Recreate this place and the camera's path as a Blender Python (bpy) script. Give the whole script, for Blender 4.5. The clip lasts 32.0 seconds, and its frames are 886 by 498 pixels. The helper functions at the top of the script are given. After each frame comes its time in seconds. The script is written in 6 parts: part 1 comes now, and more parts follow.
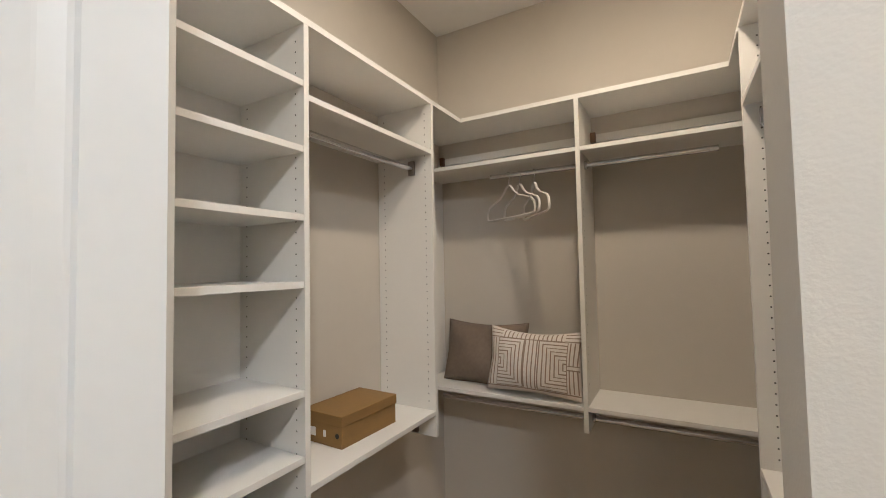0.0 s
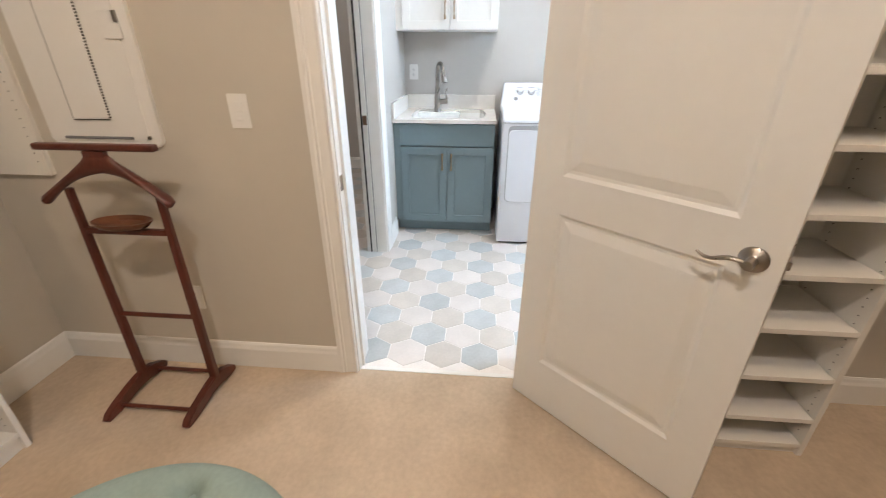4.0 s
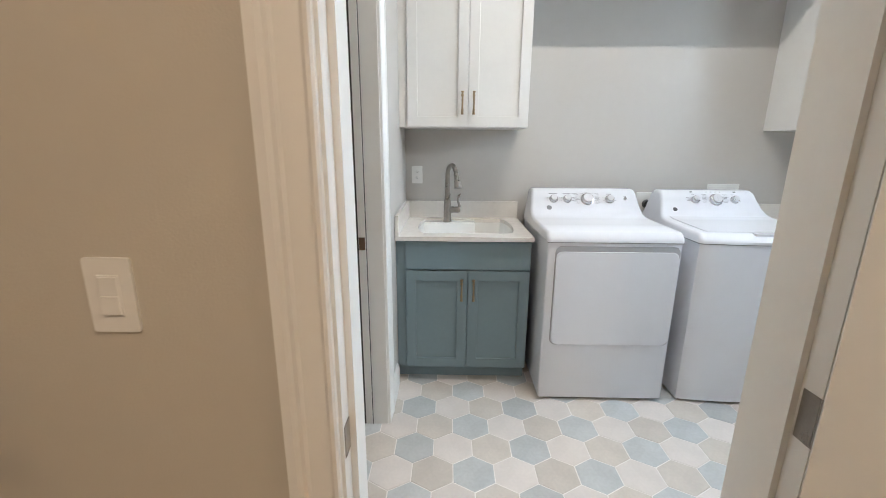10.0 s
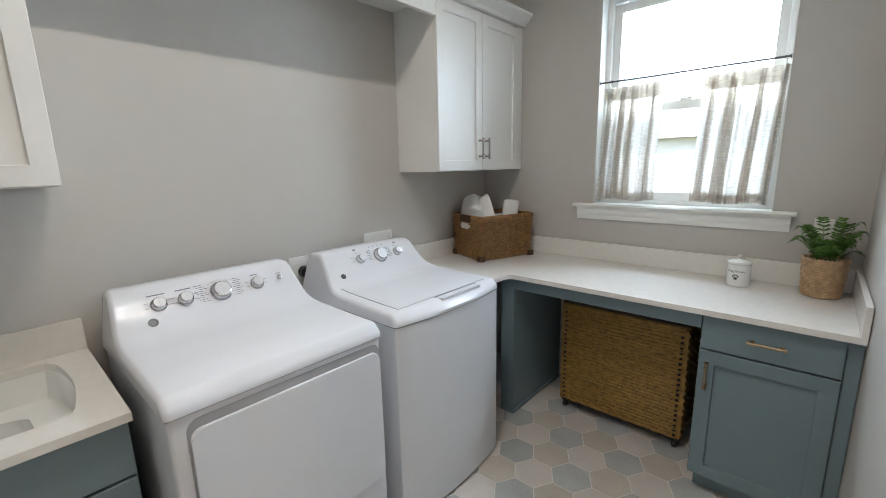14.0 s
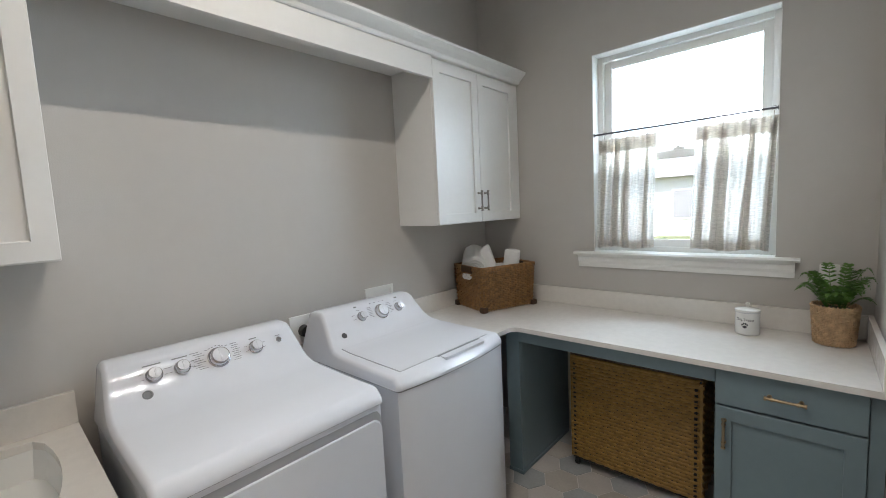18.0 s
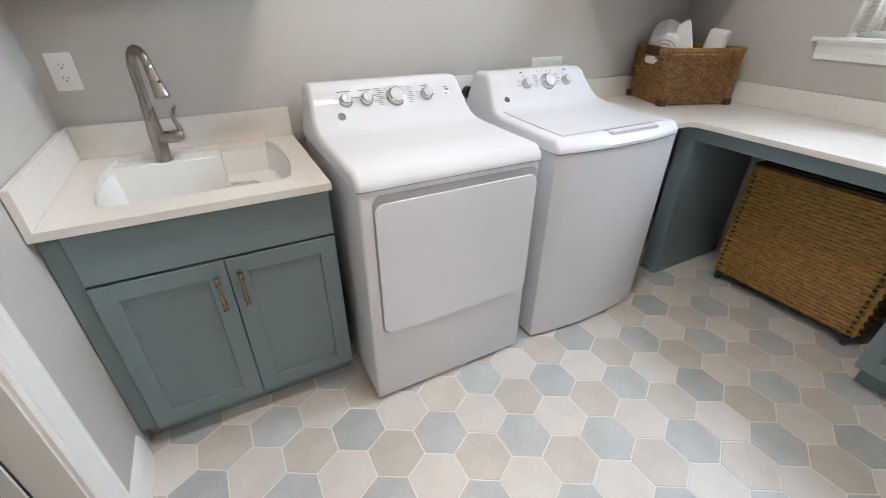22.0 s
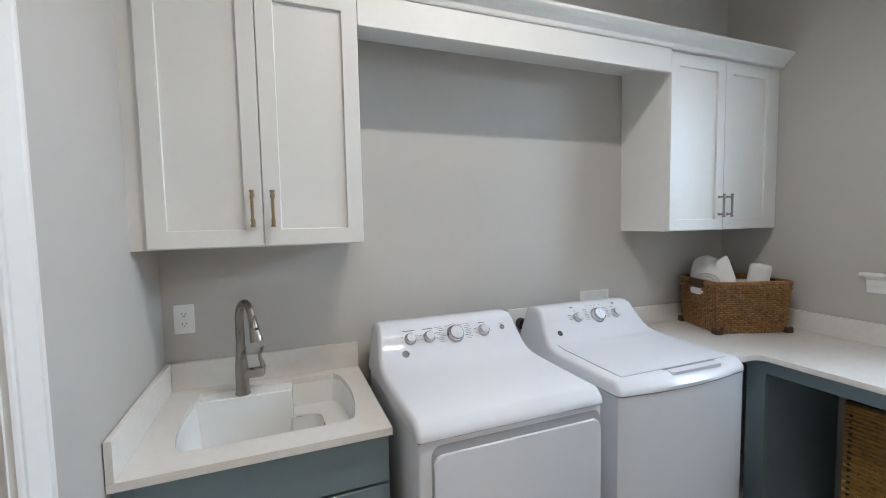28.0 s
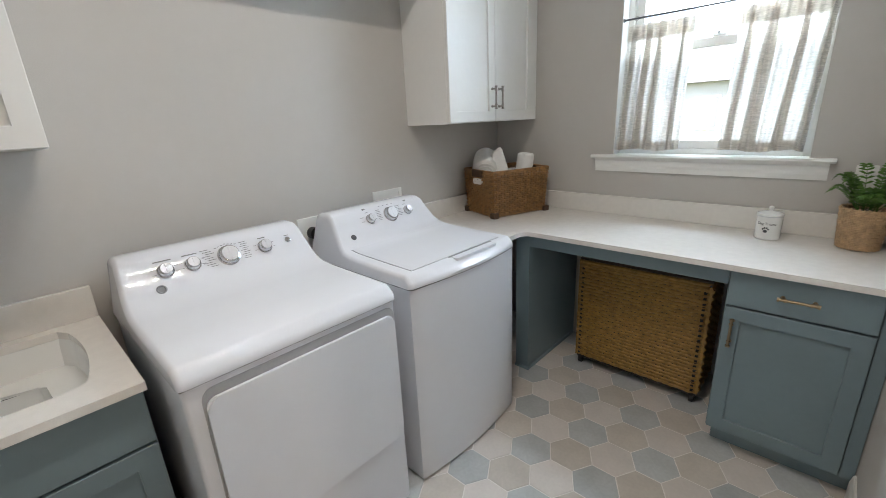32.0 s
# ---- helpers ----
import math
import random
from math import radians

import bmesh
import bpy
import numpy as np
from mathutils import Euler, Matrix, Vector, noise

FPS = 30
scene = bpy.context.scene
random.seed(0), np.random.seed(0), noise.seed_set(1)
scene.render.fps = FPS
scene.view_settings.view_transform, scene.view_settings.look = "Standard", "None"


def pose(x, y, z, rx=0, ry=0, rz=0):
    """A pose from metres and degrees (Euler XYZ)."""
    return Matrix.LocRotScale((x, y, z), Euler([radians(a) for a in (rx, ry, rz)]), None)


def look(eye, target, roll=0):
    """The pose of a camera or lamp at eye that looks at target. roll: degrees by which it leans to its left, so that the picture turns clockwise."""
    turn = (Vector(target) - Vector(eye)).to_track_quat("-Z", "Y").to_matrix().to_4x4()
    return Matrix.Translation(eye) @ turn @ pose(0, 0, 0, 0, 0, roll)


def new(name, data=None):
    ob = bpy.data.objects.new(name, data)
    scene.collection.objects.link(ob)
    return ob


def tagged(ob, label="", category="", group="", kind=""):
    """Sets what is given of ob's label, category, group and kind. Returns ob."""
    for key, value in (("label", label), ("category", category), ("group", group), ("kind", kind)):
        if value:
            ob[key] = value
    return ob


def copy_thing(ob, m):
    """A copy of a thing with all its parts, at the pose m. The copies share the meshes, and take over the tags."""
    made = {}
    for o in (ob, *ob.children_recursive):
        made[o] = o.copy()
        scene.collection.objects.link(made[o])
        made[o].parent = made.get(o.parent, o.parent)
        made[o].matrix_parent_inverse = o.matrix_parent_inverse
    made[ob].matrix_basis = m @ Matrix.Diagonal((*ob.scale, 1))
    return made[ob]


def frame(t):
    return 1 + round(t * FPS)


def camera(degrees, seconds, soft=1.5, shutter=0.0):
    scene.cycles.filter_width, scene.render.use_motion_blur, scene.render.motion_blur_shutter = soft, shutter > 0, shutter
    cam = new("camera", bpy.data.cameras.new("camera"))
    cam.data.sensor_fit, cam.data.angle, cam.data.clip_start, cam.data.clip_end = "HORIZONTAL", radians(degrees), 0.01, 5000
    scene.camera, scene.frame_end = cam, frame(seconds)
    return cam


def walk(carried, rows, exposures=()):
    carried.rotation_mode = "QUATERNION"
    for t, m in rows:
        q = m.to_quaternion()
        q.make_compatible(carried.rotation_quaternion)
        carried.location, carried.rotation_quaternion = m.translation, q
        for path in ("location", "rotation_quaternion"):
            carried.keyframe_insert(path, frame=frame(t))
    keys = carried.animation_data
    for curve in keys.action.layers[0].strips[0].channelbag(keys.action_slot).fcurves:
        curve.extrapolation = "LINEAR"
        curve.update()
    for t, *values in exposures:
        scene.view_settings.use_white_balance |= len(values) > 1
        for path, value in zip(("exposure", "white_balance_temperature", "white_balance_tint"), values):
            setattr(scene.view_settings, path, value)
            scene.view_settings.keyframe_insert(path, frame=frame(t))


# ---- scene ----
cam = camera(93.5, 32.0, soft=0.85, shutter=0.2)
PATH = [
    (0, (3.548, 1.028, 1.686), (2.562, 2.766, 1.773), -1.1),
    (0.5, (3.517, 1.044, 1.641), (2.53, 2.783, 1.593), -0.8),
    (1, (3.517, 1.048, 1.573), (2.485, 2.746, 1.348), -0.5),
    (1.5, (3.511, 1.024, 1.497), (2.405, 2.638, 1.084), -0.2),
    (2, (3.496, 1.004, 1.479), (2.216, 2.436, 0.923), -0.1),
    (2.5, (3.545, 0.966, 1.455), (2.002, 2.068, 0.818), 0.5),
    (3, (3.625, 0.861, 1.437), (1.884, 1.539, 0.724), 0.7),
    (3.5, (3.72, 0.781, 1.42), (1.9, 0.992, 0.617), 0.4),
    (4, (3.785, 0.652, 1.381), (1.991, 0.498, 0.511), 0.1),
    (4.5, (3.825, 0.62, 1.353), (2.11, 0.164, 0.43), 0.1),
    (6.5, (3.913, 0.51, 1.438), (2.306, -0.519, 0.84), 0.0),
    (7, (3.919, 0.5, 1.478), (2.261, -0.524, 1.028), 0.2),
    (7.5, (3.935, 0.497, 1.495), (2.208, -0.445, 1.138), 0.3),
    (8, (3.805, 0.468, 1.49), (1.986, -0.29, 1.147), 0.6),
    (8.5, (3.542, 0.453, 1.468), (1.662, -0.117, 1.09), 0.6),
    (9, (3.337, 0.421, 1.437), (1.423, 0.026, 1.009), 0.4),
    (9.5, (3.097, 0.321, 1.401), (1.166, 0.113, 0.925), 0.6),
    (10, (2.887, 0.303, 1.401), (0.948, 0.273, 0.912), 0.4),
    (10.5, (2.649, 0.291, 1.416), (0.713, 0.453, 0.941), -0.2),
    (11, (2.435, 0.278, 1.428), (0.535, 0.697, 0.965), -0.4),
    (11.5, (2.242, 0.283, 1.462), (0.394, 0.895, 1.005), -0.4),
    (12, (2.131, 0.36, 1.474), (0.356, 1.176, 1.045), -0.6),
    (12.5, (2.059, 0.452, 1.486), (0.382, 1.462, 1.079), -0.7),
    (13, (1.984, 0.512, 1.5), (0.426, 1.699, 1.095), -0.9),
    (13.5, (1.947, 0.57, 1.514), (0.516, 1.906, 1.108), -1.1),
    (14, (1.95, 0.585, 1.531), (0.635, 2.041, 1.138), -1.3),
    (14.5, (1.954, 0.597, 1.538), (0.739, 2.148, 1.192), -1.4),
    (15, (1.953, 0.614, 1.576), (0.809, 2.23, 1.297), -1.5),
    (15.5, (1.98, 0.632, 1.58), (0.848, 2.269, 1.383), -1.7),
    (17.5, (1.936, 0.589, 1.62), (0.639, 2.107, 1.497), -2.6),
    (18, (1.938, 0.605, 1.592), (0.603, 2.081, 1.399), -2.8),
    (18.5, (1.909, 0.614, 1.568), (0.599, 2.094, 1.262), -2.2),
    (19, (1.914, 0.632, 1.547), (0.63, 2.099, 1.1), -1.8),
    (19.5, (1.914, 0.64, 1.521), (0.65, 2.065, 0.913), -1.5),
    (20, (1.918, 0.645, 1.483), (0.65, 1.992, 0.725), -0.9),
    (20.5, (1.916, 0.625, 1.449), (0.614, 1.862, 0.568), -0.4),
    (21, (1.923, 0.584, 1.428), (0.56, 1.681, 0.46), -0.1),
    (21.5, (1.937, 0.541, 1.417), (0.499, 1.493, 0.404), 0.3),
    (22, (1.928, 0.493, 1.407), (0.413, 1.306, 0.386), 0.4),
    (22.5, (1.922, 0.457, 1.41), (0.325, 1.16, 0.431), 0.5),
    (23, (1.918, 0.441, 1.426), (0.237, 1.073, 0.547), 0.5),
    (23.5, (1.915, 0.427, 1.478), (0.157, 1.022, 0.733), 0.4),
    (24, (1.914, 0.421, 1.498), (0.096, 1.014, 0.911), 0.2),
    (24.5, (1.922, 0.418, 1.519), (0.056, 1.012, 1.111), -0.1),
    (25, (1.935, 0.425, 1.56), (0.044, 1.022, 1.301), -0.5),
    (25.5, (1.936, 0.429, 1.587), (0.032, 1.028, 1.47), -0.8),
    (27.5, (1.968, 0.438, 1.596), (0.086, 1.114, 1.57), -1.1),
    (28, (1.944, 0.454, 1.577), (0.085, 1.18, 1.44), -1.1),
    (28.5, (1.931, 0.474, 1.552), (0.106, 1.256, 1.309), -1.3),
    (29, (1.926, 0.493, 1.54), (0.146, 1.341, 1.203), -1.5),
    (29.5, (1.917, 0.511, 1.539), (0.192, 1.434, 1.126), -1.7),
    (30, (1.909, 0.533, 1.528), (0.245, 1.54, 1.059), -2.0),
    (30.5, (1.905, 0.559, 1.527), (0.313, 1.656, 1.017), -2.2),
    (31, (1.896, 0.585, 1.516), (0.382, 1.776, 0.976), -2.5),
    (31.5, (1.885, 0.61, 1.508), (0.46, 1.896, 0.946), -2.8),
    (32, (1.88, 0.63, 1.522), (0.564, 2.014, 0.929), -2.8),
]
EXPOSURES = [(0.0, 3.69, 4850, 4), (1.0, 3.79, 4880, 4), (2.0, 3.87, 4850, 4), (2.5, 3.7, 5420, 6), (3.0, 3.4, 6150, 10), (3.5, 3.43, 6150, 10),
             (4.0, 3.49, 5900, 10), (4.5, 3.5, 5900, 10), (6.5, 3.12, 6410, 11), (7.0, 3.03, 6510, 12), (9.0, 2.92, 6280, 11), (10.0, 2.98, 6260, 10),
             (11.0, 2.83, 6160, 10), (12.0, 2.81, 6350, 10), (13.0, 2.66, 6350, 10), (14.0, 2.5, 6490, 10), (15.0, 2.4, 6510, 11), (18.0, 2.33, 6510, 11),
             (19.0, 2.4, 6510, 11), (20.0, 2.58, 6500, 12), (21.0, 2.86, 6550, 13), (22.0, 2.94, 6600, 13), (23.0, 3.01, 6580, 13), (24.0, 2.78, 6570, 12),
             (25.0, 2.63, 6390, 11), (28.0, 2.52, 6200, 11), (30.0, 2.57, 6490, 11), (32.0, 2.53, 6530, 11)]
walk(cam, [(t, look(eye, target, roll)) for t, eye, target, roll in PATH], EXPOSURES)

# ---- light ----
world = bpy.data.worlds.new("sky")
scene.world = world
world.use_nodes = True
wn = world.node_tree.nodes
sky = wn.new("ShaderNodeTexSky")
sky.sky_type, sky.sun_disc = "NISHITA", False
sky.sun_elevation, sky.sun_rotation = radians(48), radians(215)
wn["Background"].inputs["Strength"].default_value = 0.15
world.node_tree.links.new(sky.outputs[0], wn["Background"].inputs["Color"])


def lamp(name, kind, energy, color, m, size=0.1, spread=None):
    data = bpy.data.lights.new(name, kind)
    data.energy, data.color = energy, color
    if kind == "AREA":
        data.shape, data.size = "DISK", size
        if spread:
            data.spread = radians(spread)
    elif kind == "POINT":
        data.shadow_soft_size = size
    ob = new(name, data)
    ob.matrix_world = m
    return ob


sun = lamp("sun", "SUN", 4.0, (1, 0.95, 0.88), look((-6, -8, 12), (0, 0, 0)))
sun.data.angle = radians(0.5)
WARM, AMBER, COOL, DAY = (1.0, 0.835, 0.68), (1.0, 0.69, 0.42), (1.0, 0.93, 0.84), (0.68, 0.85, 1.0)
lamp("closet_lamp_north", "AREA", 1.6, AMBER, pose(3.38, 2.14, 3.085), 0.14)
lamp("closet_lamp_south", "AREA", 3.35, WARM, pose(4.12, 0.42, 3.085), 0.2)
lamp("closet_lamp_desk", "AREA", 1.0, AMBER, pose(4.0, -0.75, 3.085), 0.12)
for y in (0.95, 1.12, 1.29, 1.46):
    lamp("laundry_lamp", "AREA", 0.83, COOL, pose(1.24, y, 3.135), 0.06, 165)
window_sky = lamp("window_sky", "AREA", 5.2, DAY, pose(1.325, 3.56, 2.28, -58, 0, 14), 0.5, 130)
window_sky.data.shape, window_sky.data.size, window_sky.data.size_y = "RECTANGLE", 0.8, 0.5
lamp("hall_lamp", "AREA", 1.9, WARM, pose(0.95, -1.35, 3.085), 0.2)
lamp("desk_lamp_bulb", "POINT", 1.1, (1.0, 0.50, 0.13), pose(3.69, -1.48, 1.03), 0.03)


# ---- materials ----
def mat(name, color, rough=0.5, metal=0.0, vary=0.05, scale=8.0, bump=0.0, bump_scale=60.0, spec=0.5, rand=0.0,
        stretch=(1, 1, 1), coat=0.0):
    """A procedural surface: two scales of colour variation, fine relief, and variation from piece to piece."""
    m = bpy.data.materials.new(name)
    m.use_nodes = True
    nt = m.node_tree
    n, ln = nt.nodes, nt.links
    b = n["Principled BSDF"]
    b.inputs["Roughness"].default_value = rough
    b.inputs["Metallic"].default_value = metal
    b.inputs["Specular IOR Level"].default_value = spec
    b.inputs["Coat Weight"].default_value = coat
    tc, mp = n.new("ShaderNodeTexCoord"), n.new("ShaderNodeMapping")
    mp.inputs["Scale"].default_value = stretch
    ln.new(tc.outputs["Object"], mp.inputs["Vector"])
    src = None
    last = None
    for k, (s, amount) in enumerate(((scale, vary), (scale * 9, vary * 0.6))):
        nz = n.new("ShaderNodeTexNoise")
        nz.inputs["Scale"].default_value, nz.inputs["Detail"].default_value = s, 4
        ln.new(mp.outputs[0], nz.inputs["Vector"])
        mr = n.new("ShaderNodeMapRange")
        mr.inputs["From Min"].default_value, mr.inputs["From Max"].default_value = 0.3, 0.7
        mr.inputs["To Min"].default_value, mr.inputs["To Max"].default_value = 1 - amount, 1 + amount
        ln.new(nz.outputs["Fac"], mr.inputs["Value"])
        mul = n.new("ShaderNodeVectorMath")
        mul.operation = "SCALE"
        if last is None:
            mul.inputs[0].default_value = color
        else:
            ln.new(last, mul.inputs[0])
        ln.new(mr.outputs[0], mul.inputs["Scale"])
        last = mul.outputs[0]
        src = nz
        if k == 0:
            rr = n.new("ShaderNodeMapRange")
            rr.inputs["To Min"].default_value, rr.inputs["To Max"].default_value = max(rough - 0.07, 0.02), min(rough + 0.07, 1)
            ln.new(nz.outputs["Fac"], rr.inputs["Value"])
            ln.new(rr.outputs[0], b.inputs["Roughness"])
    if rand:
        oi, mr = n.new("ShaderNodeObjectInfo"), n.new("ShaderNodeMapRange")
        mr.inputs["To Min"].default_value, mr.inputs["To Max"].default_value = 1 - rand, 1 + rand
        ln.new(oi.outputs["Random"], mr.inputs["Value"])
        mul = n.new("ShaderNodeVectorMath")
        mul.operation = "SCALE"
        ln.new(last, mul.inputs[0])
        ln.new(mr.outputs[0], mul.inputs["Scale"])
        last = mul.outputs[0]
    ln.new(last, b.inputs["Base Color"])
    if bump:
        nz = n.new("ShaderNodeTexNoise")
        nz.inputs["Scale"].default_value, nz.inputs["Detail"].default_value = bump_scale, 6
        ln.new(mp.outputs[0], nz.inputs["Vector"])
        bp = n.new("ShaderNodeBump")
        bp.inputs["Strength"].default_value, bp.inputs["Distance"].default_value = bump, 0.004
        ln.new(nz.outputs["Fac"], bp.inputs["Height"])
        ln.new(bp.outputs[0], b.inputs["Normal"])
    return m


WALL = mat("wall_paint", (0.50, 0.475, 0.445), 0.7, vary=0.015, scale=2, bump=0.12, bump_scale=220)
# same greige, lightened and yellowed to carry the closet's lamplight
WALL_WARM_LIT = mat("wall_paint_warm_lit", (0.55, 0.51, 0.44), 0.7, vary=0.015, scale=2, bump=0.12, bump_scale=220)
CEIL = mat("ceiling_paint", (0.78, 0.77, 0.75), 0.85, vary=0.015, scale=2, bump=0.15, bump_scale=160)
TRIM = mat("trim_paint", (0.78, 0.77, 0.74), 0.38, vary=0.015, scale=4)
DOORP = mat("door_paint", (0.76, 0.75, 0.72), 0.4, vary=0.015, scale=3, bump=0.03, bump_scale=90)
MELA = mat("white_melamine", (0.76, 0.74, 0.69), 0.45, vary=0.012, scale=5)
WCAB = mat("white_cabinet_paint", (0.74, 0.73, 0.705), 0.5, vary=0.015, scale=4)
TEAL = mat("teal_cabinet_paint", (0.175, 0.240, 0.270), 0.42, vary=0.03, scale=5)
QUARTZ = mat("quartz", (0.74, 0.71, 0.67), 0.18, vary=0.025, scale=30)
ENAMEL = mat("white_enamel", (0.69, 0.70, 0.735), 0.085, vary=0.006, scale=3, spec=0.22)
ENAMEL_SIDE = mat("white_enamel_panel", (0.70, 0.71, 0.745), 0.38, vary=0.008, scale=2.0)
SINKW = mat("sink_white", (0.80, 0.80, 0.78), 0.16, vary=0.01, scale=3)
NICKEL = mat("brushed_nickel", (0.34, 0.31, 0.28), 0.29, metal=1.0, vary=0.05, scale=30)
CHROME = mat("chrome", (0.62, 0.62, 0.64), 0.16, metal=1.0, vary=0.02, scale=20)
BRASS = mat("champagne_brass", (0.36, 0.27, 0.17), 0.32, metal=1.0, vary=0.05, scale=30)
BRONZE = mat("dark_bronze", (0.20, 0.13, 0.09), 0.35, metal=1.0, vary=0.08, scale=30)
DARK = mat("dark_gap", (0.015, 0.015, 0.016), 0.7, vary=0.1, scale=8)
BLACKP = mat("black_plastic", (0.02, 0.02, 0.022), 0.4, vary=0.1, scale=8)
PLASTIC = mat("white_plastic", (0.78, 0.77, 0.74), 0.35, vary=0.01, scale=8)
GROUT = mat("grout", (0.78, 0.745, 0.71), 0.85, vary=0.06, scale=12, bump=0.2, bump_scale=200)
TILE_B = mat("blue_grey_tile", (0.455, 0.475, 0.478), 0.42, vary=0.09, scale=7, rand=0.10, bump=0.05, bump_scale=50)
TILE_W = mat("off_white_tile", (0.64, 0.595, 0.56), 0.42, vary=0.05, scale=7, rand=0.05, bump=0.05, bump_scale=50)
TILE_T = mat("taupe_tile", (0.555, 0.51, 0.46), 0.42, vary=0.07, scale=7, rand=0.07, bump=0.05, bump_scale=50)
CARPET = mat("beige_carpet", (0.52, 0.422, 0.318), 0.97, vary=0.10, scale=5, bump=0.45, bump_scale=420, spec=0.1)
MAHOG = mat("mahogany", (0.090, 0.019, 0.010), 0.36, vary=0.25, scale=14, stretch=(1, 1, 0.2), coat=0.3)
WALNUT = mat("walnut_dish", (0.11, 0.04, 0.017), 0.3, vary=0.3, scale=20, stretch=(1, 0.2, 1))
WICKER = mat("brown_wicker", (0.28, 0.143, 0.050), 0.45, vary=0.4, scale=40)
RUSH = mat("golden_rush", (0.32, 0.178, 0.040), 0.42, vary=0.28, scale=30)
RATTAN = mat("pale_rattan", (0.52, 0.35, 0.20), 0.6, vary=0.25, scale=40)
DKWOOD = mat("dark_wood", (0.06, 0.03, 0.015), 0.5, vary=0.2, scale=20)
PAPER = mat("white_towel", (0.78, 0.77, 0.75), 0.95, vary=0.03, scale=20, bump=0.5, bump_scale=200)
CARD = mat("brown_cardboard", (0.235, 0.138, 0.040), 0.75, vary=0.06, scale=10, stretch=(1, 1, 4))
VELVET = mat("taupe_velvet", (0.185, 0.142, 0.104), 0.9, vary=0.12, scale=6, bump=0.3, bump_scale=300)
CREAM = mat("cream_linen", (0.66, 0.60, 0.53), 0.9, vary=0.06, scale=40, bump=0.5, bump_scale=400)
TAUPE = mat("taupe_stripe", (0.28, 0.21, 0.16), 0.9, vary=0.08, scale=40, bump=0.5, bump_scale=400)
SEAFOAM = mat("seafoam_velvet", (0.24, 0.305, 0.275), 0.85, vary=0.08, scale=9, bump=0.4, bump_scale=500)
FERN = mat("fern_green", (0.062, 0.150, 0.018), 0.5, vary=0.35, scale=14)
INK = mat("dark_print", (0.06, 0.06, 0.065), 0.6, vary=0.05, scale=8)
GREYINK = mat("grey_print", (0.20, 0.205, 0.215), 0.6, vary=0.05, scale=8)
FRAMEM = mat("silver_frame", (0.42, 0.42, 0.43), 0.3, metal=0.9, vary=0.12, scale=60)
HOLE = mat("hole", (0.03, 0.028, 0.025), 0.9, vary=0.02)


def glass_mat(name, rough=0.0):
    m = bpy.data.materials.new(name)
    m.use_nodes = True
    b = m.node_tree.nodes["Principled BSDF"]
    b.inputs["Transmission Weight"].default_value, b.inputs["Roughness"].default_value = 1.0, rough
    b.inputs["IOR"].default_value = 1.45
    return m


GLASS = glass_mat("clear_glass")


# ---- building helpers ----
WM = {}


def thing(name, m, label, category, group="", kind=""):
    ob = new(name)
    ob.empty_display_size = 0.1
    ob.matrix_basis = m
    WM[ob] = m.copy()
    return tagged(ob, label, category, group, kind)


def mesh_ob(name, bm, material, smooth=0.0):
    me = bpy.data.meshes.new(name)
    bmesh.ops.recalc_face_normals(bm, faces=bm.faces[:])
    if smooth:
        for f in bm.faces:
            f.smooth = True
        for e in bm.edges:
            if len(e.link_faces) == 2 and e.calc_face_angle(0) > radians(smooth):
                e.smooth = False
    bm.to_mesh(me)
    bm.free()
    for one in material if isinstance(material, (list, tuple)) else [material]:
        me.materials.append(one)
    return new(name, me)


def part(name, bm, material, parent, label="", smooth=0.0):
    """One mesh under a thing or part; bm is in world places."""
    bm.transform(WM[parent].inverted())
    ob = mesh_ob(name, bm, material, smooth)
    ob.parent = parent
    WM[ob] = WM[parent]
    if label:
        ob["label"] = label
    return ob


def solid(name, bm, material, label, category="", kind="structure", smooth=0.0):
    ob = mesh_ob(name, bm, material, smooth)
    WM[ob] = Matrix.Identity(4)
    return tagged(ob, label, category, "", kind)


def box(bm, x0, x1, y0, y1, z0, z1, bevel=0.0, seg=2):
    v = [bm.verts.new(c) for c in ((x0, y0, z0), (x1, y0, z0), (x1, y1, z0), (x0, y1, z0), (x0, y0, z1), (x1, y0, z1), (x1, y1, z1), (x0, y1, z1))]
    fs = [bm.faces.new([v[i] for i in q]) for q in ((3, 2, 1, 0), (4, 5, 6, 7), (0, 1, 5, 4), (1, 2, 6, 5), (2, 3, 7, 6), (3, 0, 4, 7))]
    if bevel:
        es = list({e for f in fs for e in f.edges})
        bmesh.ops.bevel(bm, geom=es, offset=bevel, segments=seg, affect="EDGES", profile=0.5)
    return bm


def boxes(*rows, bevel=0.0):
    bm = bmesh.new()
    for r in rows:
        box(bm, *r, bevel=bevel)
    return bm


def one(*r, bevel=0.0, seg=2):
    return box(bmesh.new(), *r, bevel=bevel, seg=seg)


def rod(bm, a, b, r, seg=12, r2=None):
    """A capped round bar from a to b."""
    a, b = Vector(a), Vector(b)
    d = b - a
    m = Matrix.Translation((a + b) / 2) @ d.to_track_quat("Z", "Y").to_matrix().to_4x4()
    bmesh.ops.create_cone(bm, cap_ends=True, segments=seg, radius1=r, radius2=r if r2 is None else r2, depth=d.length, matrix=m)
    return bm


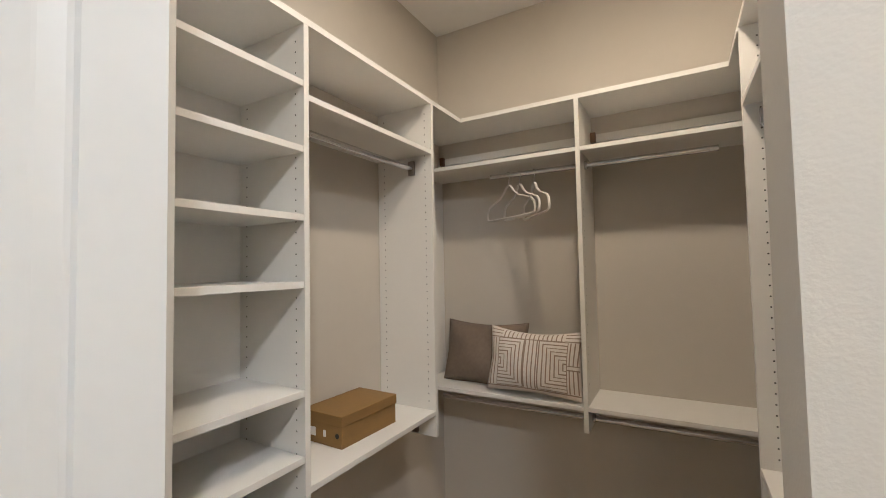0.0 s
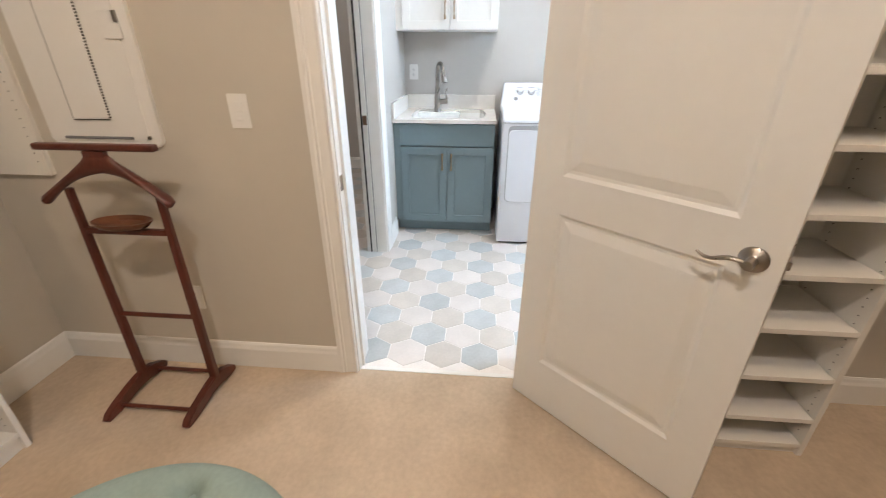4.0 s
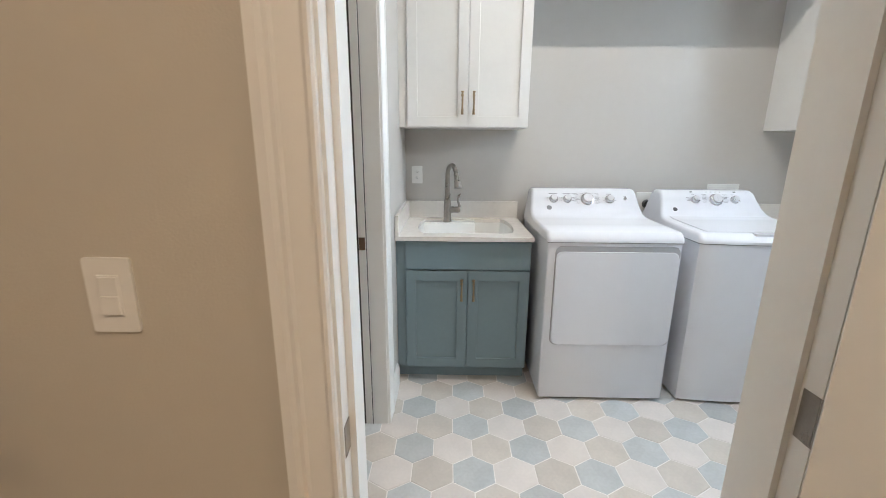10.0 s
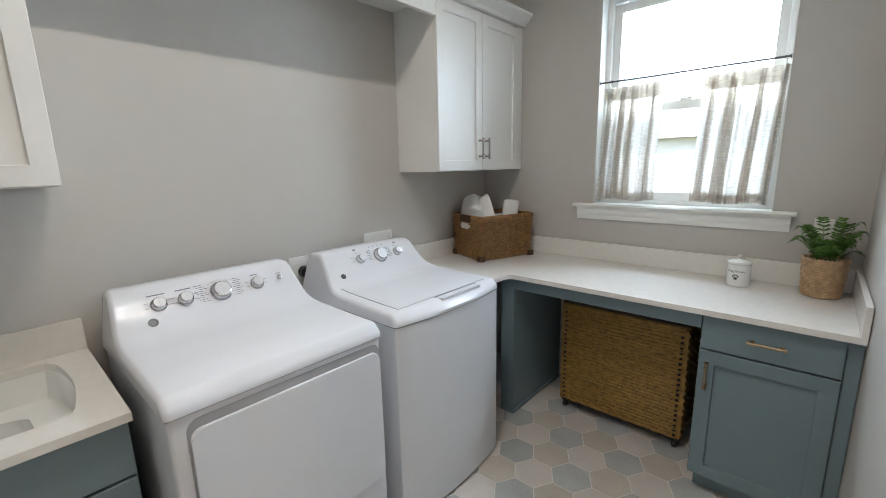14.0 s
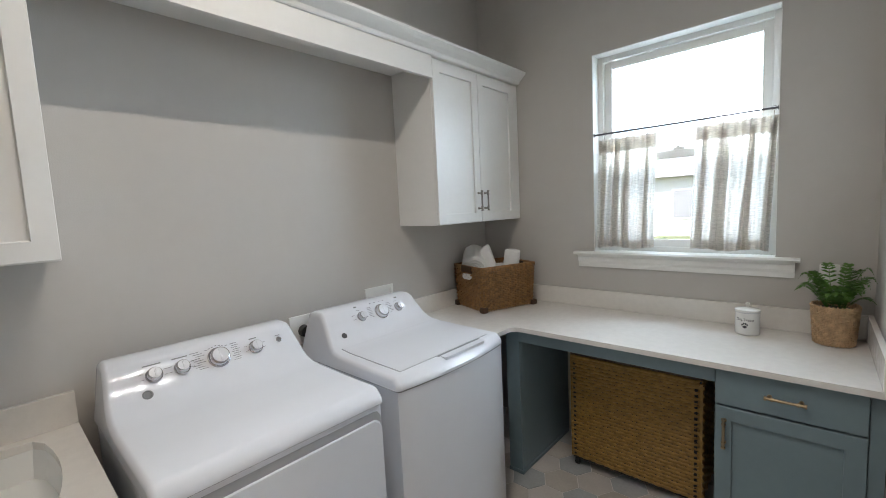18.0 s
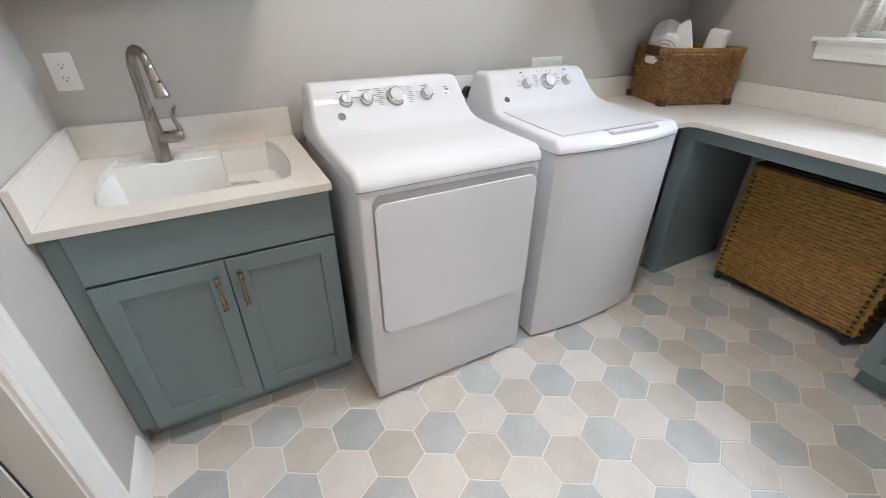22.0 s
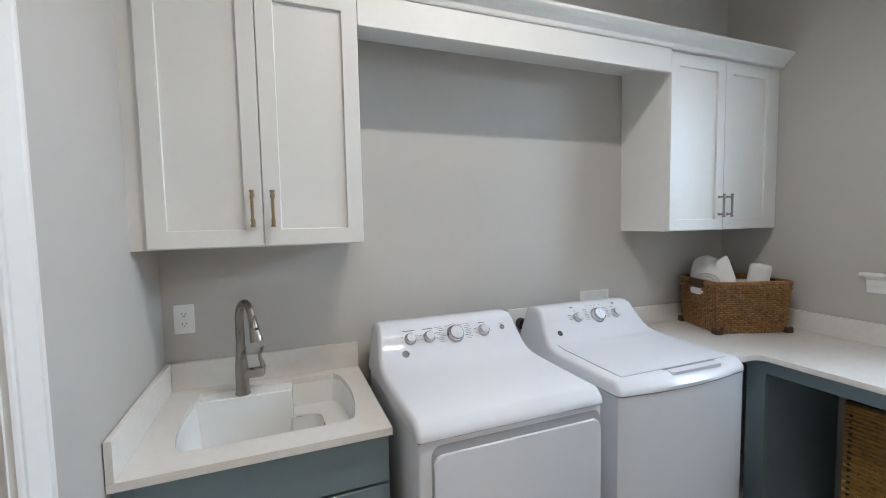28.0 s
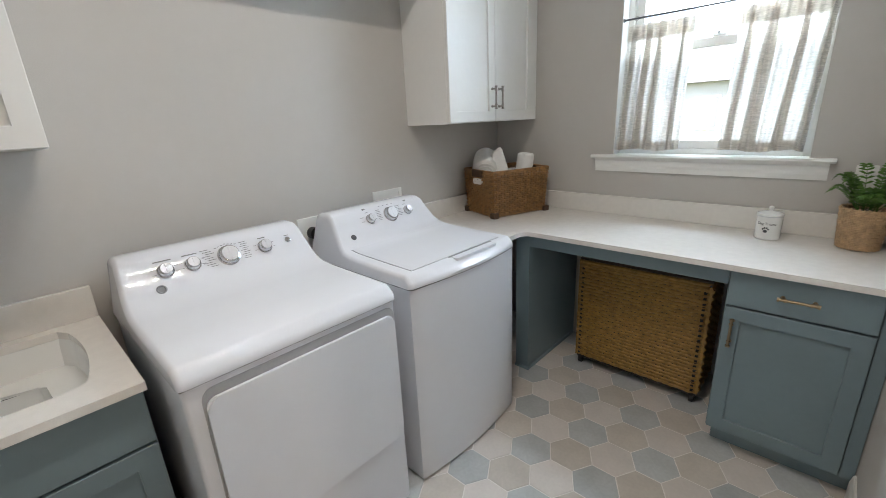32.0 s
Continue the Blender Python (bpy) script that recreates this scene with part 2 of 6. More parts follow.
def tube(bm, pts, r, seg=8, radii=None, flat=1.0):
    """A round bar swept through points."""
    pts = [Vector(p) for p in pts]
    rings = []
    up = Vector((0.013, 0.021, 1))
    for i, p in enumerate(pts):
        d = (pts[min(i + 1, len(pts) - 1)] - pts[max(i - 1, 0)]).normalized()
        if abs(d.dot(up.normalized())) > 0.98:
            up = Vector((1, 0.03, 0.02))
        s = d.cross(up).normalized()
        u = s.cross(d).normalized()
        rr = radii[i] if radii else r
        rings.append([bm.verts.new(p + rr * (math.cos(2 * math.pi * k / seg) * s + flat * math.sin(2 * math.pi * k / seg) * u)) for k in range(seg)])
    for a, b in zip(rings, rings[1:]):
        for k in range(seg):
            bm.faces.new((a[k], a[(k + 1) % seg], b[(k + 1) % seg], b[k]))
    bm.faces.new(rings[0][::-1])
    bm.faces.new(rings[-1])
    return bm


def lathe(bm, profile, m, seg=24):
    """A turned shape: (radius, height) rows about z, laid at m."""
    rings = []
    for r, z in profile:
        rings.append([bm.verts.new(m @ Vector((r * math.cos(2 * math.pi * k / seg), r * math.sin(2 * math.pi * k / seg), z))) for k in range(seg)])
    for a, b in zip(rings, rings[1:]):
        for k in range(seg):
            bm.faces.new((a[k], a[(k + 1) % seg], b[(k + 1) % seg], b[k]))
    bm.faces.new(rings[0][::-1])
    bm.faces.new(rings[-1])
    return bm


def prism(bm, pts, axis, a, b):
    """A flat outline of (u, v) pushed along an axis from a to b: axis x takes (y, z), y takes (x, z), z takes (x, y)."""
    def at(u, v, w):
        return {"x": (w, u, v), "y": (u, w, v), "z": (u, v, w)}[axis]
    lo, hi = [bm.verts.new(at(u, v, a)) for u, v in pts], [bm.verts.new(at(u, v, b)) for u, v in pts]
    n = len(pts)
    for k in range(n):
        bm.faces.new((lo[k], lo[(k + 1) % n], hi[(k + 1) % n], hi[k]))
    bm.faces.new(lo[::-1])
    bm.faces.new(hi)
    return bm


def rrect(u0, u1, v0, v1, r, n=5):
    out = []
    for cu, cv, a0 in ((u1 - r, v1 - r, 0), (u0 + r, v1 - r, 90), (u0 + r, v0 + r, 180), (u1 - r, v0 + r, 270)):
        out += [(cu + r * math.cos(radians(a0 + 90 * k / n)), cv + r * math.sin(radians(a0 + 90 * k / n))) for k in range(n + 1)]
    return out


# ---- the plan ----
LN, LE = 3.25, 2.14          # laundry: north wall, east wall
CW, CN, CS = 2.30, 3.20, -1.32   # closet: west, north and south walls
CEIL_L, CEIL_C = 3.16, 3.10
D0, D1, DH = 0.132, 0.892, 2.44   # closet door opening
S0, S1 = 1.029, 1.78          # hall door opening
W0, W1, WZ0, WZ1 = 0.865, 1.785, 1.27, 2.49   # window opening
EX = 4.035                   # east wall of the closet's far end
CX = 4.75                    # east wall of the dressing room

# walls
solid("wall_west", one(-0.12, 0, -0.14, LN + 0.2, 0, CEIL_L), WALL, "painted greige wall behind the washer and dryer")
solid("wall_north", boxes((0, W0, LN, LN + 0.18, 0, CEIL_L), (W1, LE, LN, LN + 0.18, 0, CEIL_L), (W0, W1, LN, LN + 0.18, 0, WZ0 - 0.02), (W0, W1, LN, LN + 0.18, WZ1, CEIL_L)), WALL, "painted greige wall with the laundry window")
solid("wall_south", boxes((0, S0 - 0.02, -0.14, 0, 0, CEIL_L), (S1 + 0.02, LE, -0.14, 0, 0, CEIL_L), (S0 - 0.02, S1 + 0.02, -0.14, 0, DH, CEIL_L)), WALL, "painted greige wall with the hall doorway")
solid("wall_between", boxes((LE, CW - 0.02, -1.8, D0 - 0.02, 0, CEIL_L), (LE, CW - 0.02, D1 + 0.02, LN + 0.2, 0, CEIL_L), (LE, CW - 0.02, D0 - 0.02, D1 + 0.02, DH, CEIL_L)), WALL, "painted greige wall between laundry and closet")
# closet-side skin, so the lamplit tint stays out of the laundry
solid("wall_closet_west", boxes((CW - 0.02, CW, -1.8, D0 - 0.02, 0, CEIL_L), (CW - 0.02, CW, D1 + 0.02, LN + 0.2, 0, CEIL_L), (CW - 0.02, CW, D0 - 0.02, D1 + 0.02, DH, CEIL_L)), WALL_WARM_LIT, "painted greige wall beside the closet door, lamplight in its colour")
solid("wall_closet_north", one(CW, EX + 0.12, CN, CN + 0.12, 0, CEIL_C), WALL_WARM_LIT, "painted greige wall behind the hanging bays")
solid("wall_closet_east", one(EX, EX + 0.12, 1.57, CN, 0, CEIL_C), WALL_WARM_LIT, "painted greige wall at the closet end")
solid("wall_stub", one(3.63, CX, 1.455, 1.57, 0, CEIL_C), WALL_WARM_LIT, "painted greige wall end beside the closet bay")
solid("wall_room_east", one(CX, CX + 0.12, -2.1, 1.57, 0, CEIL_C), WALL_WARM_LIT, "painted greige wall of the dressing room")
solid("wall_closet_south", one(CW, 3.48, -2.1, CS, 0, CEIL_C), WALL_WARM_LIT, "painted greige wall behind the shelf tower")
solid("wall_desk_recess", one(3.48, CX, -2.1, -1.95, 0, CEIL_C), WALL_WARM_LIT, "painted greige wall behind the desk")
solid("wall_hall_west", one(-1.45, -1.33, -1.8, -0.14, 0, CEIL_L), WALL, "painted greige hall wall")
solid("wall_hall_south", one(-1.45, LE, -1.92, -1.8, 0, CEIL_L), WALL, "painted greige hall wall")
solid("wall_hall_north", one(-1.33, -0.12, -0.14, 0, 0, CEIL_L), WALL, "painted greige hall wall")
solid("ceiling_laundry", one(-0.12, LE, -0.14, LN + 0.18, CEIL_L, CEIL_L + 0.1), CEIL, "white painted ceiling")
solid("ceiling_closet", one(CW, CX + 0.12, -2.1, CN + 0.12, CEIL_C, CEIL_C + 0.1), CEIL, "white painted ceiling")
solid("ceiling_hall", one(-1.45, LE, -1.92, -0.14, CEIL_L - 0.02, CEIL_L + 0.1), CEIL, "white painted ceiling")
carpet = one(CW - 0.012, CX, -2.1, CN, -0.05, 0.004)
solid("floor_carpet", carpet, CARPET, "beige cut-pile carpet")
FLOOR = solid("floor_tiled", one(-1.45, CW - 0.0125, -1.92, LN + 0.1, -0.05, -0.0012), GROUT, "hexagon tiles in pale grout")


# baseboards: an outline of (depth, height) along each wall
def skirting(name, a, b, normal, h=0.14):
    bm = bmesh.new()
    a, b, n = Vector((*a, 0)), Vector((*b, 0)), Vector((*normal, 0))
    prof = ((0, 0), (0.015, 0), (0.015, h - 0.035), (0.011, h - 0.022), (0.009, h - 0.008), (0.004, h), (0, h))
    rows = [[bm.verts.new(p + n * d + Vector((0, 0, z))) for d, z in prof] for p in (a, b)]
    k = len(prof)
    for i in range(k):
        bm.faces.new((rows[0][i], rows[0][(i + 1) % k], rows[1][(i + 1) % k], rows[1][i]))
    bm.faces.new(rows[0])
    bm.faces.new(rows[1][::-1])
    solid(name, bm, TRIM, "white painted moulded baseboard", "baseboard")


for nm, a, b, n in (("baseboard_1", (CW, CS), (CW, 0.052), (1, 0)), ("baseboard_2", (CW, 0.955), (CW, 1.54), (1, 0)), ("baseboard_3", (CW, 1.90), (CW, CN), (1, 0)),
                    ("baseboard_4", (CW, CN), (EX, CN), (0, -1)), ("baseboard_5", (CW, CS), (2.815, CS), (0, 1)), ("baseboard_6", (3.345, CS), (3.48, CS), (0, 1)),
                    ("baseboard_7", (3.48, CS), (3.48, -1.95), (1, 0)), ("baseboard_8", (EX, 1.57), (EX, CN), (-1, 0)), ("baseboard_9", (0.66, 0), (S0 - 0.09, 0), (0, 1)),
                    ("baseboard_10", (LE, 0.96), (LE, 2.60), (-1, 0)), ("baseboard_11", (-1.33, -1.8), (-1.33, -0.14), (1, 0)), ("baseboard_12", (3.63, 1.455), (CX, 1.455), (0, -1)),
                    ("baseboard_13", (3.48, -1.95), (CX, -1.95), (0, 1)), ("baseboard_14", (3.63, 1.455), (3.63, 1.57), (-1, 0)), ("baseboard_15", (CX, -1.95), (CX, 1.455), (-1, 0))):
    skirting(nm, a, b, n)


# door trim: jamb lining, stop and moulded casing
CASE = ((0.006, 0.0), (0.006, 0.010), (0.010, 0.014), (0.016, 0.014), (0.022, 0.009), (0.055, 0.012), (0.060, 0.016), (0.068, 0.014), (0.075, 0.02), (0.09, 0.02), (0.09, 0.0))

CASE_WIDE = ((0.006, 0.0), (0.006, 0.010), (0.010, 0.014), (0.021, 0.014), (0.026, 0.007), (0.031, 0.007), (0.035, 0.012), (0.098, 0.016), (0.102, 0.0195), (0.112, 0.0195), (0.116, 0.016), (0.118, 0.0))


def casing_x(name, x, side, y0, y1, h):
    """Casing on a wall of constant x round an opening; side is the way it stands out."""
    bm = bmesh.new()
    for y, s in ((y0, -1), (y1, 1)):
        prism(bm, [(x + side * d, y + s * u) for u, d in CASE], "z", 0, h)
    prism(bm, [(x + side * d, h + u) for u, d in CASE], "y", y0 - 0.09, y1 + 0.09)
    solid(name, bm, TRIM, "white painted fluted door casing", "door casing")


def casing_y(name, y, side, x0, x1, h):
    bm = bmesh.new()
    for x, s in ((x0, -1), (x1, 1)):
        prism(bm, [(x + s * u, y + side * d) for u, d in CASE_WIDE], "z", 0, h)
    prism(bm, [(y + side * d, h + u) for u, d in CASE_WIDE], "x", x0 - 0.118, x1 + 0.118)
    solid(name, bm, TRIM, "white painted fluted door casing", "door casing")


casing_x("trim_closet_door", CW, 1, D0, D1, DH)
casing_x("trim_laundry_door", LE, -1, D0, D1, DH)
casing_y("trim_hall_door", 0.0, 1, S0, S1, DH)
casing_y("trim_hall_door_back", -0.14, -1, S0, S1, DH)
solid("jamb_closet_door", boxes((LE, CW, D0 - 0.02, D0, 0, DH), (LE, CW, D1, D1 + 0.02, 0, DH), (LE, CW, D0, D1, DH - 0.02, DH),
      (CW - 0.055, CW - 0.04, D0, D0 + 0.012, 0, DH - 0.02), (LE + 0.07, CW - 0.04, D1 - 0.012, D1, 0, DH - 0.02)), TRIM, "white painted door jamb with stop", "door jamb")
solid("jamb_hall_door", boxes((S0 - 0.02, S0, -0.14, 0, 0, DH), (S1, S1 + 0.02, -0.14, 0, 0, DH), (S0, S1, -0.14, 0, DH - 0.02, DH),
      (S0, S0 + 0.010, -0.112, -0.080, 0.012, DH - 0.02)), TRIM, "white painted door jamb with stop", "door jamb")
for y, w in ((-0.078, 0.0015), (-0.119, 0.006)):
    solid("door_seal", one(S0, S0 + 0.004, y - w, y + w, 0.003, DH - 0.02), DARK, "dark rubber seal strip on the hall jamb", "door seal")
solid("threshold_trim", one(CW - 0.035, CW - 0.012, D0, D1, -0.004, 0.007), TRIM, "pale strip between tile and carpet", "threshold")


# ---- window ----
win = thing("window_1", Matrix.Translation((1.33, LN + 0.1, WZ0)), "white double-hung window in a drywall opening", "window", kind="structure")
wy = LN + 0.085
part("window_frame", boxes((W0, W0 + 0.035, wy, wy + 0.07, WZ0, WZ1), (W1 - 0.035, W1, wy, wy + 0.07, WZ0, WZ1), (W0 + 0.035, W1 - 0.035, wy, wy + 0.07, WZ1 - 0.035, WZ1), (W0 + 0.035, W1 - 0.035, wy, wy + 0.07, WZ0, WZ0 + 0.03), bevel=0.003), TRIM, win)
mid = 1.845
for nm, a, b, yy in (("upper_sash", mid - 0.02, WZ1 - 0.035, wy + 0.03), ("lower_sash", WZ0 + 0.03, mid + 0.02, wy + 0.004)):
    f = 0.045
    sash = part(nm, boxes((W0 + 0.035, W0 + 0.035 + f, yy, yy + 0.026, a, b), (W1 - 0.035 - f, W1 - 0.035, yy, yy + 0.026, a, b), (W0 + 0.035 + f, W1 - 0.035 - f, yy, yy + 0.026, b - f, b), (W0 + 0.035 + f, W1 - 0.035 - f, yy, yy + 0.026, a, a + f), bevel=0.003), TRIM, win)
    pane = part("pane", one(W0 + 0.035 + f, W1 - 0.035 - f, yy + 0.011, yy + 0.015, a + f, b - f), GLASS, sash)
    pane.visible_shadow = False
part("return_liner", boxes((W0 + 0.0005, W0 + 0.004, LN - 0.001, wy, WZ0, WZ1 - 0.0045), (W1 - 0.004, W1 - 0.0005, LN - 0.001, wy, WZ0, WZ1 - 0.0045), (W0 + 0.0005, W1 - 0.0005, LN - 0.001, wy, WZ1 - 0.0042, WZ1 - 0.0005)), TRIM, win, "white painted returns")
part("sash_lock", boxes((1.30, 1.36, wy + 0.004, wy + 0.03, mid + 0.02, mid + 0.034), (1.32, 1.335, wy - 0.006, wy + 0.02, mid + 0.034, mid + 0.042), bevel=0.003), PLASTIC, win)
bm = prism(bmesh.new(), ((LN + 0.085, WZ0 - 0.02), (LN - 0.045, WZ0 - 0.02), (LN - 0.052, WZ0 - 0.01), (LN - 0.045, WZ0), (LN + 0.085, WZ0)), "x", W0, W1)
prism(bm, ((LN, WZ0 - 0.02), (LN - 0.045, WZ0 - 0.02), (LN - 0.052, WZ0 - 0.01), (LN - 0.045, WZ0), (LN, WZ0)), "x", 0.745, W0)
prism(bm, ((LN, WZ0 - 0.02), (LN - 0.045, WZ0 - 0.02), (LN - 0.052, WZ0 - 0.01), (LN - 0.045, WZ0), (LN, WZ0)), "x", W1, 1.88)
part("window_sill", bm, TRIM, win, "white painted wooden stool")
part("apron", prism(bmesh.new(), ((LN, WZ0 - 0.10), (LN - 0.012, WZ0 - 0.10), (LN - 0.014, WZ0 - 0.075), (LN - 0.02, WZ0 - 0.06), (LN - 0.022, WZ0 - 0.035), (LN - 0.034, WZ0 - 0.021), (LN, WZ0 - 0.021)), "x", 0.765, 1.86), TRIM, win)


# ---- cabinets ----
FACE_E = Matrix(((0, -1, 0, 0), (1, 0, 0, 0), (0, 0, 1, 0), (0, 0, 0, 1)))   # local front (-y) looks east


def shaker(u0, u1, v0, v1, m, fw=0.058, t=0.02):
    """A shaker front: frame with a sunk flat panel; local x along, z up, front at y = 0."""
    bm = bmesh.new()
    e = 0.0018
    rows = []
    for d, y in ((0, t), (0, e), (e, 0), (fw - 0.001, 0), (fw, 0.001), (fw, 0.0105), (fw + 0.002, 0.0115)):
        rows.append([bm.verts.new((a, y, c)) for a, c in ((u0 + d, v0 + d), (u1 - d, v0 + d), (u1 - d, v1 - d), (u0 + d, v1 - d))])
    for a, c in zip(rows, rows[1:]):
        for k in range(4):
            bm.faces.new((a[k], a[(k + 1) % 4], c[(k + 1) % 4], c[k]))
    bm.faces.new(rows[-1])
    bm.faces.new(rows[0][::-1])
    bm.transform(m)
    return bm


def pull(m, u, v, length, upright=True):
    """A bar pull with turned ends standing off the front."""
    bm = bmesh.new()
    d = Vector((0, 0, 1)) if upright else Vector((1, 0, 0))
    c = Vector((u, -0.03, v))
    a, b = c - d * length / 2, c + d * length / 2
    rod(bm, a, b, 0.0055, 10)
    for e, s in ((a, 1), (b, -1)):
        p = e + d * s * 0.012
        rod(bm, p, p + Vector((0, 0.03, 0)), 0.005, 10)
        rod(bm, e - d * s * 0.004, e + d * s * 0.004, 0.0082, 12)
        rod(bm, e + d * s * 0.018, e + d * s * 0.024, 0.0082, 12)
        rod(bm, p + Vector((0, 0.026, 0)), p + Vector((0, 0.0302, 0)), 0.008, 10)
    bm.transform(m)
    return bm


CT = 0.905   # counter height


def wall_cabinet(y0, y1, z0, z1, left_fill, right_fill):
    x = 0.315
    cab = thing("wall_cabinet", Matrix.Translation((0, (y0 + y1) / 2, z0)), "white shaker wall cabinet with two closed doors", "cabinet")
    part("body", boxes((0, x - 0.001, y0, y1, z0, z1), bevel=0.001), WCAB, cab)
    a, b = y0 + left_fill, y1 - right_fill
    if left_fill > 0.02:
        part("filler", one(x, x + 0.006, y0, a - 0.003, z0, z1), WCAB, cab)
    if right_fill > 0.02:
        part("filler", one(x, x + 0.006, b + 0.003, y1, z0, z1), WCAB, cab)
    mid = (a + b) / 2
    m = Matrix.Translation((x + 0.021, 0, 0)) @ FACE_E
    for u0, u1, hu in ((a, mid - 0.0015, mid - 0.033), (mid + 0.0015, b, mid + 0.033)):
        d = part("door", shaker(u0, u1, z0 + 0.004, z1 - 0.02, m), WCAB, cab)
        part("handle", pull(m, hu, z0 + 0.135, 0.120), BRASS if y0 < 1 else NICKEL, d, "champagne bar pull")
    return cab


wall_cabinet(0.0, 0.755, 1.495, 2.43, 0.05, 0.0)
wall_cabinet(2.36, LN - 0.003, 1.495, 2.43, 0.0, 0.075)
CX0 = 0.335
val = thing("cabinet_valance", Matrix.Translation((CX0, 1.56, 2.31)), "white painted valance board between the wall cabinets", "valance")
part("board", one(CX0 - 0.02, CX0, 0.757, 2.358, 2.326, 2.43, bevel=0.0012), WCAB, val)
part("lower_bead", one(CX0 - 0.022, CX0 + 0.003, 0.757, 2.358, 2.31, 2.3255, bevel=0.0012), WCAB, val)
part("soffit", one(0.0, CX0 - 0.0205, 0.757, 2.358, 2.40, 2.418), WCAB, val)
crown = ((0.0, 2.431), (0.340, 2.431), (0.345, 2.437), (0.350, 2.452), (0.375, 2.470), (0.392, 2.485), (0.398, 2.492), (0.398, 2.505), (0.0, 2.505))
solid("crown_moulding", prism(bmesh.new(), crown, "y", 0.001, LN - 0.001), WCAB, "white painted crown moulding on the wall cabinets", "crown moulding")


def base_front(cab, m, rows, hand):
    for kind, a, b, c, d in rows:
        if kind == "drawer":
            bm = boxes((a, b, 0, 0.02, c, d), bevel=0.002)
            bm.transform(m)
            f = part("drawer_front", bm, TEAL, cab)
            if hand:
                part("handle", pull(m, (a + b) / 2, (c + d) / 2, 0.120, False), BRASS, f, "champagne bar pull")
        else:
            f = part("door", shaker(a, b, c, d, m), TEAL, cab)
            part("handle", pull(m, kind, d - 0.105, 0.120), BRASS, f, "champagne bar pull")


sb = thing("sink_cabinet", Matrix.Translation((0.3, 0.39, 0)), "blue-grey shaker sink base cabinet, doors closed", "cabinet")
part("body", boxes((0.0, 0.603, 0.003, 0.022, 0.10, CT - 0.0255), (0.0, 0.603, 0.746, 0.765, 0.10, CT - 0.0255), (0.0, 0.603, 0.022, 0.746, 0.10, 0.119), (0.0, 0.012, 0.022, 0.746, 0.119, CT - 0.0255), (0.585, 0.603, 0.022, 0.746, 0.119, CT - 0.0255)), TEAL, sb)
part("filler", one(0.603, 0.61, 0.003, 0.052, 0.10, CT - 0.025), TEAL, sb)
part("toe_kick", one(0.02, 0.55, 0.003, 0.765, 0, 0.0995), TEAL, sb)
m = Matrix.Translation((0.624, 0, 0)) @ FACE_E
base_front(sb, m, (("drawer", 0.055, 0.762, 0.711, 0.872), (0.375, 0.055, 0.4075, 0.098, 0.701), (0.443, 0.4105, 0.762, 0.098, 0.701)), False)

BF = 2.605   # front of the window-side base units
db = thing("drawer_cabinet", Matrix.Translation((1.88, 2.9, 0)), "blue-grey shaker base cabinet with one drawer over a door", "cabinet")
part("body", boxes((1.632, 2.137, BF + 0.021, LN, 0.10, CT - 0.025), bevel=0.001), TEAL, db)
part("filler", one(2.095, 2.137, BF + 0.012, BF + 0.0205, 0.10, CT - 0.025), TEAL, db)
part("toe_kick", one(1.65, 2.137, BF + 0.075, LN - 0.02, 0, 0.0995), TEAL, db)
m = Matrix.Translation((0, BF, 0))
base_front(db, m, (("drawer", 1.637, 2.091, 0.722, 0.872), (1.67, 1.637, 2.091, 0.105, 0.712)), True)
lp = thing("desk_leg_panel", Matrix.Translation((0.65, 2.9, 0)), "blue-grey painted support panel beside the knee space", "panel")
part("panel", one(0.60, 0.672, BF + 0.03, LN - 0.01, 0.0, CT - 0.025, bevel=0.001), TEAL, lp)
part("stile", one(0.585, 0.672, BF + 0.012, BF + 0.0295, 0.0, CT - 0.0255, bevel=0.001), TEAL, lp)
part("shoe_moulding", boxes((0.672, 0.684, BF + 0.012, LN - 0.03, 0.0, 0.02), (0.585, 0.684, BF, BF + 0.0115, 0.0, 0.02), bevel=0.003), TEAL, lp)
part("apron", one(0.672, 1.6315, BF + 0.012, BF + 0.03, CT - 0.098, CT - 0.0255, bevel=0.001), TEAL, lp)
part("wall_cleat", one(0.0, 0.585, 2.50, 2.53, CT - 0.07, CT - 0.0255), TEAL, lp)

# counters: sink top with an opening, and the L-shaped top under the window
ct = thing("sink_counter", Matrix.Translation((0.3, 0.39, CT - 0.025)), "off-white quartz counter with back and side splash", "countertop")


def plate_with_hole(outer, hole, z0, z1):
    bm = bmesh.new()
    n = len(outer)
    rings = []
    for z in (z0, z1):
        o, h = [bm.verts.new((*p, z)) for p in outer], [bm.verts.new((*p, z)) for p in hole]
        for k in range(n):
            bm.faces.new((o[k], o[(k + 1) % n], h[(k + 1) % n], h[k]))
        rings.append((o, h))
    for k in range(n):
        for which in (0, 1):
            a, b = rings[0][which], rings[1][which]
            bm.faces.new((a[k], a[(k + 1) % n], b[(k + 1) % n], b[k]))
    return bm


N = 48
SXA, SXB, SYA, SYB = 0.064, 0.546, 0.139, 0.664


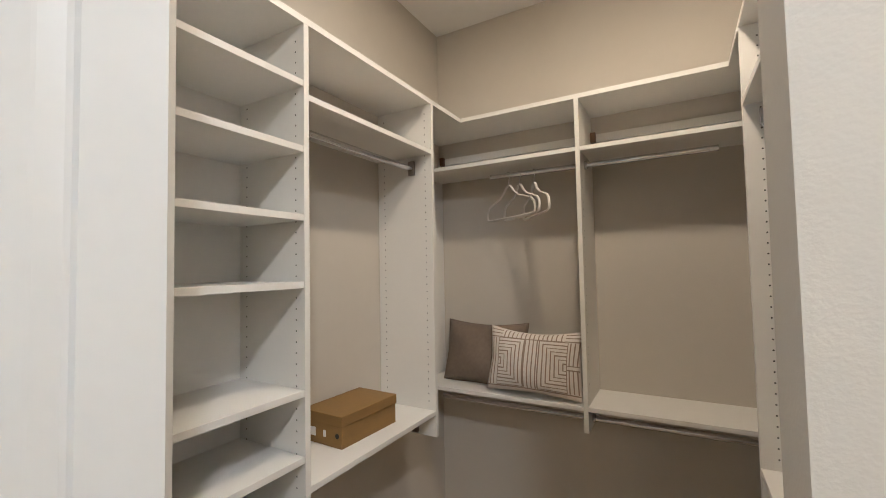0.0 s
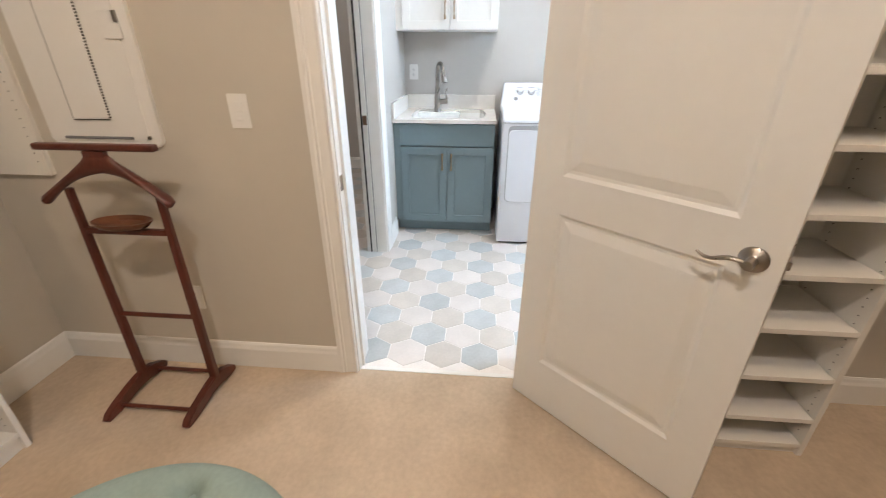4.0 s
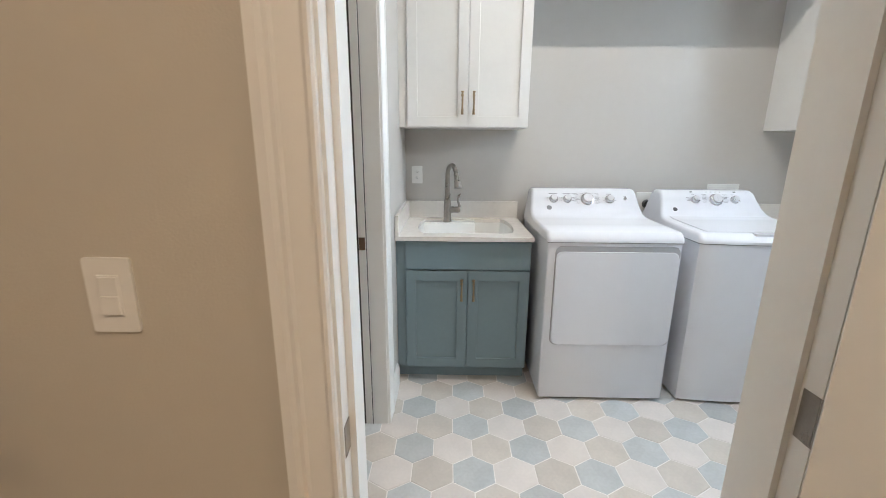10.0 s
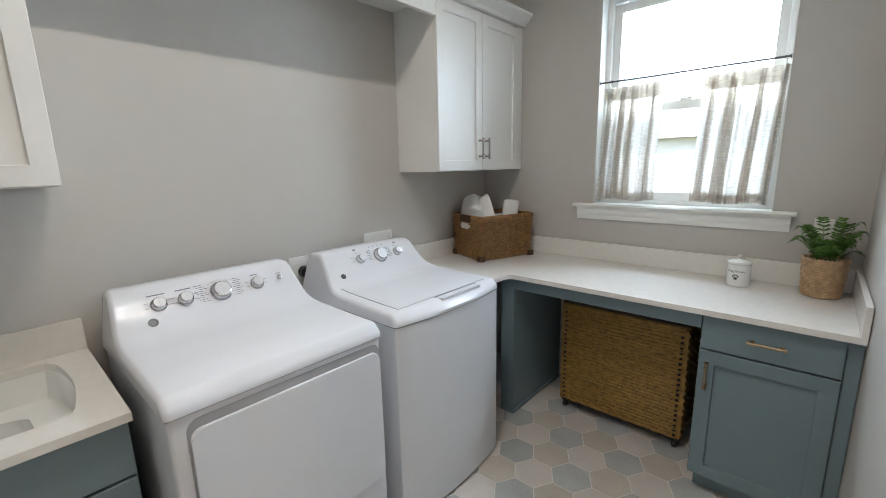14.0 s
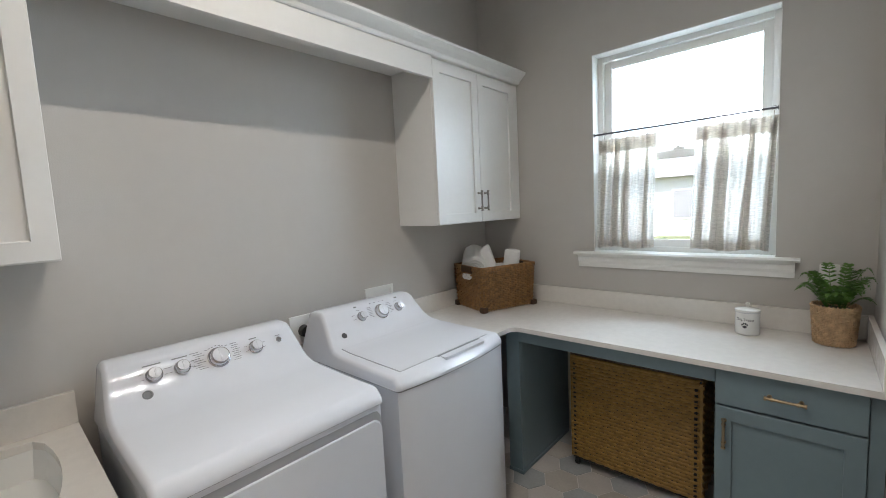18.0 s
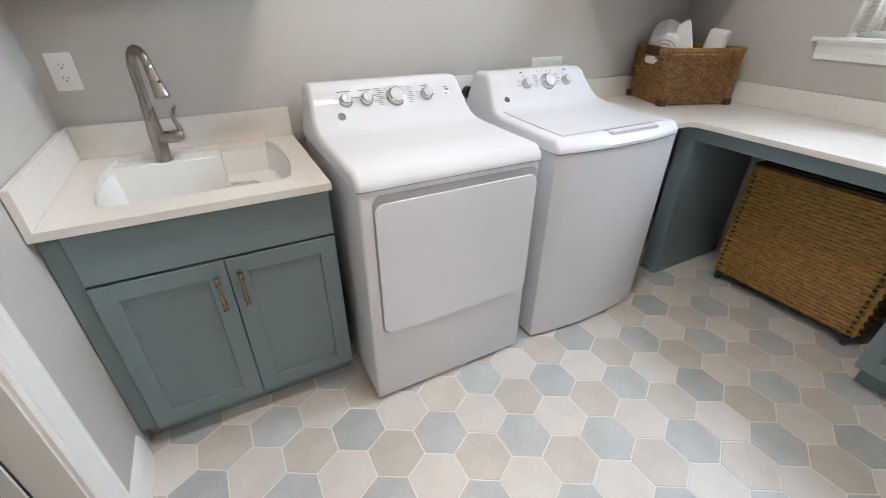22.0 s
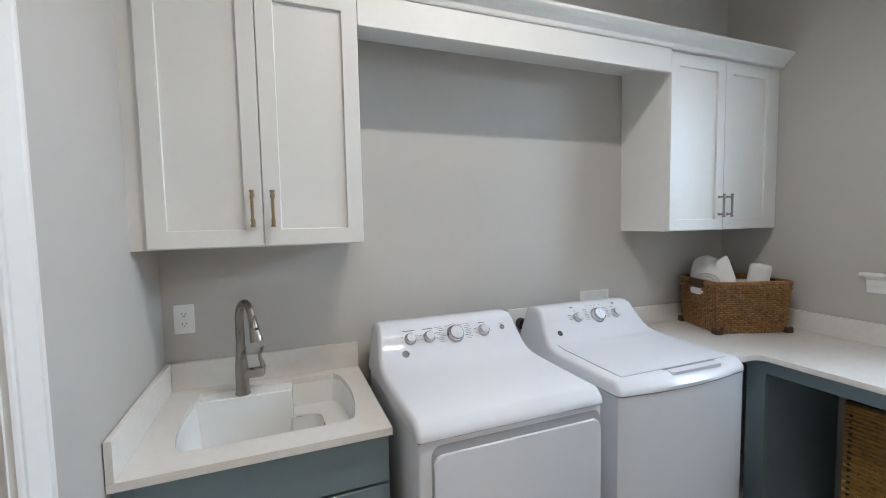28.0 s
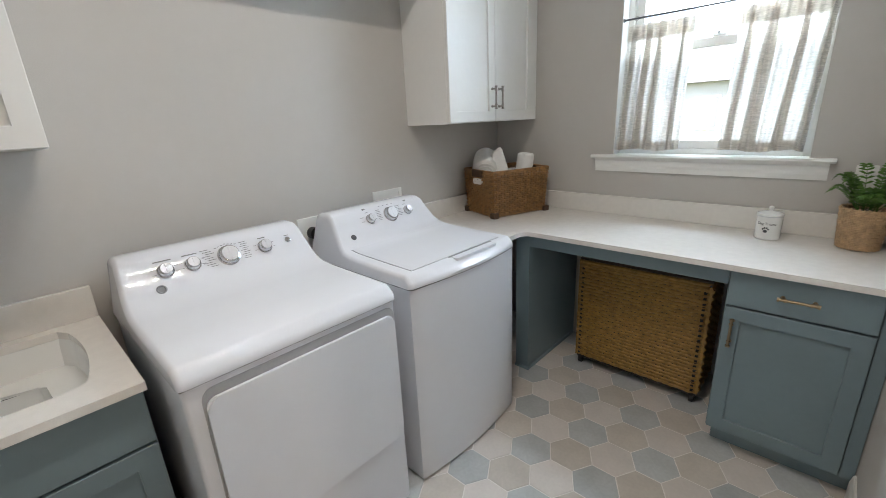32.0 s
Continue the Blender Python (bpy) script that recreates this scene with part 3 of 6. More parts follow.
def ring_of(u):
    """A point of the bowed sink outline: straight back and front, curved sides, small corners."""
    side, f = int(u * 4) % 4, u * 4 % 1.0
    bow = 0.030
    s = 2 * f - 1
    r = 0.06 * max(0.0, abs(s) - 0.93) / 0.07
    if side == 0:
        return SXA + (SXB - SXA) * f, SYB + bow * (1 - s * s) - r * 0.25
    if side == 1:
        return SXB - r * 0.25, SYB - (SYB - SYA) * f
    if side == 2:
        return SXB - (SXB - SXA) * f, SYA - bow * (1 - s * s) + r * 0.25
    return SXA + r * 0.25, SYA + (SYB - SYA) * f


def rect_of(u):
    side, f = int(u * 4) % 4, u * 4 % 1.0
    a, c, d, e = 0.0, 0.65, 0.003, 0.77
    return ((a + (c - a) * f, e), (c, e - (e - d) * f), (c - (c - a) * f, d), (a, d + (e - d) * f))[side]


hole = [ring_of(k / N) for k in range(N)]
outer = [rect_of(k / N) for k in range(N)]
part("top", plate_with_hole(outer, hole, CT - 0.025, CT), QUARTZ, ct)
part("back_splash", one(0.0, 0.02, 0.0235, 0.77, CT + 0.0005, CT + 0.115, bevel=0.0015), QUARTZ, ct)
part("side_splash", one(0.0, 0.65, 0.003, 0.023, CT + 0.0005, CT + 0.115, bevel=0.0015), QUARTZ, ct)
bm = bmesh.new()
rings = []
cx, cy = (SXA + SXB) / 2, (SYA + SYB) / 2
for sc, z in ((1.05, CT - 0.0255), (1.0, CT - 0.026), (0.985, CT - 0.05), (0.95, CT - 0.20), (0.90, CT - 0.225), (0.5, CT - 0.23), (0.06, CT - 0.232)):
    rings.append([bm.verts.new((cx + (x - cx) * sc, cy + (y - cy) * sc, z)) for x, y in hole])
for a, b in zip(rings, rings[1:]):
    for k in range(N):
        bm.faces.new((a[k], a[(k + 1) % N], b[(k + 1) % N], b[k]))
bm.faces.new(rings[-1])
sink = thing("laundry_sink", Matrix.Translation((cx, cy, CT - 0.23)), "white undermount utility sink with a corner ledge", "sink")
part("basin", bm, SINKW, sink, smooth=50)
bm = prism(bmesh.new(), ((0.05, 0.10), (0.135, 0.10), (0.140, 0.105), (0.140, 0.462), (0.133, 0.474), (0.05, 0.478)), "z", CT - 0.228, CT - 0.013)
bmesh.ops.bevel(bm, geom=[e for e in bm.edges if min(v.co.z for v in e.verts) > CT - 0.02], offset=0.006, segments=3, affect="EDGES")
part("faucet_deck", bm, SINKW, sink, smooth=40)
bm = prism(bmesh.new(), ((0.05, 0.470), (0.155, 0.470), (0.163, 0.482), (0.168, 0.570), (0.190, 0.592), (0.57, 0.605), (0.57, 0.71), (0.05, 0.71)), "z", CT - 0.228, CT - 0.120)
bmesh.ops.bevel(bm, geom=[e for e in bm.edges if min(v.co.z for v in e.verts) > CT - 0.125], offset=0.008, segments=3, affect="EDGES")
part("ledge", bm, SINKW, sink, smooth=40)
part("drain", lathe(bmesh.new(), ((0.035, 0), (0.038, 0.003), (0.03, 0.004), (0.02, 0.001)), Matrix.Translation((0.34, 0.35, CT - 0.231))), NICKEL, sink)

bm = bmesh.new()
rc = 0.05
cf = 2.575
inner = [(0.66 + rc - rc * math.sin(radians(a)), cf + 0.0 - rc + rc * math.cos(radians(a))) for a in (90, 75, 60, 45, 30, 15, 0)]
outline = [(0.003, LN - 0.003), (0.003, 2.345), (0.66, 2.345)] + inner + [(2.137, cf), (2.137, LN - 0.003)]
prism(bm, outline, "z", CT - 0.025, CT)
wt = thing("window_counter", Matrix.Translation((1.2, 2.9, CT - 0.025)), "off-white quartz counter with splash under the window", "countertop")
part("top", bm, QUARTZ, wt)
part("back_splash", one(0.0235, 2.1165, LN - 0.023, LN - 0.003, CT + 0.0005, CT + 0.115, bevel=0.0015), QUARTZ, wt)
part("side_splash", one(0.003, 0.023, 2.345, LN - 0.003, CT + 0.0005, CT + 0.115, bevel=0.0015), QUARTZ, wt)
part("side_splash", one(2.117, 2.137, cf, LN - 0.003, CT + 0.0005, CT + 0.115, bevel=0.0015), QUARTZ, wt)


KNOBF = mat("silver_dial_face", (0.60, 0.60, 0.62), 0.4, metal=0.15, vary=0.02)
# grey for the dryer's grip, where white enamel only lies in shade
RECESS_SHADE = mat("recess_shade_grey", (0.36, 0.36, 0.37), 0.5, vary=0.02)


# ---- washer and dryer ----
def shell(bm, profile, y0, y1, sh, rad=0.016, bow=None):
    """A moulded cover: an (x, z) outline pushed along y with rounded shoulders; sh gives, point by point, how far it draws in
    at the sides, how much of the shoulder's drop it takes, and how much of the corner's turn back."""
    turn = [(rad * (1 - math.cos(radians(a))), rad * (1 - math.sin(radians(a)))) for a in (0, 20, 40, 60, 78, 90)]
    half = (y1 - y0) / 2
    rows = [(-1, i, d) for i, d in turn] + [(None, f, 0.0) for f in (-0.7, -0.45, -0.2, 0, 0.2, 0.45, 0.7)] + [(1, i, d) for i, d in reversed(turn)]
    cols = []
    for sg, i, d in rows:
        col = []
        for (x, z), (draw, fz, fx) in zip(profile, sh):
            h = half - draw
            y = i * h if sg is None else sg * (h - i)
            b = bow(y / half) * fx if bow and z < 0.97 else 0.0
            col.append(bm.verts.new((x - d * fx + b, (y0 + y1) / 2 + y, z - d * fz)))
        cols.append(col)
    for a, b in zip(cols, cols[1:]):
        for i in range(len(profile) - 1):
            bm.faces.new((a[i], a[i + 1], b[i + 1], b[i]))
    bm.faces.new(cols[0][::-1])
    bm.faces.new(cols[-1])
    return bm


def knob_at(parent, x, y, z, tilt, r):
    m = Matrix.Translation((x, y, z)) @ pose(0, 0, 0, 0, tilt, 0)
    k = part("knob", lathe(bmesh.new(), ((r * 1.12, 0), (r * 1.12, 0.004), (r, 0.006), (r * 0.94, 0.022), (r * 0.8, 0.025), (r * 0.5, 0.0255)), m, 28), CHROME, parent, "chrome-ringed white dial", smooth=35)
    bm = lathe(bmesh.new(), ((r * 0.80, 0.0256), (r * 0.78, 0.028), (r * 0.3, 0.0285)), m, 24)
    g = box(bmesh.new(), -r * 0.66, r * 0.66, -r * 0.10, r * 0.10, 0.028, 0.0295, bevel=0.001)
    g.transform(m)
    tmp = bpy.data.meshes.new("tmp")
    g.to_mesh(tmp)
    bm.from_mesh(tmp)
    g.free()
    bpy.data.meshes.remove(tmp)
    part("knob_face", bm, KNOBF, k, smooth=35)


def console_marks(parent, rows, foot, tilt, material=GREYINK):
    """Small printed bars on the sloping console."""
    bm = bmesh.new()
    c, s = math.cos(radians(tilt)), math.sin(radians(tilt))
    for y, up, w, h in rows:
        h = h * 0.62
        p = Vector(foot) + Vector((-c * up, 0, s * up))
        n = Vector((s, 0, c)) * 0.0012
        d = Vector((-c, 0, s)) * h / 2
        q = [p + n + Vector((0, e * w / 2, 0)) + f * d + Vector((0, y, 0)) for e, f in ((-1, -1), (1, -1), (1, 1), (-1, 1))]
        vs = [bm.verts.new(v) for v in q] + [bm.verts.new(v - n * 0.9) for v in q]
        bm.faces.new(vs[:4])
        for i in range(4):
            bm.faces.new((vs[i], vs[(i + 1) % 4], vs[4 + (i + 1) % 4], vs[4 + i]))
    return tagged(part("printed_marks", bm, material, parent), kind="stuff")


FX = 0.800
DY0, DY1 = 0.810, 1.498
dry = thing("dryer", Matrix.Translation((0.45, (DY0 + DY1) / 2, 0)), "white front-load clothes dryer with chrome dials, door closed", "dryer")
part("body", one(0.09, FX, DY0, DY1, 0.016, 0.925, bevel=0.012, seg=3), ENAMEL_SIDE, dry, smooth=40)
part("top_seam", one(0.088, FX + 0.0015, DY0 - 0.0015, DY1 + 0.0015, 0.9135, 0.9178), GREYINK, dry)
# near-black block for the shadow gap between dryer and floor
part("plinth", one(0.12, FX - 0.03, DY0 + 0.02, DY1 - 0.02, 0.0, 0.016), DARK, dry)
LIP = [(0, 0, 1), (0, 0, 1), (0, 0.1, 1), (0, 0.45, 0.75), (0, 0.8, 0.35), (0, 1, 0)]
prof = [(0.085, 0.918), (FX + 0.007, 0.918), (FX + 0.007, 0.930), (FX + 0.001, 0.943), (FX - 0.022, 0.966), (FX - 0.034, 0.971), (0.60, 0.972), (0.42, 0.975), (0.360, 0.980), (0.318, 0.993), (0.284, 1.020), (0.242, 1.072), (0.216, 1.108), (0.192, 1.126), (0.12, 1.129), (0.088, 1.118), (0.085, 1.09)]
sh = [(0, 0, 0)] + LIP[1:] + [(0, 1, 0)] * 2 + [(0.001, 1, 0.2), (0.003, 1, 0.5), (0.006, 1, 0.7), (0.014, 1, 0.8), (0.018, 1.2, 0.8), (0.021, 1.4, 0.4), (0.022, 1.5, 0), (0.022, 1.5, 0), (0.02, 1.2, 0)]
part("top_cover", shell(bmesh.new(), prof, DY0 - 0.006, DY1 + 0.006, sh, 0.018), ENAMEL, dry, "glossy white moulded top and console", smooth=42)
# flat grey sheets carry the shade round the door and in its grip
part("door_recess", prism(bmesh.new(), rrect(DY0 + 0.040, DY1 - 0.008, 0.345, 0.897, 0.035), "x", FX - 0.002, FX + 0.0012), RECESS_SHADE, dry)
bm = bmesh.new()
prism(bm, rrect(DY0 + 0.046, DY1 - 0.014, 0.351, 0.868, 0.03), "x", FX + 0.0015, FX + 0.012)
front = [f for f in bm.faces if f.normal.x > 0.9 or all(v.co.x > FX + 0.0115 for v in f.verts)]
bmesh.ops.bevel(bm, geom=[e for f in front for e in f.edges], offset=0.006, segments=3, affect="EDGES")
part("door", bm, ENAMEL_SIDE, dry, smooth=45)
part("door_pocket", prism(bmesh.new(), rrect(DY0 + 0.055, DY1 - 0.02, 0.871, 0.894, 0.008), "x", FX - 0.001, FX + 0.002), RECESS_SHADE, dry)
KT = 54
for y, r in ((0.957, 0.0235), (1.043, 0.0235), (1.168, 0.036), (1.308, 0.0245)):
    knob_at(dry, 0.2475, y, 1.068, KT, r)
part("indicator", lathe(bmesh.new(), ((0.011, 0), (0.012, 0.003), (0.006, 0.005)), Matrix.Translation((0.2430, 1.408, 1.072)) @ pose(0, 0, 0, 0, KT, 0), 20), CHROME, dry)
part("badge", lathe(bmesh.new(), ((0.015, 0), (0.016, 0.003), (0.012, 0.004), (0.010, 0.002)), Matrix.Translation((0.286, 0.925, 1.019)) @ pose(0, 0, 0, 0, KT - 4, 0), 24), GREYINK, dry)
rows = [(0.957, 0.036, 0.055, 0.006), (1.043, 0.036, 0.05, 0.006), (1.308, 0.036, 0.03, 0.006), (1.408, 0.022, 0.02, 0.004)]
random.seed(3)
for k in range(9):
    rows += [(1.168 - 0.06 - 0.008 * (k % 3), -0.03 + 0.0085 * k, 0.030, 0.0028), (1.168 + 0.062 + 0.006 * (k % 2), -0.03 + 0.0085 * k, 0.026, 0.0028)]
rows += [(1.168 + 0.012 * k, 0.046 - abs(k) * 0.003, 0.008, 0.003) for k in (-3, -2, -1, 0, 1, 2, 3)] + [(1.168 + 0.010 * k, -0.047 + abs(k) * 0.002, 0.004, 0.005) for k in range(-3, 4)] + [(1.15, -0.060, 0.03, 0.004)]
rows += [(y0 + d, 0.01 * e, 0.012, 0.002) for y0 in (0.957, 1.043, 1.308) for d, e in ((-0.035, -1), (-0.036, 1), (0.036, 1), (0.035, -1))]
console_marks(dry, rows, (0.2445, 0, 1.070), KT)

WY0, WY1 = 1.592, 2.280
wsh = thing("washing_machine", Matrix.Translation((0.45, (WY0 + WY1) / 2, 0)), "white top-load washing machine, lid closed", "washing machine")
bm = bmesh.new()
out = [(0.09, WY0), (FX - 0.02, WY0)] + [(FX - 0.02 + 0.035 * math.sin(math.pi * (0.08 + 0.84 * k / 12)), WY0 + (WY1 - WY0) * (0.02 + 0.96 * k / 12)) for k in range(13)] + [(FX - 0.02, WY1), (0.09, WY1)]
prism(bm, out, "z", 0.016, 0.922)
part("body", bm, ENAMEL_SIDE, wsh, smooth=30)
part("top_seam", prism(bmesh.new(), [(x + (0.0015 if x > 0.2 else 0), y + (0.0015 if y > 1.94 else -0.0015)) for x, y in out], "z", 0.9105, 0.9148), GREYINK, wsh)
# the washer's shadow gap at the floor, again a near-black block
part("plinth", one(0.12, FX - 0.03, WY0 + 0.02, WY1 - 0.02, 0.0, 0.016), DARK, wsh)
prof = [(0.085, 0.915), (FX - 0.013, 0.915), (FX - 0.013, 0.928), (FX - 0.018, 0.940), (FX - 0.036, 0.960), (FX - 0.046, 0.965), (0.60, 0.968), (0.40, 0.974), (0.345, 0.981), (0.315, 0.993), (0.285, 1.018), (0.240, 1.072), (0.213, 1.108), (0.185, 1.123), (0.12, 1.125), (0.088, 1.114), (0.085, 1.09)]
shw = [(0, 0, 0)] + LIP[1:] + [(0, 1, 0), (0.003, 1, 0), (0.010, 1, 0.2), (0.020, 1, 0.5), (0.032, 1, 0.7), (0.046, 1, 0.8), (0.052, 1.2, 0.8), (0.056, 1.4, 0.4), (0.056, 1.5, 0), (0.056, 1.5, 0), (0.05, 1.2, 0)]
part("top_cover", shell(bmesh.new(), prof, WY0 - 0.005, WY1 + 0.005, shw, 0.018, lambda v: 0.033 * math.cos(v * math.pi / 2)), ENAMEL, wsh, "glossy white moulded top and console", smooth=42)
# the lid lies on the sloping deck, with a thin seam round it
DECK = ((0.30, 1.004), (0.345, 0.981), (0.40, 0.974), (0.60, 0.968), (FX - 0.05, 0.9645), (FX, 0.956))


def laid(lift, grow):
    bm = bmesh.new()
    x0, x1, y0, y1 = 0.352 - grow, FX - 0.062 + grow, WY0 + 0.055 - grow, WY1 - 0.055 + grow
    n = 14
    for z in (lift - 0.006, lift):
        for k in range(n):
            xa, xb = x0 + (x1 - x0) * k / n, x0 + (x1 - x0) * (k + 1) / n
            bm.faces.new([bm.verts.new((x, y, z + float(np.interp(x, *zip(*DECK))))) for x, y in ((xa, y0), (xb, y0), (xb, y1), (xa, y1))])
    bmesh.ops.remove_doubles(bm, verts=bm.verts[:], dist=0.0004)
    edges = [e for e in bm.edges if e.is_boundary]
    bmesh.ops.bridge_loops(bm, edges=edges)
    return bm


part("lid_seam", laid(0.0006, 0.0030), GREYINK, wsh)
part("lid", laid(0.0026, 0.0), ENAMEL, wsh, smooth=30)
# grey strip laid on the deck as the shade in the lid's scoop
part("lid_pocket", prism(bmesh.new(), rrect(FX - 0.070, FX - 0.045, WY0 + 0.26, WY1 - 0.13, 0.011), "z", 0.9605, 0.9653), GREYINK, wsh)
part("lid_lip", prism(bmesh.new(), rrect(FX - 0.046, FX - 0.012, WY0 + 0.27, WY1 - 0.14, 0.012), "z", 0.9545, 0.9668), ENAMEL, wsh)
for y, r in ((1.845, 0.022), (1.973, 0.036), (2.090, 0.022)):
    knob_at(wsh, 0.2425, y, 1.070, KT + 1, r)
part("badge", lathe(bmesh.new(), ((0.013, 0), (0.014, 0.002), (0.004, 0.003)), Matrix.Translation((0.288, 1.705, 1.016)) @ pose(0, 0, 0, 0, KT - 4, 0), 24), INK, wsh)
rows = [(1.968 + 0.014 * k, 0.052, 0.006, 0.006) for k in (-3, -1, 1, 3)] + [(1.83, 0.052, 0.016, 0.012), (2.10, 0.052, 0.016, 0.012)]
for k in range(8):
    rows += [(1.968 - 0.062, -0.03 + 0.009 * k, 0.024, 0.0028), (1.968 + 0.066, -0.03 + 0.009 * k, 0.028, 0.0028)]
rows += [(y0 + d, 0.011 * e, 0.016, 0.003) for y0 in (1.838, 2.085) for d, e in ((-0.036, -1), (-0.037, 1), (0.037, 1), (0.037, -1), (0, 3))]
console_marks(wsh, rows, (0.2395, 0, 1.074), KT + 1)

# ---- closet fittings ----
T = 0.019
PEG = []


def holes(x, ys, z0, z1, side):
    """Two columns of shelf-pin holes on a panel face of constant x."""
    for y in ys:
        z = z0
        while z < z1:
            PEG.append(((x, y, z), Vector((side, 0, 0))))
            z += 0.032


def holes_y(y, xs, z0, z1, side):
    for x in xs:
        z = z0
        while z < z1:
            PEG.append(((x, y, z), Vector((0, side, 0))))
            z += 0.032


def peg_mesh(parent):
    bm = bmesh.new()
    for p, n in PEG:
        m = Matrix.Translation(Vector(p) + n * 0.0006) @ n.to_track_quat("Z", "Y").to_matrix().to_4x4()
        bmesh.ops.create_circle(bm, cap_ends=True, segments=7, radius=0.0027, matrix=m)
    PEG.clear()
    ob = part("pin_holes", bm, HOLE, parent)
    return tagged(ob, kind="stuff")


TOPZ = 2.42
WX = 2.602   # front of the west and tower units
ct1 = thing("shelf_tower", Matrix.Translation((2.45, 1.59, 0)), "white melamine open shelf tower, empty shelves", "shelving")
part("side_panel", one(CW, WX, 1.28, 1.28 + T, 0, TOPZ), MELA, ct1)
part("side_panel", one(CW, WX, 1.881, 1.881 + T, 0, TOPZ), MELA, ct1)
part("back_panel", one(CW, CW + 0.006, 1.299, 1.881, 0.06, TOPZ), MELA, ct1)
for z in (0.06, 0.185, 0.372, 0.568, 0.765, 0.960, 1.155, 1.342, 1.652, 1.848, 2.050, 2.247):
    part("shelf", one(CW + 0.006, WX - 0.001, 1.300, 1.880, z - T, z, bevel=0.001), MELA, ct1)
part("kick_board", one(WX - 0.03, WX - 0.015, 1.300, 1.880, 0, 0.0405), MELA, ct1)
holes_y(1.881, (CW + 0.04, WX - 0.035), 0.1, 2.4, -1)
peg_mesh(ct1)

ct2 = thing("hanging_bay", Matrix.Translation((2.45, 2.25, 1.0)), "white melamine hanging bay with bench shelf and chrome rods", "shelving")
part("end_panel", one(CW + 0.003, WX, 2.607, 2.607 + T, 0.95, TOPZ), MELA, ct2)
part("bench_shelf", one(CW, WX, 1.9005, 2.6065, 1.044, 1.063, bevel=0.001), MELA, ct2)
part("shelf", one(CW, WX, 1.9005, 2.6065, 2.191, 2.21, bevel=0.001), MELA, ct2)
part("rod", rod(rod(bmesh.new(), (2.50, 1.905, 2.135), (2.50, 2.60, 2.135), 0.012, 16), (2.50, 1.903, 2.135), (2.50, 1.909, 2.135), 0.02), CHROME, ct2, "chrome hanging rod", smooth=40)
part("rod", rod(bmesh.new(), (2.50, 1.905, 0.99), (2.50, 2.60, 0.99), 0.012, 16), CHROME, ct2, "chrome hanging rod", smooth=40)
for z in (2.135, 0.99):
    part("rod_bracket", boxes((2.485, 2.515, 2.590, 2.6068, z - 0.03, z + 0.035), bevel=0.003), NICKEL, ct2)
part("wall_cleat", one(CW, CW + 0.015, 1.9005, 2.6065, 2.30, 2.335), MELA, ct2)
holes_y(2.607, (CW + 0.04, WX - 0.035), 1.1, 2.4, -1)
peg_mesh(ct2)

NY = 2.90   # front of the north bays
ct3 = thing("north_hanging_unit", Matrix.Translation((3.0, 3.05, 1.0)), "white melamine double hanging unit with bench shelf", "shelving")
part("divider", one(3.165, 3.165 + T, NY, CN, 0.965, TOPZ), MELA, ct3)
for a, b in ((CW, 3.1645), (3.1845, EX)):
    part("bench_shelf", one(a, b, NY, CN, 1.056, 1.075, bevel=0.001), MELA, ct3)
    part("shelf", one(a, b, NY, CN, 2.186, 2.205, bevel=0.001), MELA, ct3)
    part("wall_cleat", one(a, b, CN - 0.015, CN, 2.29, 2.33), MELA, ct3)
part("end_panel", one(CW + 0.001, CW + 0.02, NY + 0.02, CN, 1.0755, 2.1855), MELA, ct3)
for a, b, z in ((2.72, 3.16, 2.14), (3.19, 3.70, 2.14), (2.42, 3.16, 1.0), (3.19, 3.78, 1.0)):
    r = part("rod", rod(bmesh.new(), (a, 3.0, z), (b, 3.0, z), 0.0125, 16), CHROME, ct3, "chrome hanging rod", smooth=40)
    part("rod_socket", lathe(bmesh.new(), ((0.02, 0), (0.02, 0.012), (0.014, 0.012)), Matrix.Translation((3.165 if a < 3 else 3.184, 3.0, z)) @ pose(0, 0, 0, 0, -90 if a < 3 else 90, 0), 16), CHROME, r)
for x in (3.185, 2.325):
    part("cam_block", one(x, x + 0.025, 3.16, CN - 0.016, 2.285, 2.335, bevel=0.002), BRONZE, ct3)
holes(3.184, (NY + 0.04,), 1.1, 2.15, 1)
peg_mesh(ct3)

EF = 3.735
ct4 = thing("east_hanging_bay", Matrix.Translation((3.88, 2.2, 1.0)), "white melamine hanging bay with bench shelf on the end wall", "shelving")
part("end_panel", one(EF, EX, 2.60, 2.60 + T, 0.96, TOPZ), MELA, ct4)
part("bench_shelf", one(EF, EX, 1.5705, 2.5995, 1.048, 1.067, bevel=0.001), MELA, ct4)
part("shelf", one(EF, EX, 1.5705, 2.5995, 2.170, 2.189, bevel=0.001), MELA, ct4)
part("rod", rod(bmesh.new(), (3.80, 1.58, 2.105), (3.80, 2.595, 2.105), 0.0125, 16), CHROME, ct4, "chrome hanging rod", smooth=40)
bm = tube(bmesh.new(), [(3.80 + 0.019 * math.cos(radians(a)), 2.594, 2.105 + 0.019 * math.sin(radians(a))) for a in range(180, 361, 20)], 0.004, 8)
box(bm, 3.775, 3.825, 2.590, 2.5995, 2.10, 2.15, bevel=0.002)
part("rod_bracket", bm, CHROME, ct4)
holes_y(2.60, (EF + 0.045,), 1.1, 2.4, -1)
peg_mesh(ct4)

cts = thing("closet_top_shelf", Matrix.Translation((3.1, 2.9, TOPZ)), "white melamine top shelf running round the closet", "shelf")
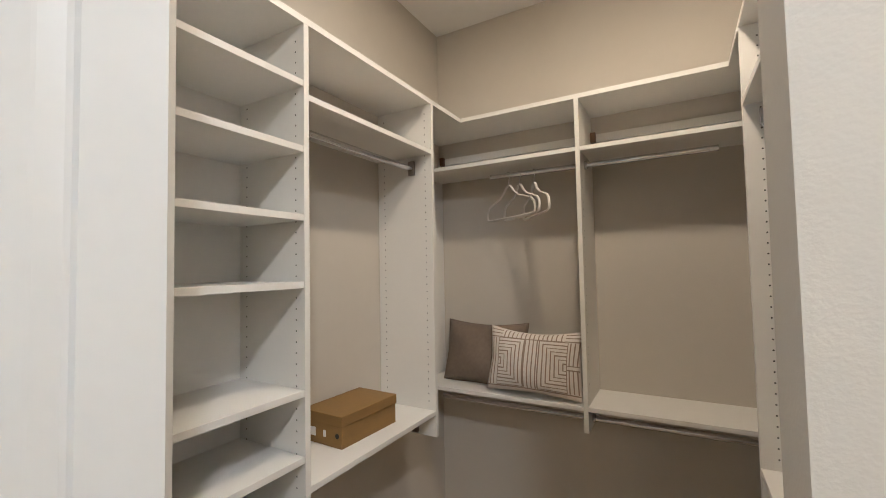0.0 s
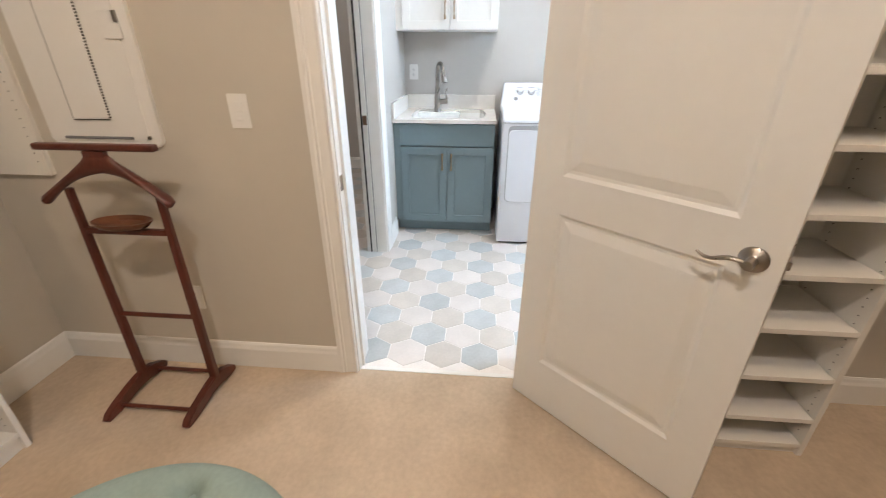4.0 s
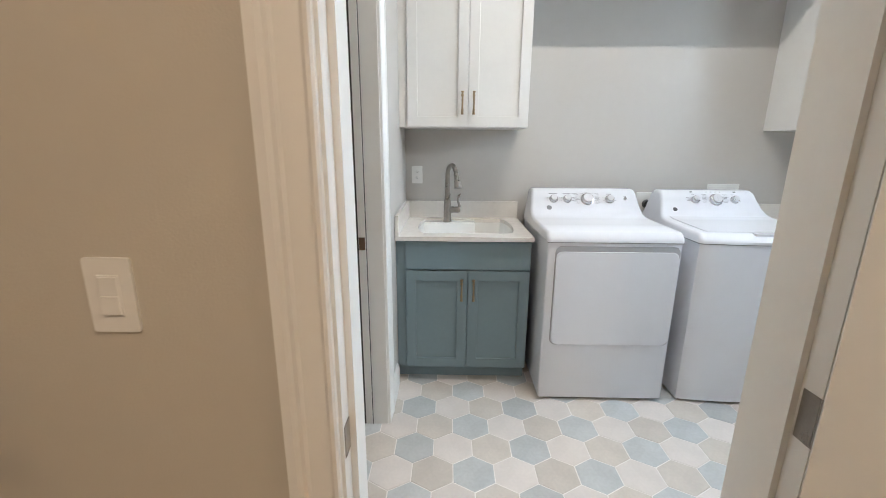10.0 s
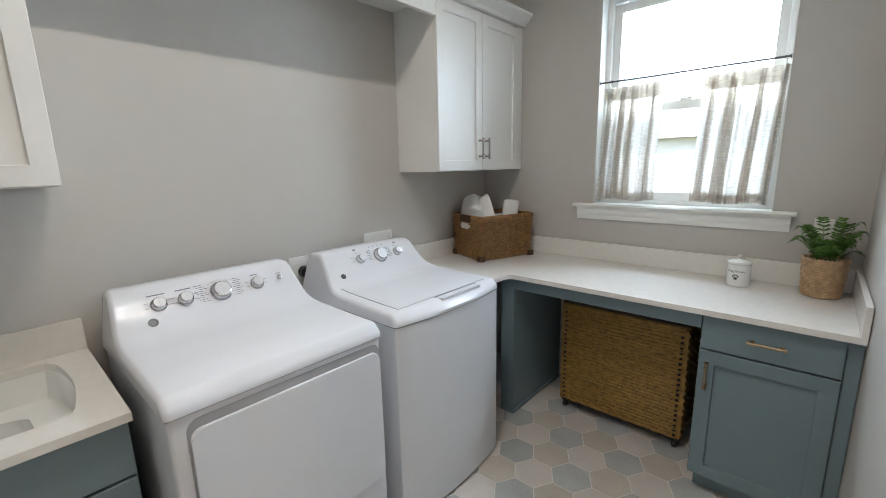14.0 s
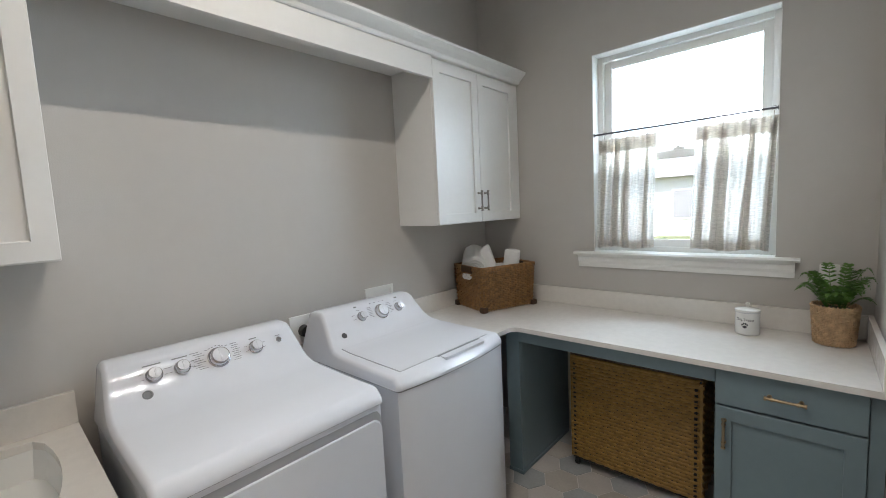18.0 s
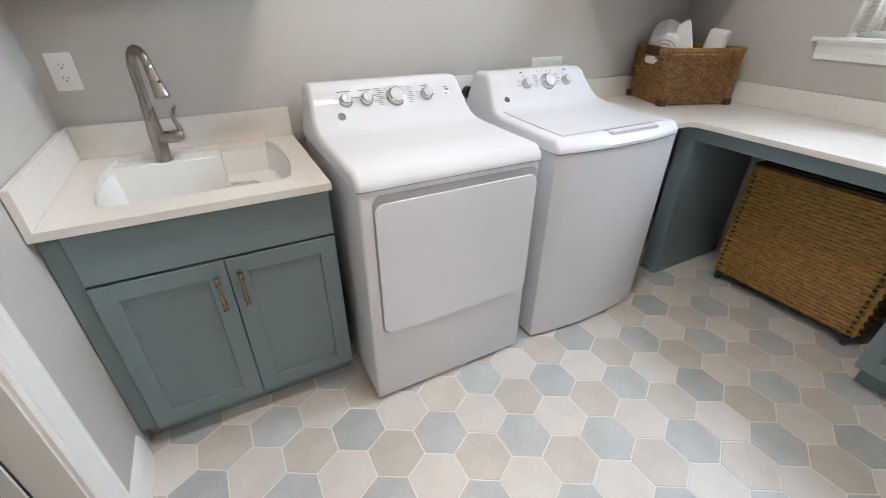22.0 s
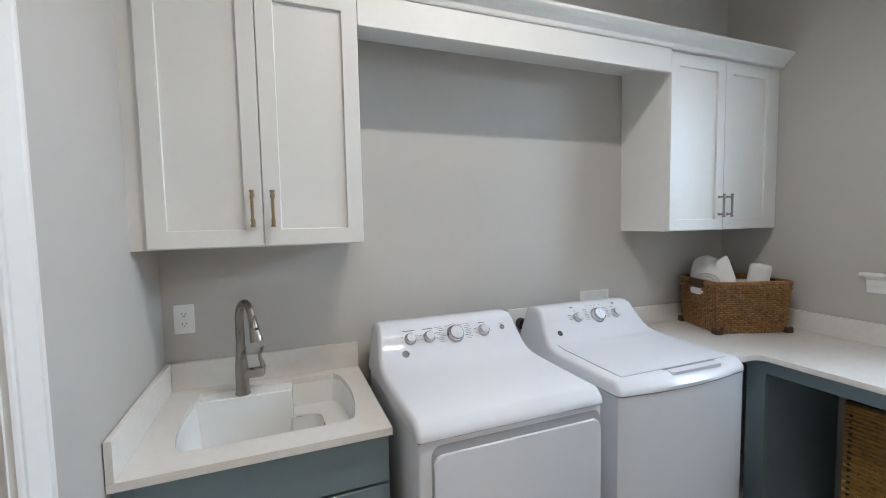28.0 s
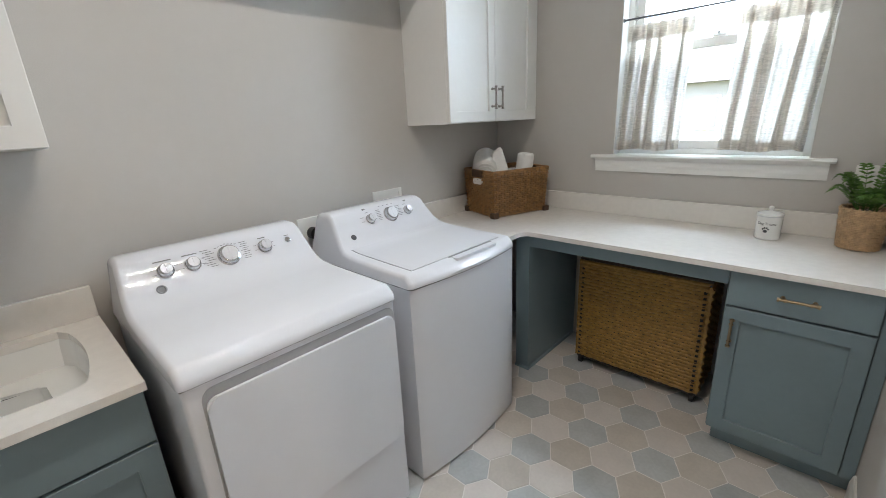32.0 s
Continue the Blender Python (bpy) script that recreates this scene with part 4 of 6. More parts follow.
for x0, x1, y0, y1 in ((CW, WX, 1.2805, NY - 0.0003), (CW, EX, NY, CN), (EF, EX, 1.5705, NY - 0.0003)):
    part("shelf_board", one(x0, x1, y0, y1, TOPZ + 0.0005, TOPZ + 0.0205), MELA, cts)

SY = -1.02   # front of the south units
ct5 = thing("south_shelf_tower", Matrix.Translation((3.08, -1.17, 0)), "white melamine open shelf tower, empty shelves", "shelving")
part("side_panel", one(2.825 - T, 2.825, CS, SY, 0, TOPZ), MELA, ct5)
part("side_panel", one(3.325, 3.325 + T, CS, SY, 0, TOPZ), MELA, ct5)
for z in (0.085, 0.30, 0.530, 0.755, 0.985, 1.200, 1.435, 1.635, 1.835, 2.03, 2.23):
    part("shelf", one(2.8255, 3.3245, CS, SY - 0.001, z - T, z, bevel=0.001), MELA, ct5)
part("kick_board", one(2.8255, 3.3245, SY - 0.03, SY - 0.015, 0, 0.0655), MELA, ct5)
part("top_board", one(2.8255, 3.3245, CS, SY, TOPZ - T, TOPZ), MELA, ct5)
holes(2.825, (CS + 0.04, SY - 0.035), 0.12, 2.35, 1)
peg_mesh(ct5)
ct6 = thing("south_hanging_bay", Matrix.Translation((2.55, -1.17, 1.0)), "white melamine hanging bay with one rod, empty", "shelving")
part("end_panel", one(CW, CW + T, CS, SY, 0.925, TOPZ), MELA, ct6)
part("shelf", one(CW + T + 0.0005, 2.8055, CS, SY - 0.001, 1.860, 1.880, bevel=0.001), MELA, ct6)
part("shelf", one(CW + T + 0.0005, 2.8055, CS, SY - 0.001, TOPZ - T, TOPZ, bevel=0.001), MELA, ct6)
part("rod", rod(bmesh.new(), (CW + 0.03, -1.10, 1.82), (2.800, -1.10, 1.82), 0.0125, 16), CHROME, ct6, "chrome hanging rod", smooth=40)
part("rod_bracket", one(CW + T, CW + 0.036, -1.125, -1.075, 1.80, 1.8595, bevel=0.003), NICKEL, ct6)
holes(CW + T, (SY - 0.035,), 0.98, 2.4, 1)
peg_mesh(ct6)

# ---- closet door: a two-panel leaf swung well open ----
LEAF, LT = 0.735, 0.035
HX, HY, ANG = 2.353, 0.843, 46.8
M = Matrix.Translation((HX, HY, 0)) @ pose(0, 0, 0, 0, 0, ANG)   # local x runs along the leaf, its room side at y = 0


def raised_panel(bm, u0, u1, v0, v1, y, s):
    """A sunk moulding with a raised field, on the face y, looking to s."""
    rings = []
    for inset, d in ((0, 0), (0.012, -0.008), (0.022, -0.009), (0.055, -0.002), (0.062, -0.0015)):
        rings.append([bm.verts.new((a, y + s * d, b)) for a, b in ((u0 + inset, v0 + inset), (u1 - inset, v0 + inset), (u1 - inset, v1 - inset), (u0 + inset, v1 - inset))])
    for a, b in zip(rings, rings[1:]):
        for k in range(4):
            bm.faces.new((a[k], a[(k + 1) % 4], b[(k + 1) % 4], b[k]))
    bm.faces.new(rings[-1])


bm = bmesh.new()
st = 0.115
us, vs = (0.0, st, LEAF - st, LEAF), (0.012, 0.235, 0.875, 1.005, 2.31, 2.425)
for y, s in ((0.0, -1), (LT, 1)):
    for i in range(3):
        for j in range(5):
            if i == 1 and j in (1, 3):
                raised_panel(bm, us[1], us[2], vs[j], vs[j + 1], y, s)
            else:
                q = [bm.verts.new((a, y, b)) for a, b in ((us[i], vs[j]), (us[i + 1], vs[j]), (us[i + 1], vs[j + 1]), (us[i], vs[j + 1]))]
                bm.faces.new(q)
for a, b in (((0, 0), (0, LT)), ((LEAF, 0), (LEAF, LT))):
    q = [bm.verts.new(c) for c in ((a[0], a[1], vs[0]), (b[0], b[1], vs[0]), (b[0], b[1], vs[-1]), (a[0], a[1], vs[-1]))]
    bm.faces.new(q)
for z in (vs[0], vs[-1]):
    bm.faces.new([bm.verts.new(c) for c in ((0, 0, z), (LEAF, 0, z), (LEAF, LT, z), (0, LT, z))])
bmesh.ops.remove_doubles(bm, verts=bm.verts[:], dist=0.0005)
bm.transform(M)
leaf = thing("door_1", M, "white two-panel interior door standing open, lever handle", "door", kind="structure")
part("door_leaf", bm, DOORP, leaf)
for y, s in ((0.0, -1), (LT, 1)):
    mm = M @ Matrix.Translation((LEAF - 0.062, y, 0.915)) @ pose(0, 0, 0, 90 if s < 0 else -90, 0, 0)
    lev = part("lever_handle", lathe(lathe(bmesh.new(), ((0.033, 0), (0.034, 0.004), (0.030, 0.009), (0.016, 0.012), (0.012, 0.016), (0.012, 0.045), (0.010, 0.05)), mm, 28), ((0.012, 0.04), (0.014, 0.045), (0.012, 0.056), (0.004, 0.058)), mm, 20), NICKEL, leaf, "satin nickel lever handle", smooth=40)
    pts = [(LEAF - 0.062 - d, y + s * (0.047 + 0.004 * math.sin(d * 30)), 0.915 + 0.012 * math.sin(d / 0.115 * 2 * math.pi) * (0.4 + d * 5)) for d in [0.115 * k / 14 for k in range(15)]]
    bm = tube(bmesh.new(), pts, 0.008, 10, [0.0085 - 0.0035 * abs(k - 5) / 9 for k in range(15)], 0.75)
    bm.transform(M)
    part("lever", bm, NICKEL, lev, smooth=50)
bm = one(LEAF - 0.001, LEAF + 0.002, 0.006, 0.029, 0.86, 0.97)
box(bm, LEAF, LEAF + 0.009, 0.012, 0.023, 0.905, 0.925, bevel=0.002)
bm.transform(M)
part("latch_plate", bm, NICKEL, leaf)
for z in (0.25, 0.97, 1.67, 2.24):
    bm = rod(bmesh.new(), (CW + 0.003, D1 + 0.004, z - 0.045), (CW + 0.003, D1 + 0.004, z + 0.045), 0.0055, 12)
    box(bm, CW - 0.034, CW - 0.001, D1 - 0.0012, D1 + 0.001, z - 0.045, z + 0.045)
    part("hinge", bm, NICKEL, leaf, "satin nickel butt hinge")
solid("strike_plate", boxes((CW - 0.036, CW - 0.006, D0, D0 + 0.002, 0.885, 0.945), bevel=0.0008), NICKEL, "satin nickel strike plate on the jamb", "strike plate", "")
solid("hall_strike_plate", boxes((S0 + 0.0095, S0 + 0.012, -0.110, -0.082, 0.925, 0.985), (S0 + 0.0100, S0 + 0.0125, -0.104, -0.089, 0.94, 0.965), bevel=0.0008), BRONZE, "bronze strike plate on the hall jamb", "strike plate", "")


# ---- laundry things ----
fau = thing("sink_faucet", Matrix.Translation((0.112, 0.288, CT)), "brushed nickel pull-down faucet with side lever", "faucet")
fx, fy = 0.112, 0.288
CF = CT - 0.013
part("base", lathe(bmesh.new(), ((0.029, 0), (0.0295, 0.005), (0.0265, 0.012), (0.0255, 0.06), (0.0245, 0.11), (0.0205, 0.16), (0.0165, 0.225)), Matrix.Translation((fx, fy, CF)), 32), NICKEL, fau, smooth=45)
d = Vector((0.87, 0.49, 0)).normalized()
pts = [Vector((fx, fy, CF + 0.215)), Vector((fx, fy, CF + 0.275))]
pts += [Vector((fx, fy, CF + 0.312)) + d * (0.055 - 0.055 * math.cos(radians(a))) + Vector((0, 0, 0.064 * math.sin(radians(a)))) for a in range(0, 166, 11)]
part("spout", tube(bmesh.new(), pts, 0.0150, 18, [0.0168 - 0.0026 * k / (len(pts) - 1) for k in range(len(pts))]), NICKEL, fau, smooth=50)
e = pts[-1]
down = (pts[-1] - pts[-2]).normalized()
hd = part("spray_head", lathe(bmesh.new(), ((0.0142, -0.004), (0.0165, 0.0), (0.0155, 0.018), (0.0180, 0.045), (0.0245, 0.092), (0.0235, 0.096), (0.014, 0.094)), Matrix.Translation(e) @ down.to_track_quat("Z", "Y").to_matrix().to_4x4(), 28), NICKEL, fau, smooth=40)
part("spray_button", rod(bmesh.new(), e + down * 0.045 + d * 0.012, e + down * 0.045 + d * 0.0205, 0.006, 12), BLACKP, hd)
sd = Vector((0.15, 0.99, 0.04)).normalized()
hub = Vector((fx, fy, CF + 0.082))
part("lever_hub", lathe(bmesh.new(), ((0.0225, 0.0), (0.0215, 0.035), (0.0205, 0.050), (0.0215, 0.053), (0.0215, 0.072), (0.017, 0.084), (0.008, 0.088)), Matrix.Translation(hub) @ sd.to_track_quat("Z", "Y").to_matrix().to_4x4(), 24), NICKEL, fau, smooth=45)
r0 = hub + sd * 0.072
part("lever", tube(bmesh.new(), [r0 + Vector((0, 0.0085 * math.sin(k / 11 * 2 * math.pi + 0.5) - 0.004 + 0.0014 * k, 0.0098 * k)) for k in range(12)], 0.007, 12, [0.0125, 0.012, 0.011, 0.0095, 0.0085, 0.0078, 0.0072, 0.0068, 0.0066, 0.0064, 0.006, 0.004]), NICKEL, fau, smooth=50)


def outlet(name, m, label, rocker=False):
    """A wall plate; local x across, z up, standing out to -y."""
    t = thing(name, m, label, "light switch" if rocker else "outlet")
    bm = prism(bmesh.new(), rrect(-0.036, 0.036, -0.059, 0.059, 0.005, 3), "y", -0.005, 0)
    bm.transform(m)
    part("plate", bm, PLASTIC, t)
    if rocker:
        bm = boxes((-0.0165, 0.0165, -0.0065, -0.0045, -0.033, 0.033), (-0.014, 0.014, -0.010, -0.006, -0.030, 0.0), (-0.014, 0.014, -0.008, -0.006, 0.0, 0.030), bevel=0.001)
        bm.transform(m)
        part("rocker", bm, PLASTIC, t)
        return t
    for z in (-0.02, 0.02):
        bm = prism(bmesh.new(), rrect(-0.017, 0.017, z - 0.0135, z + 0.0135, 0.007, 4), "y", -0.0072, -0.004)
        bm.transform(m)
        s = part("socket", bm, PLASTIC, t)
        bm = boxes((-0.0075, -0.0055, -0.0076, -0.007, z - 0.001, z + 0.007), (0.0055, 0.0075, -0.0076, -0.007, z - 0.001, z + 0.006))
        rod(bm, (0, -0.0076, z - 0.007), (0, -0.007, z - 0.007), 0.0025, 8)
        bm.transform(m)
        part("slots", bm, HOLE, s)
    return t


outlet("wall_outlet", Matrix.Translation((0.0, 0.078, 1.196)) @ FACE_E, "white duplex wall outlet above the sink counter")
outlet("wall_outlet", Matrix.Translation((1.985, LN, 1.185)), "white duplex wall outlet above the window counter")
outlet("wall_outlet", Matrix.Translation((CW, -0.585, 0.375)) @ FACE_E, "white duplex wall outlet low on the closet wall")
outlet("wall_outlet", Matrix.Translation((-1.33, -1.01, 0.40)) @ FACE_E, "white duplex wall outlet low on the hall wall")
outlet("light_switch", Matrix.Translation((CW, -0.205, 1.176)) @ FACE_E, "white rocker light switch beside the doorway", rocker=True)
dp = thing("dryer_receptacle", Matrix.Translation((0, 1.675, 1.0)), "white plate with a black dryer plug on the wall", "outlet")
part("plate", boxes((0, 0.012, 1.580, 1.718, 0.945, 1.090), bevel=0.002), PLASTIC, dp)
part("plug", rod(bmesh.new(), (0.012, 1.652, 1.012), (0.05, 1.652, 1.012), 0.030, 20), BLACKP, dp, smooth=40)
part("cord", tube(bmesh.new(), [(0.04, 1.652, 1.0 - 0.02 * k) if k < 3 else (0.04, 1.650, 1.0 - 0.06 * k + 0.08) for k in range(9)], 0.008, 8), BLACKP, dp, smooth=50)
wb = thing("washer_supply_box", Matrix.Translation((0, 2.16, 1.05)), "white recessed washer supply box trim on the wall", "wall box")
part("frame", boxes((0, 0.008, 2.055, 2.075, 0.98, 1.150), (0, 0.008, 2.245, 2.265, 0.98, 1.150), (0, 0.008, 2.075, 2.245, 1.13, 1.150), (0, 0.008, 2.075, 2.245, 0.98, 1.0)), PLASTIC, wb)
part("recess", one(0, 0.003, 2.075, 2.245, 1.0, 1.13), PLASTIC, wb)


def weave(bm, ring, z0, z1, rows, n, r, amp, flat=1.0, pair=1):
    """Strands running round a closed ring of points, in and out, row by row; ring(u, h) gives the place and the outward way."""
    for k in range(rows):
        h = (k + 0.5) / rows
        z = z0 + (z1 - z0) * h
        sect = []
        for i in range(n * 2):
            p, o = ring(i / (n * 2), h)
            s = amp * math.sin(math.pi * i + math.pi / 2 + math.pi * (k // pair))
            sect.append((Vector((p[0], p[1], z)) + Vector((*o, 0)) * s, Vector((*o, 0))))
        vs = []
        for p, o in sect:
            vs.append([bm.verts.new(p + o * r * a + Vector((0, 0, r * flat * b))) for a, b in ((1, 0.55), (1, -0.55), (0.2, -1), (-0.8, 0), (0.2, 1))])
        m = len(vs)
        for i in range(m):
            a, b = vs[i], vs[(i + 1) % m]
            for j in range(5):
                bm.faces.new((a[j], a[(j + 1) % 5], b[(j + 1) % 5], b[j]))


def rect_ring(cx, cy, a, b, rot, flare=0.0):
    """Round a rounded rectangle a by b about a centre."""
    c, s = math.cos(rot), math.sin(rot)
    per = 2 * (a + b)

    def at(u, h):
        k = 1 + flare * (h - 0.5)
        d = u * per
        if d < a:
            p, o = (d - a / 2, -b / 2), (0, -1)
        elif d < a + b:
            p, o = (a / 2, d - a - b / 2), (1, 0)
        elif d < 2 * a + b:
            p, o = (a / 2 - (d - a - b), b / 2), (0, 1)
        else:
            p, o = (-a / 2, b / 2 - (d - 2 * a - b)), (-1, 0)
        q = (p[0] * k, p[1] * k)
        return (cx + c * q[0] - s * q[1], cy + s * q[0] + c * q[1]), (c * o[0] - s * o[1], s * o[0] + c * o[1])
    return at


# woven basket of rolled towels, standing askew on the counter
A, L, W, H = Vector((0.350, 2.722)), 0.420, 0.335, 0.290
ua, ub = Vector((0.336, 0.942)), Vector((-0.942, 0.336))
bc = A + ua * L / 2 + ub * W / 2
rot = math.atan2(ua.y, ua.x)
bk = thing("wicker_basket", Matrix.Translation((bc.x, bc.y, CT)), "brown woven wicker basket full of white towels", "basket")
ring = rect_ring(bc.x, bc.y, L, W, rot, 0.07)
bm = bmesh.new()
weave(bm, ring, CT + 0.008, CT + H - 0.012, 22, 37, 0.0053, 0.0068, 0.98)
part("weave", bm, WICKER, bk, smooth=60)
bm = bmesh.new()
for i in range(74):
    u = (i + 0.0) / 74
    (p0, _), (p1, _) = ring(u, 0.0), ring(u, 1.0)
    rod(bm, (*p0, CT + 0.003), (*p1, CT + H - 0.006), 0.0036, 6)
tagged(part("stakes", bm, WICKER, bk), kind="stuff")
bm = bmesh.new()
for s in range(2):
    tube(bm, [(*ring(i / 40 % 1, 1.0)[0], CT + H - 0.008 + 0.009 * s) for i in range(41)], 0.0075, 8)
part("rim", bm, WICKER, bk, smooth=60)
mb = Matrix.Translation((bc.x, bc.y, CT)) @ pose(0, 0, 0, 0, 0, math.degrees(rot))
for sx in (-1, 1):
    for sy in (-1, 1):
        for z0, z1 in ((0.0, 0.035),):
            bm = boxes((sx * L / 2 * 0.965 - 0.022, sx * L / 2 * 0.965 + 0.022, sy * W / 2 * 0.965 - 0.022, sy * W / 2 * 0.965 + 0.022, z0, z1), bevel=0.006)
            bm.transform(mb)
            part("corner_guard", bm, DKWOOD, bk, "dark leather corner guard")
for sx in (-1, 1):
    x = sx * (L / 2 * 1.028 + 0.004)
    bm = prism(bmesh.new(), rrect(-0.052, 0.052, H - 0.085, H - 0.048, 0.017, 5), "x", x - 0.006, x + 0.006)
    bm.transform(mb)
    part("handle_opening", bm, PAPER, bk, "oval hand hole showing the towels")
    bm = boxes((x - 0.010, x + 0.010, -0.065, 0.065, H - 0.04, H + 0.006), bevel=0.006)
    bm.transform(mb)
    part("handle_wrap", bm, DKWOOD, bk)
# added dark block: the basket's shaded inside, seen between the strands
bm = boxes((-L / 2 + 0.012, L / 2 - 0.012, -W / 2 + 0.012, W / 2 - 0.012, 0.004, H - 0.03), bevel=0.01)
bm.transform(mb)
part("liner", bm, DKWOOD, bk)


def towel_roll(m, r, length, label):
    t = thing("rolled_towel", mb @ m, label, "towel", "towels in the basket")
    mm = mb @ m
    h = length / 2
    bm = lathe(bmesh.new(), ((0.001, -h + 0.004), (r * 0.80, -h), (r * 0.95, -h + r * 0.10), (r, -h + r * 0.35), (r * 0.99, 0), (r, h - r * 0.35), (r * 0.95, h - r * 0.10), (r * 0.80, h), (0.001, h - 0.004)), Matrix.Identity(4), 40)
    for v in bm.verts:
        a = math.atan2(v.co.y, v.co.x)
        k = 1 + 0.025 * math.sin(3 * a + v.co.z * 9) + 0.02 * math.sin(7 * a)
        v.co.x, v.co.y = v.co.x * k, v.co.y * k
    bm.transform(mm)
    part("roll", bm, PAPER, t, smooth=60)
    for s in (-1, 1):
        bm = tube(bmesh.new(), [(r * (0.12 + 0.80 * a / 40) * math.cos(a * 0.5), r * (0.12 + 0.80 * a / 40) * math.sin(a * 0.5), s * (h - 0.001)) for a in range(41)], r * 0.055, 6)
        bm.transform(mm)
        part("rolled_edge", bm, PAPER, t, smooth=60)
    bm = tube(bmesh.new(), [(r * 1.0 * math.cos(2.2), r * 1.0 * math.sin(2.2), z * h * 0.92) for z in (-1, -0.5, 0, 0.5, 1)], 0.006, 8)
    bm.transform(mm)
    part("loose_edge", bm, PAPER, t, smooth=60)


towel_roll(pose(-0.098, 0.094, 0.312, -60, 0, -37), 0.086, 0.17, "large white rolled terry towel lying in the basket")
towel_roll(pose(0.122, -0.045, 0.288, 5, 6, 0), 0.053, 0.18, "white rolled terry towel standing in the basket")
# folded towel: a thick wedge of cloth, its corner pointing up
wedge = ((-0.085, 0.20), (0.020, 0.20), (0.016, 0.285), (-0.002, 0.345), (-0.022, 0.405), (-0.034, 0.424), (-0.050, 0.420), (-0.085, 0.395))
bm = bmesh.new()
layers = []
for k, d in enumerate((-0.040, -0.036, -0.020, 0.0, 0.020, 0.036, 0.040)):
    c = 0.88 if k in (0, 6) else 1.0
    layers.append([bm.verts.new((-0.03 + (u + 0.03) * c, d + 0.006 * math.sin(20 * v + 9 * u), 0.20 + (v - 0.20) * (1 - 0.04 * (c < 1)))) for u, v in wedge])
for p, q in zip(layers, layers[1:]):
    for k in range(len(wedge)):
        bm.faces.new((p[k], p[(k + 1) % len(wedge)], q[(k + 1) % len(wedge)], q[k]))
bm.faces.new(layers[0][::-1])
bm.faces.new(layers[-1])
bm.transform(mb @ pose(-0.008, -0.010, 0, 0, 0, -37))
t = thing("folded_towel", mb @ pose(-0.01, -0.03, 0.2), "white folded towel corner sticking up from the basket", "towel", "towels in the basket")
part("cloth", bm, PAPER, t, smooth=75)
t = thing("folded_towel", mb @ pose(0.06, 0.04, 0.2), "white folded towels filling the basket", "towel", "towels in the basket")
bm = boxes((-0.18, 0.18, -0.14, 0.14, 0.15, 0.270), bevel=0.03)
bm.transform(mb)
part("cloth", bm, PAPER, t, smooth=60)

# wheeled hamper of woven rush in the knee space
HX0, HX1, HY0, HY1, HZ0, HZ1 = 0.868, 1.536, 2.88, 3.20, 0.065, 0.685
hp = thing("laundry_hamper", Matrix.Translation((1.195, 3.04, 0)), "golden woven rush laundry hamper on black casters", "hamper")
ring = rect_ring((HX0 + HX1) / 2, (HY0 + HY1) / 2, HX1 - HX0, HY1 - HY0, 0.0)
bm = bmesh.new()
weave(bm, ring, HZ0, HZ1 - 0.02, 30, 25, 0.0090, 0.0056, 1.08)
part("weave", bm, RUSH, hp, smooth=60)
bm = bmesh.new()
for i in range(50):
    (p, o) = ring((i + 0.0) / 50, 0)
    box(bm, p[0] - 0.007, p[0] + 0.007, p[1] - 0.003, p[1] + 0.003, HZ0, HZ1 - 0.01)
tagged(part("stakes", bm, RUSH, hp), kind="stuff")
# dark blocks on the weave front paint the shaded openings at its edges
bm = bmesh.new()
for k in range(20):
    z = HZ0 + 0.022 + 0.0292 * k
    for x, w in ((HX0 + 0.020, 0.013), (HX1 - 0.020, 0.013)):
        box(bm, x - w / 2, x + w / 2, HY0 - 0.0112, HY0 + 0.002, z - 0.0045, z + 0.0045)
tagged(part("weave_gaps", bm, HOLE, hp), kind="stuff")
# the last box is no frame: black fill as shade between the strands
part("frame", boxes((HX0, HX0 + 0.014, HY0 + 0.006, HY0 + 0.02, HZ0 - 0.01, HZ1), (HX1 - 0.014, HX1, HY0 + 0.006, HY0 + 0.02, HZ0 - 0.01, HZ1), (HX0, HX1, HY0 + 0.004, HY1 - 0.004, HZ0 - 0.014, HZ0 - 0.002), (HX0 + 0.012, HX1 - 0.012, HY0 + 0.012, HY1 - 0.012, HZ0, HZ1 - 0.03)), BLACKP, hp, "black metal frame, with a black fill for shade behind the weave")
bm = bmesh.new()
for s in range(2):
    tube(bm, [(*ring(i / 40 % 1, 1.0)[0], HZ1 - 0.014 + 0.014 * s) for i in range(41)], 0.010, 8)
part("rim", bm, RUSH, hp, smooth=60)
# lid takes a dark colour in place of the shade under the counter
part("lid", boxes((HX0 - 0.006, HX1 + 0.006, HY0 - 0.004, HY1 + 0.004, HZ1 + 0.010, HZ1 + 0.022), (HX0 + 0.02, HX1 - 0.02, HY0 + 0.02, HY1 - 0.02, HZ1 + 0.022, HZ1 + 0.03), bevel=0.004), DKWOOD, hp, "woven lid, coloured dark for the shade under the counter")
for x in (HX0 + 0.02, HX1 - 0.02):
    for y in (HY0 + 0.025, HY1 - 0.025):
        c = part("caster", rod(bmesh.new(), (x - 0.009, y, 0.024), (x + 0.009, y, 0.024), 0.024, 18), BLACKP, hp, smooth=40)
        part("caster_fork", boxes((x - 0.014, x - 0.010, y - 0.01, y + 0.01, 0.018, 0.055), (x + 0.010, x + 0.014, y - 0.01, y + 0.01, 0.018, 0.055), bevel=0.001), BLACKP, c)
